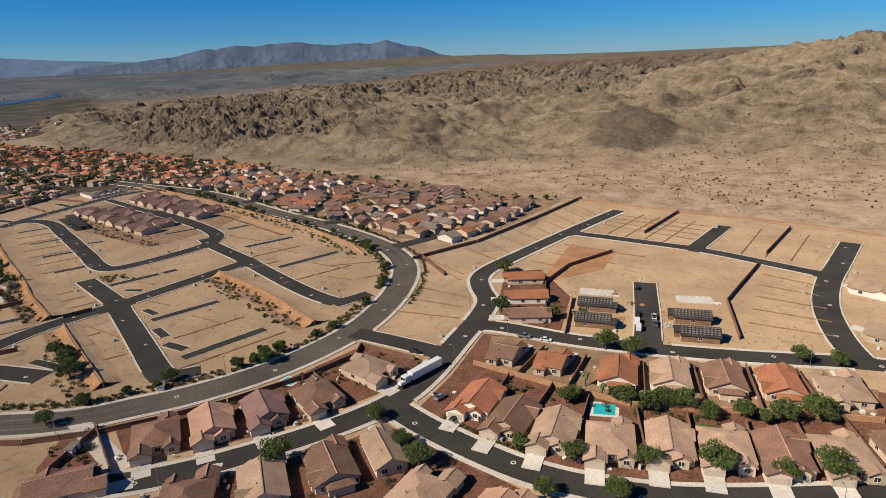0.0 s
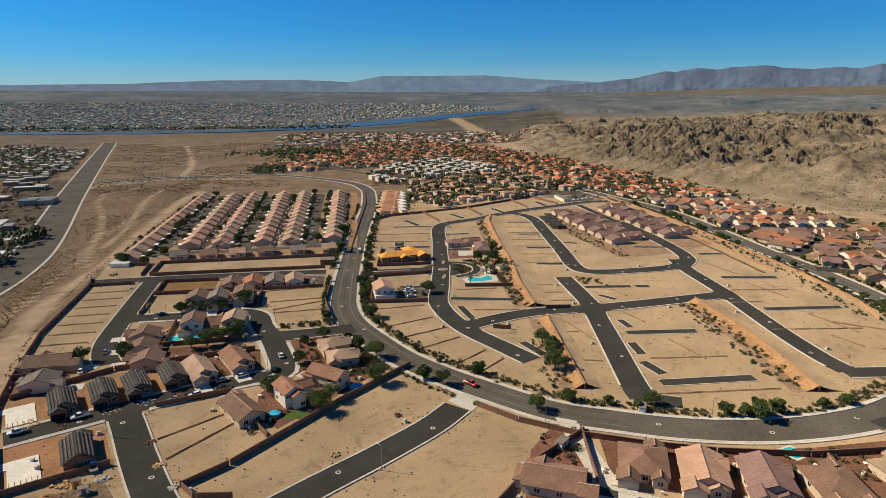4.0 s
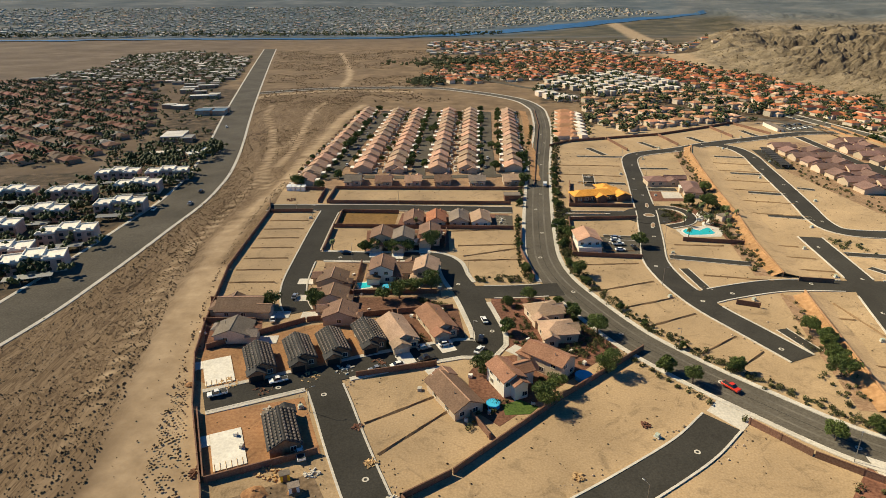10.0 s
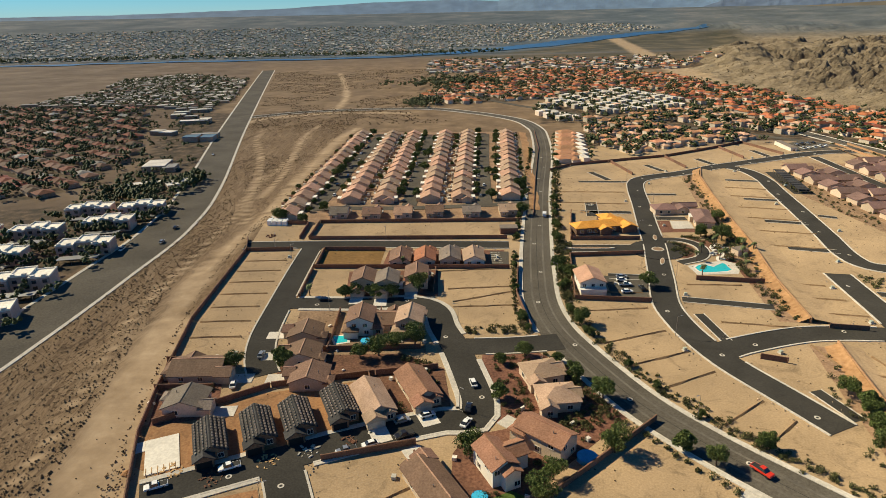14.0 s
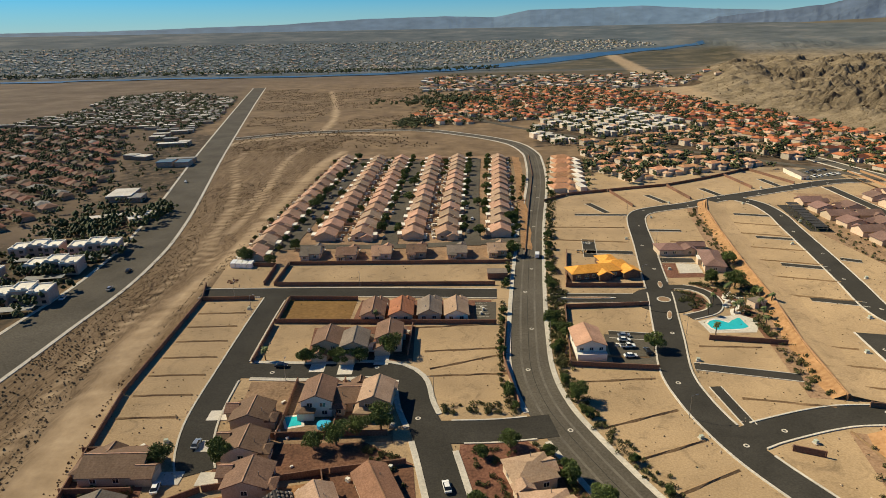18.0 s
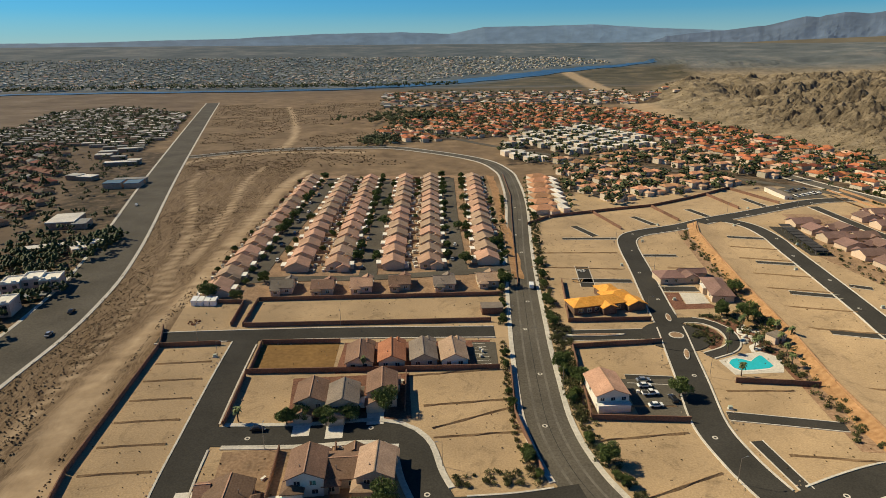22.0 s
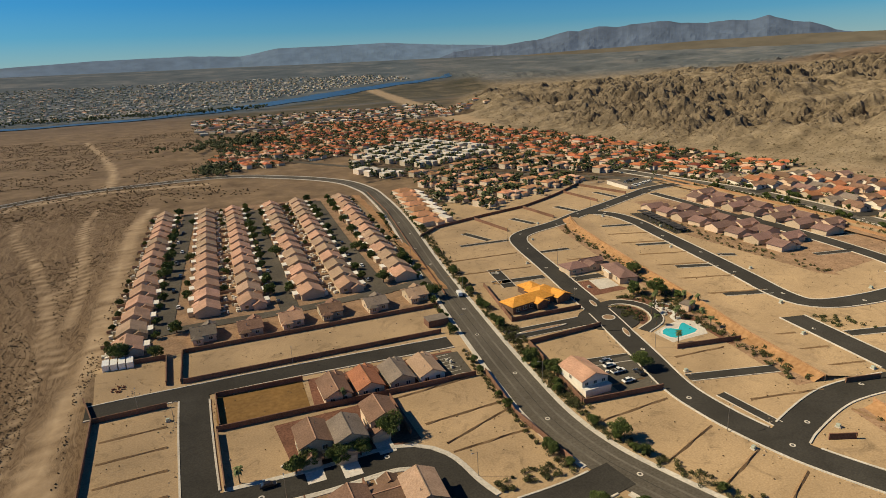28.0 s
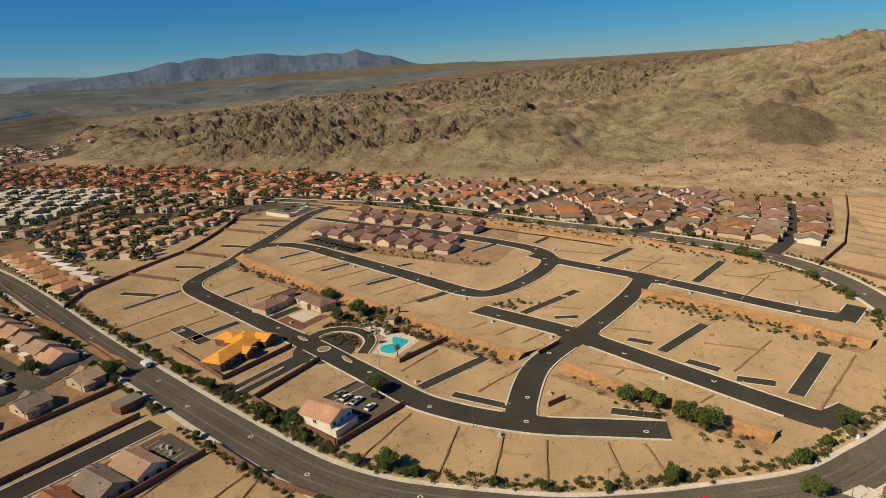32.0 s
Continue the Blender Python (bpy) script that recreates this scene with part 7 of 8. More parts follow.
# ---- farther districts, as joined geometry ----
def town(spec, name, label, wall_mat, roof_mats, seed):
    """Many simple pitched houses: spec rows are (x, y, turn, width, depth, height, rise, roof)."""
    root = empty(name, label=label, category="houses", kind="stuff")
    wv, wf = [], []
    roofs = {k: ([], []) for k in roof_mats}
    for x, y, rz, w, d, h, rise, kind in spec:
        c, s = math.cos(radians(rz)), math.sin(radians(rz))
        z = float(land_z(np.array([x]), np.array([y]))[0])

        def at(a, b, e):
            return (x + a * c - b * s, y + a * s + b * c, z + e)

        n = len(wv)
        wv += [at(a, b, e) for e in (-1.0, h) for a, b in ((-w / 2, -d / 2), (w / 2, -d / 2), (w / 2, d / 2), (-w / 2, d / 2))]
        wf += [(n + i, n + (i + 1) % 4, n + 4 + (i + 1) % 4, n + 4 + i) for i in range(4)] + [(n + 4, n + 5, n + 6, n + 7)]
        rv, rf = roofs[kind]
        n, o = len(rv), 0.5
        if rise < 0.5:
            rv += [at(a, b, e) for e in (h + 0.02, h + 0.5) for a, b in ((-w / 2 - 0.1, -d / 2 - 0.1), (w / 2 + 0.1, -d / 2 - 0.1), (w / 2 + 0.1, d / 2 + 0.1), (-w / 2 - 0.1, d / 2 + 0.1))]
            rf += [(n + i, n + (i + 1) % 4, n + 4 + (i + 1) % 4, n + 4 + i) for i in range(4)] + [(n + 4, n + 5, n + 6, n + 7)]
        else:
            inset = w * 0.35
            rv += [at(-w / 2 - o, -d / 2 - o, h), at(w / 2 + o, -d / 2 - o, h), at(w / 2 + o, d / 2 + o, h), at(-w / 2 - o, d / 2 + o, h), at(0, -d / 2 + inset, h + rise), at(0, d / 2 - inset, h + rise)]
            rf += [(n, n + 1, n + 4), (n + 1, n + 2, n + 5, n + 4), (n + 2, n + 3, n + 5), (n + 3, n, n + 4, n + 5)]
    tagged(solid("walls", wv, wf, wall_mat, root), kind="stuff")
    for k, (rv, rf) in roofs.items():
        if rf:
            tagged(solid("roofs", rv, rf, roof_mats[k], root), kind="stuff")
    return root


def far_roof(name, dark, light):
    return surface(name, dark, light, 1.2, 0.85, 8, 0.15, 0.0, vary=0.3, island=True)


FAR = {"apricot": far_roof("town_apricot_tile", (0.46, 0.22, 0.115), (0.60, 0.32, 0.18)), "umber": far_roof("town_umber_tile", (0.085, 0.042, 0.03), (0.15, 0.08, 0.055)), "rust": far_roof("town_rust_tile", (0.15, 0.036, 0.02), (0.235, 0.066, 0.038)), "red": far_roof("town_terracotta", (0.42, 0.13, 0.052), (0.56, 0.215, 0.10)), "tan": far_roof("town_tan_tile", (0.55, 0.33, 0.21), (0.68, 0.46, 0.32)), "white": far_roof("town_white_roof", (0.62, 0.57, 0.50), (0.78, 0.73, 0.66)), "brown": far_roof("town_brown_tile", (0.19, 0.085, 0.06), (0.28, 0.14, 0.10)), "grey": far_roof("town_grey_roof", (0.20, 0.19, 0.18), (0.36, 0.34, 0.32)), "blue": far_roof("town_blue_roof", (0.07, 0.15, 0.24), (0.10, 0.20, 0.30))}
FARWALL = surface("town_wall", (0.60, 0.50, 0.38), (0.74, 0.64, 0.52), 1.0, 0.9, 12, 0.15, 0.0, vary=0.25, island=True)
FARTREE = surface("town_tree_leaf", (0.03, 0.042, 0.013), (0.07, 0.088, 0.03), 1.5, 0.8, 20, 0.25, 0.0, vary=0.4, island=True)


def fill(poly, gx_, gy_, rz, jitter, rnd):
    """Grid spots inside a polygon, in rows turned by rz."""
    c, s = math.cos(radians(rz)), math.sin(radians(rz))
    P = np.array(poly, float)
    mid, reach = P.mean(0), np.hypot(*(P.max(0) - P.min(0))) / 2 + 30
    out = []
    for i in range(int(-reach / gx_), int(reach / gx_) + 1):
        for j in range(int(-reach / gy_), int(reach / gy_) + 1):
            a, b = i * gx_ + rnd.uniform(-jitter, jitter), j * gy_ + rnd.uniform(-jitter, jitter)
            p = (mid[0] + a * c - b * s, mid[1] + a * s + b * c)
            if inside(p, poly):
                out.append((p[0], p[1], i, j))
    return out


ALLLINES = np.concatenate([LINES[k] for k in LINES])


def clear(p, gap):
    return ((ALLLINES - p) ** 2).sum(1).min() > gap * gap


rnd = random.Random(21)
far_trees = []
spec = []
for _ in range(110):
    far_trees.append((rnd.uniform(-262, -206), rnd.uniform(492, 560), rnd.uniform(2, 4.5)))
for x, y, i, j in fill(TOWN_A, 16, 15.5, 24, 3.0, rnd):
    if not clear((x, y), 12) or (i % 4 == 0 and rnd.random() < 0.35) or rnd.random() < 0.07:
        far_trees.append((x, y, rnd.uniform(2.5, 4.5)))
        continue
    spec.append((x, y, 24 + rnd.choice((0, 0, 90)) + rnd.uniform(-14, 14), rnd.uniform(7, 10), rnd.uniform(8, 12.5), rnd.choice((2.9, 3.1, 4.6)), 1.9, rnd.choice(("red", "red", "red", "red", "tan", "rust"))))
    for _ in range(rnd.choice((1, 2, 2, 3))):
        far_trees.append((x + rnd.choice((-9, 9)) + rnd.uniform(-2, 2), y + rnd.uniform(-9, 9), rnd.uniform(1.8, 4.2)))
town(spec, "orange_roofed_town", "closely built beige houses with terracotta roofs", FARWALL, FAR, 1)
spec = []
for x, y, i, j in fill(WHITE_FLATS, 32, 23, 20, 3, rnd):
    if clear((x, y), 11):
        for k in range(3):
            spec.append((x + (k - 1) * 7.8 + rnd.uniform(-0.5, 0.5), y + (k % 2) * 3.4 - 1, 16, 6.6, rnd.uniform(8, 11), 4.8 + 0.7 * (k % 2), 0.2, rnd.choice(("white", "white", "tan")) if k == 1 else "white"))
        for _ in range(6):
            far_trees.append((x + rnd.uniform(-15, 15), y + rnd.choice((-12, 11)) + rnd.uniform(-2, 2), rnd.uniform(2.4, 4.4)))
town(spec, "white_roofed_flats", "pale stepped flats with flat white roofs", FARWALL, FAR, 2)
spec = []
for x, y, i, j in fill(TAN_FLATS, 28, 23, 22, 2.5, rnd):
    if clear((x, y), 13):
        spec += [(x - 5.5, y, 112, 8, 10, 5.2, 1.5, "apricot"), (x + 3.5, y + 3, 22, 8, 10, 4.6, 1.4, rnd.choice(("apricot", "tan"))), (x + 9.5, y + 0.5, 112, 6, 7, 3.0, 1.2, "apricot"), (x - 1, y - 5, 22, 6, 6, 3.0, 1.1, "tan")]
        for _ in range(5):
            far_trees.append((x + rnd.uniform(-15, 15), y + rnd.choice((-12, 12)) + rnd.uniform(-2, 2), rnd.uniform(2.6, 5.2)))
for k in range(7):
    spec += [(58 + 3.4 * k, 588 + 18 * k, 100, 13, 15, 3.4, 2.2, "apricot"), (64 + 3.4 * k, 582 + 18 * k, 10, 6, 8, 3.0, 1.3, "apricot"), (73 + 2.6 * k, 592 + 16 * k, 10, 5, 14, 2.6, 0.2, "white")]
    far_trees += [(80 + 2.6 * k, 592 + 15 * k, 2.6), (48 + 3.2 * k, 586 + 18 * k, 1.8)]
town(spec, "tan_roofed_flats", "beige two-storey flats with tan tile roofs", FARWALL, FAR, 3)
FLATWALL = surface("flats_render", (0.50, 0.34, 0.27), (0.62, 0.45, 0.37), 0.8, 0.9, 9, 0.12, 0.1, vary=0.12)


def flats_block(x, y, rz):
    """Two-storey flats: stepped wings under white roofs with parapets, dark windows and a carport."""
    if "flats" in PROTO:
        return copy_thing(PROTO["flats"], pose(x, y, 0, 0, 0, rz))
    root = empty("apartment_block", x, y, rz, label="pinkish two-storey flats with white parapet roofs", category="apartment block", group="flats beside the highway")
    for k in range(3):
        cx, cy, h = (k - 1) * 8.2, (k % 2) * 2.4 - 1.2, 6.0 + 0.5 * (k % 2)
        wing = boxed("wing", (cx - 4.1, cx + 4.1, cy - 5.5, cy + 5.5, -0.5, h), FLATWALL, root)
        boxed("roof", (cx - 3.8, cx + 3.8, cy - 5.2, cy + 5.2, h, h + 0.12), ROOFS["white"], wing)
        bm = bmesh.new()
        for d in ((cx - 4.2, cx + 4.2, cy - 5.6, cy - 5.2), (cx - 4.2, cx + 4.2, cy + 5.2, cy + 5.6), (cx - 4.2, cx - 3.8, cy - 5.2, cy + 5.2), (cx + 3.8, cx + 4.2, cy - 5.2, cy + 5.2)):
            add_box(bm, *d, h, h + 0.7)
        for e in (-2.2, 2.2):
            add_box(bm, cx + e - 0.9, cx + e + 0.9, cy - 5.7, cy - 4.6, h + 0.7, h + 1.5)
        part("parapet", bm, ROOFS["white"], wing)
        for e in (-2.1, 2.1):
            for z in (0.9, 3.7):
                boxed("window", (cx + e - 0.9, cx + e + 0.9, cy - 5.56, cy - 5.4, z, z + 1.5), GLASS, root)
    bm = bmesh.new()
    add_box(bm, -9, 9, -17, -11.5, 2.4, 2.6)
    for e in (-8, -2.6, 2.6, 8):
        for yy in (-16.6, -12):
            add_box(bm, e - 0.1, e + 0.1, yy - 0.1, yy + 0.1, -0.3, 2.4)
    part("carport", bm, METAL, root, "grey metal carport")
    PROTO["flats"] = root
    return root


# West of the highway: flats with white roofs, a pair of white halls, terracotta rows, a mobile-home park.
spec = []
for x, y, rz in ((-320, 428, 8), (-287, 430, 8), (-254, 431, 8), (-222, 444, 8), (-251, 395, 8), (-215, 407, 10), (-284, 380, 8), (-261, 372, 12), (-220, 364, 14), (-236, 340, 18), (-216, 330, 20), (-290, 345, 12), (-262, 322, 12), (-240, 300, 14), (-318, 392, 8), (-216, 472, 12), (-246, 470, 10)):
    flats_block(x, y, rz)
    for _ in range(13):
        far_trees.append((x + rnd.uniform(-19, 19), y + rnd.choice((-9, -8, 10, -20)) + rnd.uniform(-1.5, 1.5), rnd.uniform(2.4, 4.4)))
spec += [(-259, 593, 8, 17, 24, 4, 0.2, "white"), (-246, 586, 8, 9, 14, 3.2, 0.2, "grey"), (-240, 530, 20, 26, 7, 4, 0.2, "white"), (-222, 530, 34, 9, 16, 4, 0.2, "white"), (-219, 538, 60, 9, 12, 4, 0.2, "white"), (-275, 708, 5, 14, 13, 4.6, 0.2, "blue"), (-260, 710, 5, 12, 15, 4, 0.2, "blue"), (-268, 724, 5, 26, 8, 4, 0.2, "grey"), (-324, 748, -14, 12, 11, 4, 0.2, "white"), (-312, 744, -14, 14, 11, 3.4, 0.2, "white"),
         (-312, 815, 10, 30, 9, 3.6, 0.2, "white"), (-302, 822, 10, 12, 12, 4.2, 0.2, "white"), (-348, 862, 10, 16, 12, 4, 0.2, "white"), (-352, 884, 10, 18, 10, 4, 0.2, "white"), (-328, 850, 10, 14, 9, 3.6, 0.2, "grey"), (-340, 905, 10, 20, 9, 3.6, 0.2, "white")]
for _ in range(130):
    y = rnd.uniform(505, 900)
    x = np.interp(y, (500, 640, 760, 900), (-238, -262, -300, -350)) + rnd.uniform(-38, 26)
    if clear((x, y), 17) and all(abs(x - q[0]) > q[3] * 0.62 or abs(y - q[1]) > q[4] * 0.62 for q in spec):
        far_trees.append((x, y, rnd.uniform(1.4, 3.2)))
for x, y, i, j in fill(WEST_ROWS, 21, 12.2, 52, 1.5, rnd):
    if not clear((x, y), 22):
        continue
    if rnd.random() < 0.12:
        far_trees.append((x, y, rnd.uniform(2.5, 4.5)))
        continue
    spec.append((x, y, 52 + rnd.uniform(-9, 9), rnd.uniform(9, 11.5), rnd.uniform(10, 12.5), 3, 1.9, rnd.choice(("rust", "rust", "rust", "rust", "umber", "umber", "brown", "grey"))))
    for _ in range(2):
        far_trees.append((x + rnd.uniform(-13, 13), y + rnd.choice((-9, 9)) + rnd.uniform(-3, 3), rnd.uniform(1.6, 4.4)))
for x, y, i, j in fill(HOME_PARK, 16, 20, 12, 2, rnd):
    if clear((x, y), 20):
        spec.append((x, y, 102, 6, rnd.uniform(10, 16), 3, 0.9, rnd.choice(("white", "white", "grey", "grey", "umber"))))
        far_trees += [(x + rnd.uniform(-9, 9), y + rnd.uniform(7, 12), rnd.uniform(2, 3.8)), (x + rnd.uniform(-9, 9), y + rnd.uniform(6, 12), rnd.uniform(1.5, 3.2))]
        if rnd.random() < 0.6:
            far_trees.append((x + rnd.uniform(-9, 9), y + rnd.uniform(-10, 10), rnd.uniform(2, 4)))
town(spec, "western_district", "flats, halls and terracotta-roofed rows beside the highway", surface("western_wall", (0.32, 0.22, 0.15), (0.48, 0.37, 0.27), 1.0, 0.9, 12, 0.15, 0.0, vary=0.3, island=True), FAR, 4)
# Scattered houses down to the river, and the grid town on its other bank.
spec = []
for _ in range(420):
    x, y = rnd.uniform(-60, 520), rnd.uniform(1380, 1760)
    spec.append((x, y, rnd.uniform(0, 90), 9, 14, 3, 1.5, rnd.choice(("white", "brown", "red", "grey", "tan"))))
    far_trees.append((x + rnd.uniform(-12, 12), y + rnd.uniform(-12, 12), rnd.uniform(2, 4.5)))
for _ in range(900):
    p = (rnd.uniform(-680, -250), rnd.uniform(470, 1470))
    if inside(p, WEST_ROWS) or inside(p, HOME_PARK):
        far_trees.append((*p, rnd.uniform(1.6, 3.6)))
for _ in range(420):
    p = np.array((rnd.uniform(303, 446), rnd.uniform(238, 604)))
    if road_gap(p) > 2.5 and all((p[0] - a) ** 2 + (p[1] - b) ** 2 > 64 for a, b, r in PLACED):
        far_trees.append((float(p[0]), float(p[1]), rnd.uniform(0.9, 2.2)))
for _ in range(160):
    far_trees.append((rnd.gauss(-10, 42), rnd.gauss(1190, 46), rnd.uniform(3, 6)))
for _ in range(60):
    far_trees.append((rnd.gauss(-60, 16), rnd.gauss(930, 16), rnd.uniform(2.5, 5)))
CITY = [(-2400, 2080), (-1290, 2010), (-735, 2035), (-329, 2067), (130, 2440), (466, 2754), (737, 2925), (954, 3010), (834, 3284), (311, 3437), (-537, 3444), (-1200, 3300), (-1914, 2960), (-2700, 2800)]
for x, y, i, j in fill(CITY, 23, 28, 8, 13, rnd):
    if rnd.random() < 0.62:
        spec.append((x, y, 8 + rnd.choice((0, 90)), rnd.uniform(7, 12), rnd.uniform(8, 17), rnd.choice((3, 3.4, 4)), 1.2, rnd.choice(("white", "white", "grey", "grey", "grey", "tan"))))
    if rnd.random() < 0.8:
        far_trees.append((x + rnd.uniform(-12, 12), y + rnd.uniform(-14, 14), rnd.uniform(3, 5.5)))
town(spec, "riverside_town", "pale low houses spread across the far river bank", FARWALL, FAR, 5)
for _ in range(700):
    x = rnd.uniform(-2200, 150)
    far_trees.append((x, 2025 + 18 * math.sin(x / 150) + rnd.uniform(-22, 26), rnd.uniform(5, 9)))


def canopy(spots, name, label, mat, per=5, squash=0.8):
    """Irregular many-faceted clumps, several to a tree."""
    base = np.array([(1, 0, 0), (-1, 0, 0), (0, 1, 0), (0, -1, 0), (0, 0, 1), (0, 0, -1)], float)
    tri = np.array([(0, 2, 4), (2, 1, 4), (1, 3, 4), (3, 0, 4), (2, 0, 5), (1, 2, 5), (3, 1, 5), (0, 3, 5)])
    gen = np.random.default_rng(7)
    V, F = [], []
    zs = land_z(np.array([s[0] for s in spots]), np.array([s[1] for s in spots]))
    for (x, y, r), z in zip(spots, zs):
        for _ in range(per):
            off = gen.normal(0, 0.45 * r, 3) if per > 1 else np.zeros(3)
            v = base * gen.uniform(0.6, 1.2, (6, 1)) * r * (0.42 if per > 1 else 1) * (1, 1, squash)
            F.append(tri + 6 * len(V))
            V.append(v + (x + off[0], y + off[1], z + r * (1.25 if per > 1 else 0.45) + off[2] * 0.6))
    me = bpy.data.meshes.new(name)
    me.from_pydata(np.concatenate(V).tolist(), [], np.concatenate(F).tolist())
    me.materials.append(mat)
    return tagged(new(name, me), label, "trees" if per > 1 else "scrub", kind="stuff")


canopy([s for s in far_trees if s[1] < 1900], "town_trees", "dark green trees between the town's houses", FARTREE, 9)
canopy([s for s in far_trees if s[1] >= 1900], "riverbank_trees", "dark trees along the far river bank", FARTREE, 3)

# ---- river ----
NORTH_BANK = spline([(-2600, 1990), (-1229, 1905), (-1017, 1930), (-706, 1945), (-313, 1950), (-60, 2080), (121, 2300), (448, 2640), (712, 2820), (973, 2915), (1120, 2990)], 30)
SOUTH_BANK = spline([(-2600, 1940), (-1190, 1860), (-990, 1885), (-690, 1895), (-300, 1890), (-40, 1990), (106, 2110), (394, 2400), (663, 2665), (934, 2825), (1110, 2930)], 30)
RIVER_LINE = np.stack([NORTH_BANK[np.linspace(0, len(NORTH_BANK) - 1, 160).astype(int)], SOUTH_BANK[np.linspace(0, len(SOUTH_BANK) - 1, 160).astype(int)]], 1)
verts = []
for k, banks in enumerate(RIVER_LINE):
    for q in banks + (0, 10 * math.sin(k * 0.7)):
        verts.append((*q, float(land_z(np.array([q[0]]), np.array([q[1]]))[0]) + 1.5))
faces = [(2 * k, 2 * k + 1, 2 * k + 3, 2 * k + 2) for k in range(len(RIVER_LINE) - 1)]
tagged(new("water", mesh_of("water", verts, faces, RIVER)), "broad blue river across the valley floor", "river", kind="structure")

# ---- dirt tracks in the wash and desert ----
TRACK = surface("dirt_track", (0.31, 0.215, 0.125), (0.43, 0.305, 0.185), 1.5, 0.95, 14, 0.15, 0.2)
BRANCHES = (([(-150, 436), (-164, 487), (-176, 532), (-194, 591), (-206, 639), (-226, 725)], 5.0), ([(-150, 452), (-165, 515), (-174, 568), (-191, 638), (-214, 709), (-222, 767)], 6.5), ([(-252, 800), (-216, 818), (-164, 846), (-110, 868), (-70, 880)], 8.0), ([(-149, 470), (-155, 508), (-155, 566), (-162, 635), (-171, 707), (-168, 790)], 5.0))
lift = 0.0
for pts, w in (([(446, -60), (446, 60), (452, 150), (460, 250), (470, 380), (468, 520)], 3.2), ([(500, 260), (520, 120), (505, 20), (520, -80)], 3.0)):
    lift += 0.012
    line = spline(pts, 6)
    s = sides(line)
    verts = []
    for k, p in enumerate(line):
        for e in (-1, -0.35, 0.35, 1):
            q = p + s[k] * e * w / 2 * (1 + 0.18 * math.sin(k * 0.9 + e))
            verts.append((*q, float(land_z(np.array([q[0]]), np.array([q[1]]))[0]) + 0.03 + lift + (0.02 if abs(e) > 0.5 else 0.05)))
    faces = [(4 * k + i, 4 * k + i + 1, 4 * k + i + 5, 4 * k + i + 4) for k in range(len(line) - 1) for i in range(3)]
    tagged(new("dirt_track", mesh_of("dirt_track", verts, faces, TRACK)), "pale bare dirt track through the desert", "track", kind="structure")
for off in (13.1, -13.1):
    l = LINES["highway"]
    verts, faces = ribbon(l, off - 0.9, off + 0.9, -0.2, 0.24)
    tagged(solid("kerb", verts, faces, CONCRETE), "pale concrete kerb along the highway", "kerb", kind="structure")

# ---- scrub ----
gen = np.random.default_rng(3)


def scatter(n, x0, x1, y0, y1, keep, r0, r1):
    xs, ys, rs = gen.uniform(x0, x1, n), gen.uniform(y0, y1, n), gen.uniform(r0, r1, n)
    ok = keep(xs, ys)
    return list(zip(xs[ok].tolist(), ys[ok].tolist(), rs[ok].tolist()))


def foot_at(b):
    return np.interp(b, FOOT_Y, FOOT_X)


def in_wash(a, b):
    edge = np.interp(b, (120, 200, 258, 328, 420, 446, 470, 740), (-88, -104, -126, -137, -142, -136, -132, -124))
    road = np.interp(b, (120, 200, 275, 318, 375, 440, 532, 763, 900), (-232, -208, -188, -182, -178, -176, -189, -240, -268))
    return (a < edge) & (a > road)


def off_track(a, b):
    clear = abs(a - np.interp(b, (150, 200, 250, 320, 380, 440, 520, 640, 760, 850), (-118, -122, -132, -144, -150, -150, -146, -136, -128, -118))) > 6.5
    for pts, w in BRANCHES:
        line = np.array(pts, float)
        clear &= (abs(a - np.interp(b, line[:, 1], line[:, 0])) > w * 0.5) | (b < line[0, 1]) | (b > line[-1, 1])
    return clear


scrub = scatter(40000, -270, -100, 110, 900, lambda a, b: in_wash(a, b) & off_track(a, b) & (fbm(a, b, 60, 4, 6.0) + gen.uniform(-0.25, 0.25, len(a)) > np.interp(b, (420, 620), (0.46, 0.56))), 0.22, 0.55)
scrub += scatter(5000, -270, -100, 110, 900, lambda a, b: in_wash(a, b) & off_track(a, b) & (fbm(a, b, 70, 3, 9.0) > 0.52), 0.3, 0.52)
scrub += scatter(26000, -230, -90, 100, 460, lambda a, b: in_wash(a, b) & off_track(a, b) & (fbm(a, b, 34, 4, 15.0) > 0.42), 0.14, 0.32)
scrub += scatter(8000, -390, 10, 780, 1500, lambda a, b: (a > np.interp(b, (763, 1195, 1560), (-236, -325, -400))) & (a < np.interp(b, (780, 900, 1300), (0, -70, -60))) & (fbm(a, b, 90, 3, 4.0) > 0.42), 0.5, 1.3)
scrub += scatter(80000, 420, 1050, -250, 900, lambda a, b: (a > foot_at(b) + 4) & (fbm(a, b, 50, 3, 2.0) > 0.36), 0.2, 0.5)
scrub += scatter(14000, 420, 1600, -300, 1900, lambda a, b: a > foot_at(b) + 30, 0.6, 1.5)
canopy(scrub, "desert_scrub", "scattered low olive-brown desert bushes", SCRUB, 1, 0.7)

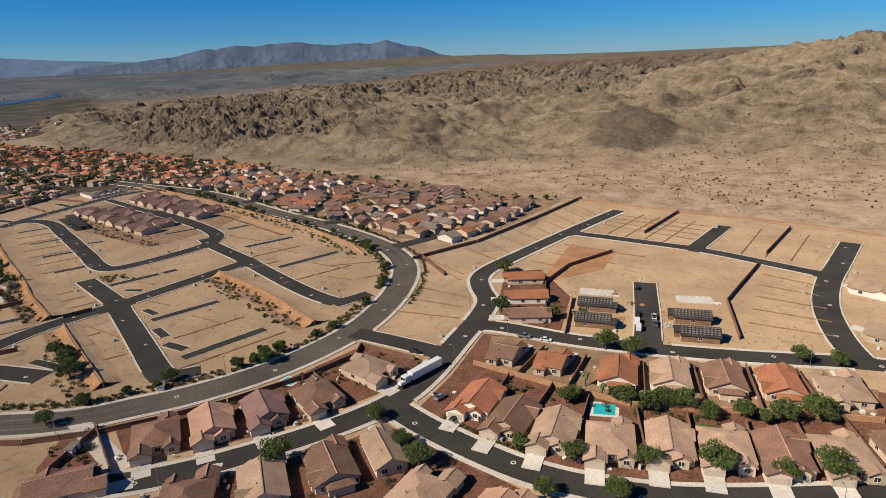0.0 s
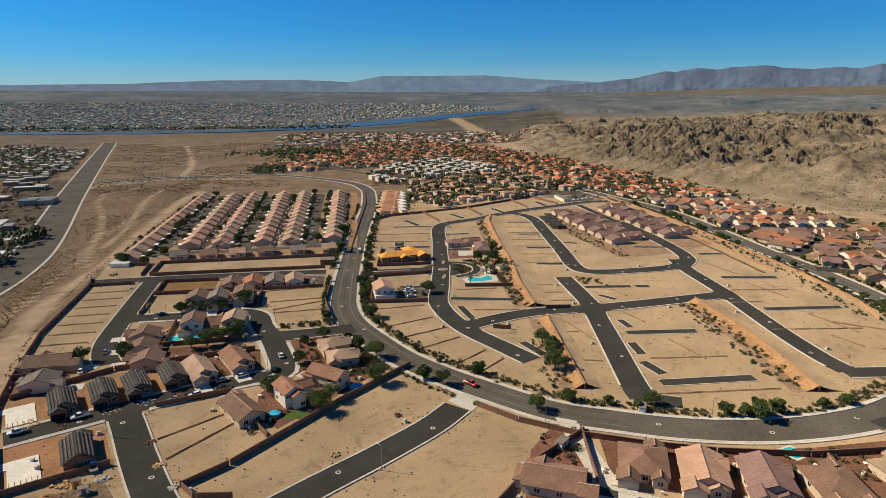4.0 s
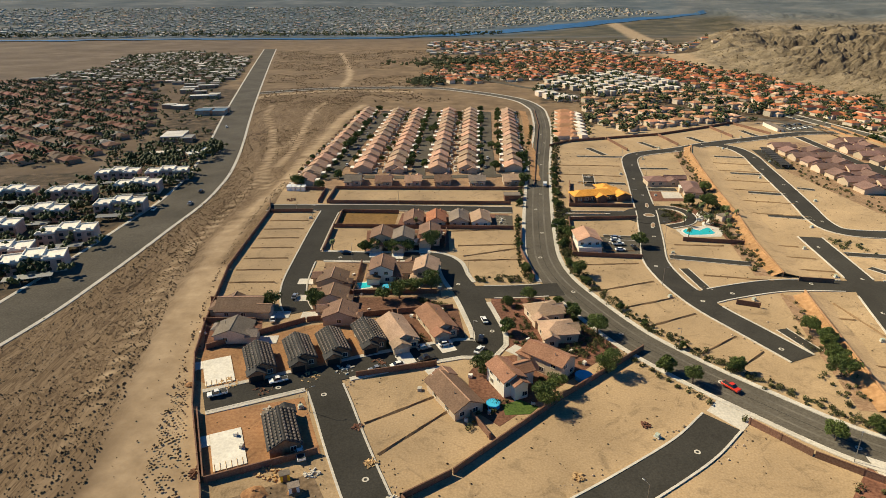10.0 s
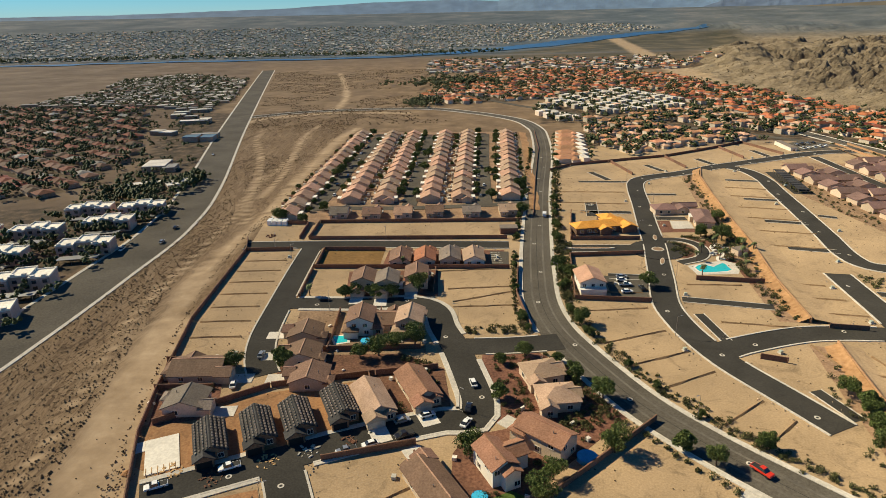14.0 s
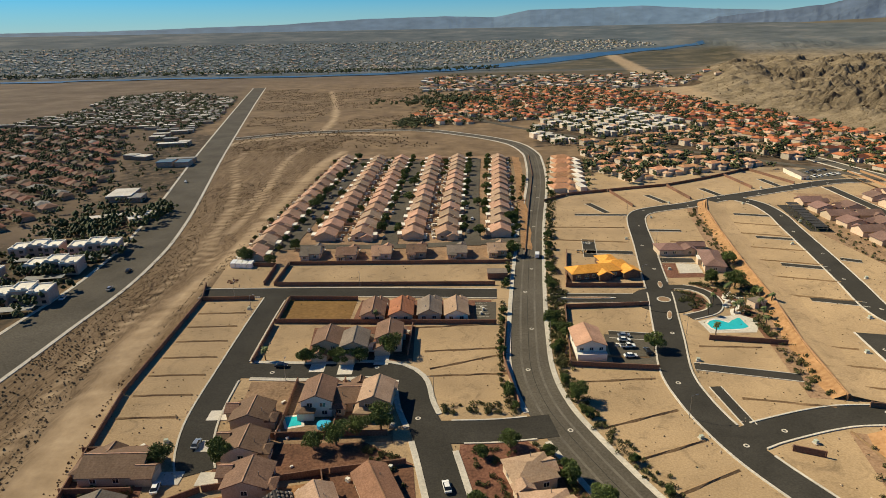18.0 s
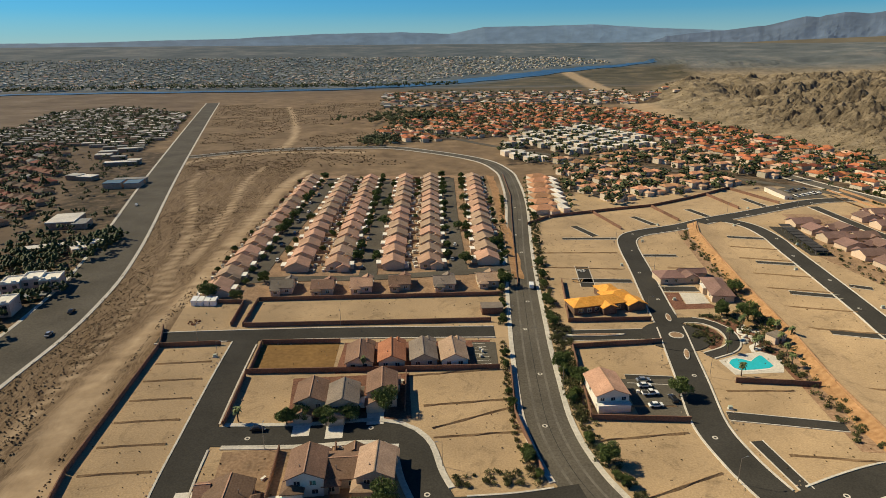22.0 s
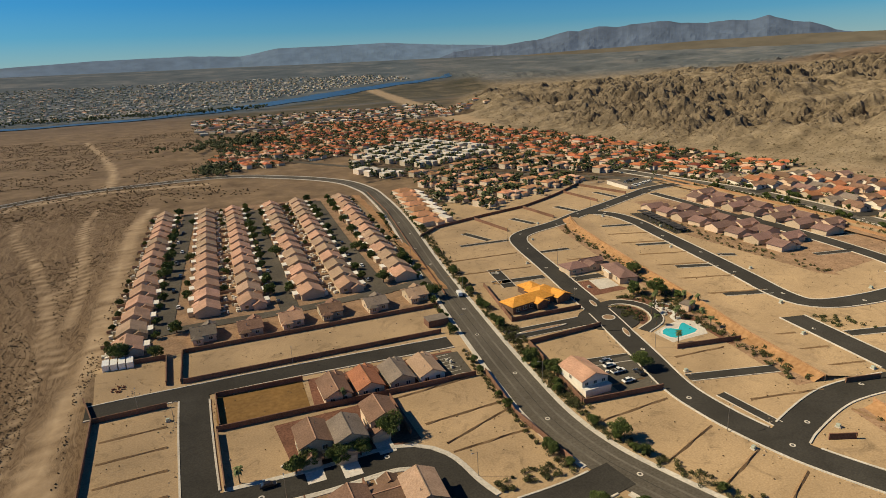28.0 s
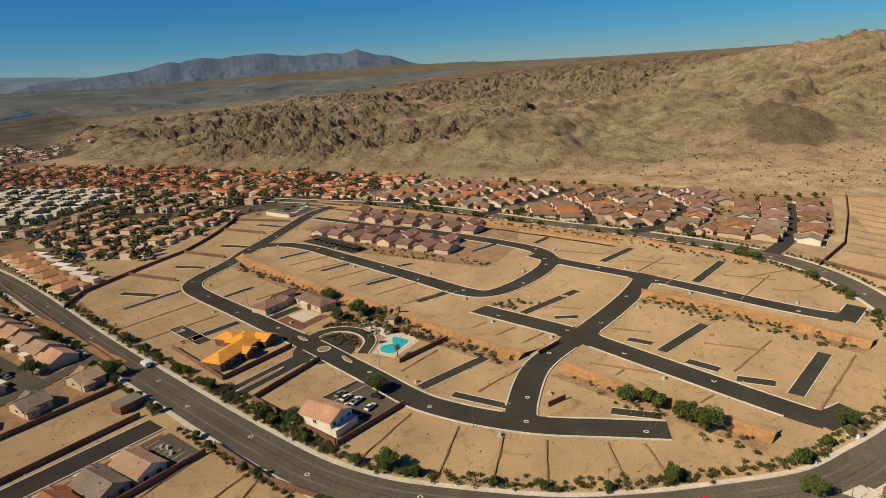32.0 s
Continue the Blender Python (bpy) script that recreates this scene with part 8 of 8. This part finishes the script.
# ---- loose stones and weeds on the graded land ----
STONE = surface("broken_rock", (0.30, 0.21, 0.13), (0.56, 0.45, 0.33), 0.3, 0.95, 4, 0.3, 0.0, vary=0.4, island=True)
rnd = random.Random(33)
stones, weeds = [], []
for key in ("inner_loop", "cross_street", "terrace_street", "hook_street", "short_street", "west_street", "wall_street", "south_street", "ridge_street", "upper_street", "upper_court", "building_court"):
    l, s, w = LINES[key], sides(LINES[key]), ROADS[key][0]
    for i in range(len(l)):
        for _ in range(7):
            p = l[i] + s[i] * rnd.choice((-1, 1)) * (w / 2 + 0.6 + abs(rnd.gauss(0, 1.6))) + (rnd.uniform(-1.5, 1.5), rnd.uniform(-1.5, 1.5))
            if math.sin(i * 0.55 + len(key)) + rnd.uniform(-0.6, 0.6) > 0.1 and road_gap(p) > 0.5:
                stones.append((float(p[0]), float(p[1]), rnd.choice((0.12, 0.18, 0.25, 0.4))))
for x0, x1, y0, y1, n in ((-135, 5, 170, 445, 900), (10, 290, 200, 560, 2200), (225, 445, 30, 230, 900)):
    for _ in range(n):
        p = np.array((rnd.uniform(x0, x1), rnd.uniform(y0, y1)))
        if road_gap(p) > 1.0 and all((p[0] - a) ** 2 + (p[1] - b) ** 2 > 100 for a, b, r in PLACED):
            weeds.append((float(p[0]), float(p[1]), rnd.uniform(0.12, 0.38)))
canopy(stones, "loose_stones", "scattered broken stones along the street edges", STONE, 1, 0.7)
canopy(weeds, "sparse_weeds", "sparse small dry weeds on graded sand", SCRUB, 1, 0.7)


# ---- small things in the yards, too small to tell apart ----
def clutter(boxes, name, label, mat):
    verts, faces = [], []
    for x, y, rz, a, b, h in boxes:
        c, s, n = math.cos(radians(rz)), math.sin(radians(rz)), len(verts)
        verts += [(x + u * a / 2 * c - v * b / 2 * s, y + u * a / 2 * s + v * b / 2 * c, z) for z in (0.0, h) for u, v in ((-1, -1), (1, -1), (1, 1), (-1, 1))]
        faces += [(n + 4, n + 5, n + 6, n + 7)] + [(n + i, n + (i + 1) % 4, n + 4 + (i + 1) % 4, n + 4 + i) for i in range(4)]
    return tagged(new(name, mesh_of(name, verts, faces, mat)), label, "yard clutter", kind="stuff")


CLUTTER = surface("sheds_and_awnings", (0.50, 0.45, 0.38), (0.80, 0.77, 0.70), 0.6, 0.8, 5, 0.3, 0.0, vary=0.35, island=True)
LOWWALL = surface("low_yard_wall", (0.30, 0.19, 0.125), (0.46, 0.32, 0.22), 0.5, 0.92, 6, 0.25, 0.2, vary=0.25, island=True)
sheds, dividers = [], []
for x0, y0, x1, y1, n, lane in [(*r[:5], -1 if r[5] else 1) for r in ROWS]:
    for k in range(n):
        f = k / (n - 1)
        x, y = x0 + (x1 - x0) * f, y0 + (y1 - y0) * f
        dividers.append((x - lane * 7.5, y + 7.4, 2, 6.5, 0.2, 1.6))
        sheds.append((x + lane * 6.8, y + rnd.uniform(3, 5), 2, 2.6, rnd.uniform(1.5, 3.5), 0.22))
        for _ in range(4):
            sheds.append((x - lane * rnd.uniform(6.2, 9), y + rnd.uniform(-6, 6), rnd.uniform(0, 20), rnd.uniform(0.6, 2.4), rnd.uniform(0.6, 2.0), rnd.uniform(0.5, 2.0)))
for x, y, r in PLACED:
    if y < 400 or x > 300:
        for _ in range(3):
            a = rnd.uniform(0, 6.28)
            p = np.array((x + math.cos(a) * rnd.uniform(10, 12.5), y + math.sin(a) * rnd.uniform(10, 12.5)))
            if road_gap(p) > 2.6 and all((p[0] - u) ** 2 + (p[1] - v) ** 2 > 85 for u, v, w in PLACED):
                sheds.append((float(p[0]), float(p[1]), rnd.uniform(0, 90), rnd.uniform(0.5, 1.6), rnd.uniform(0.5, 1.4), rnd.uniform(0.4, 1.3)))
clutter(sheds, "yard_clutter", "small pale sheds, awnings and boxes in house yards", CLUTTER)
clutter(dividers, "yard_dividers", "low tan walls between bungalow yards", LOWWALL)


# ---- the building land climbs to the east ----
CLIMB_FROM = np.array((-14.0, 27.0, 104.5))


def rise_at(x, y):
    """How far the land under a place of the level plan stands above the western estates."""
    return 6.0 * smooth(82, 195, x) * (0.25 + 0.75 * smooth(170, 300, y)) * smooth(720, 560, y)


def climbed(p):
    return CLIMB_FROM + (p - CLIMB_FROM) * (1 - rise_at(p[:, 0], p[:, 1]) / 104.5)[:, None]


def climb_mesh(ob, off):
    me = ob.data
    co = np.empty(len(me.vertices) * 3, np.float32)
    me.vertices.foreach_get("co", co)
    p = co.reshape(-1, 3).astype(float) + off
    lo, hi = p.min(0), p.max(0)
    if hi[0] < 82 or lo[1] > 720:
        return
    if len(p) < 2000 and max(hi[0] - lo[0], hi[1] - lo[1]) > 14 and len(me.polygons) and max(q.area for q in me.polygons) > 120:
        bm = bmesh.new()
        bm.from_mesh(me)
        for k, step in ((0, 6.0), (1, 6.0)):
            for at in np.arange(max(lo[k], 80 if k == 0 else -1e9), hi[k], step):
                co_, no = [0, 0, 0], [0, 0, 0]
                co_[k], no[k] = float(math.floor(at / step) * step - off[k]), 1
                bmesh.ops.bisect_plane(bm, geom=bm.verts[:] + bm.edges[:] + bm.faces[:], plane_co=co_, plane_no=no)
        bm.to_mesh(me)
        bm.free()
        co = np.empty(len(me.vertices) * 3, np.float32)
        me.vertices.foreach_get("co", co)
        p = co.reshape(-1, 3).astype(float) + off
    me.vertices.foreach_set("co", (climbed(p) - off).astype(np.float32).ravel())
    me.update()


for ob in [o for o in scene.objects if o.parent is None and o.type in ("MESH", "EMPTY")]:
    laid = ob.location.length < 1e-6 or ob.get("category") == "wall"
    if laid:
        off = np.array(ob.location)
        for o in (ob, *ob.children_recursive):
            if o.type == "MESH" and o.name.split(".")[0] not in ("water", "mountain_backdrop"):
                climb_mesh(o, off)
    else:
        ob.location = climbed(np.array(ob.location)[None])[0]
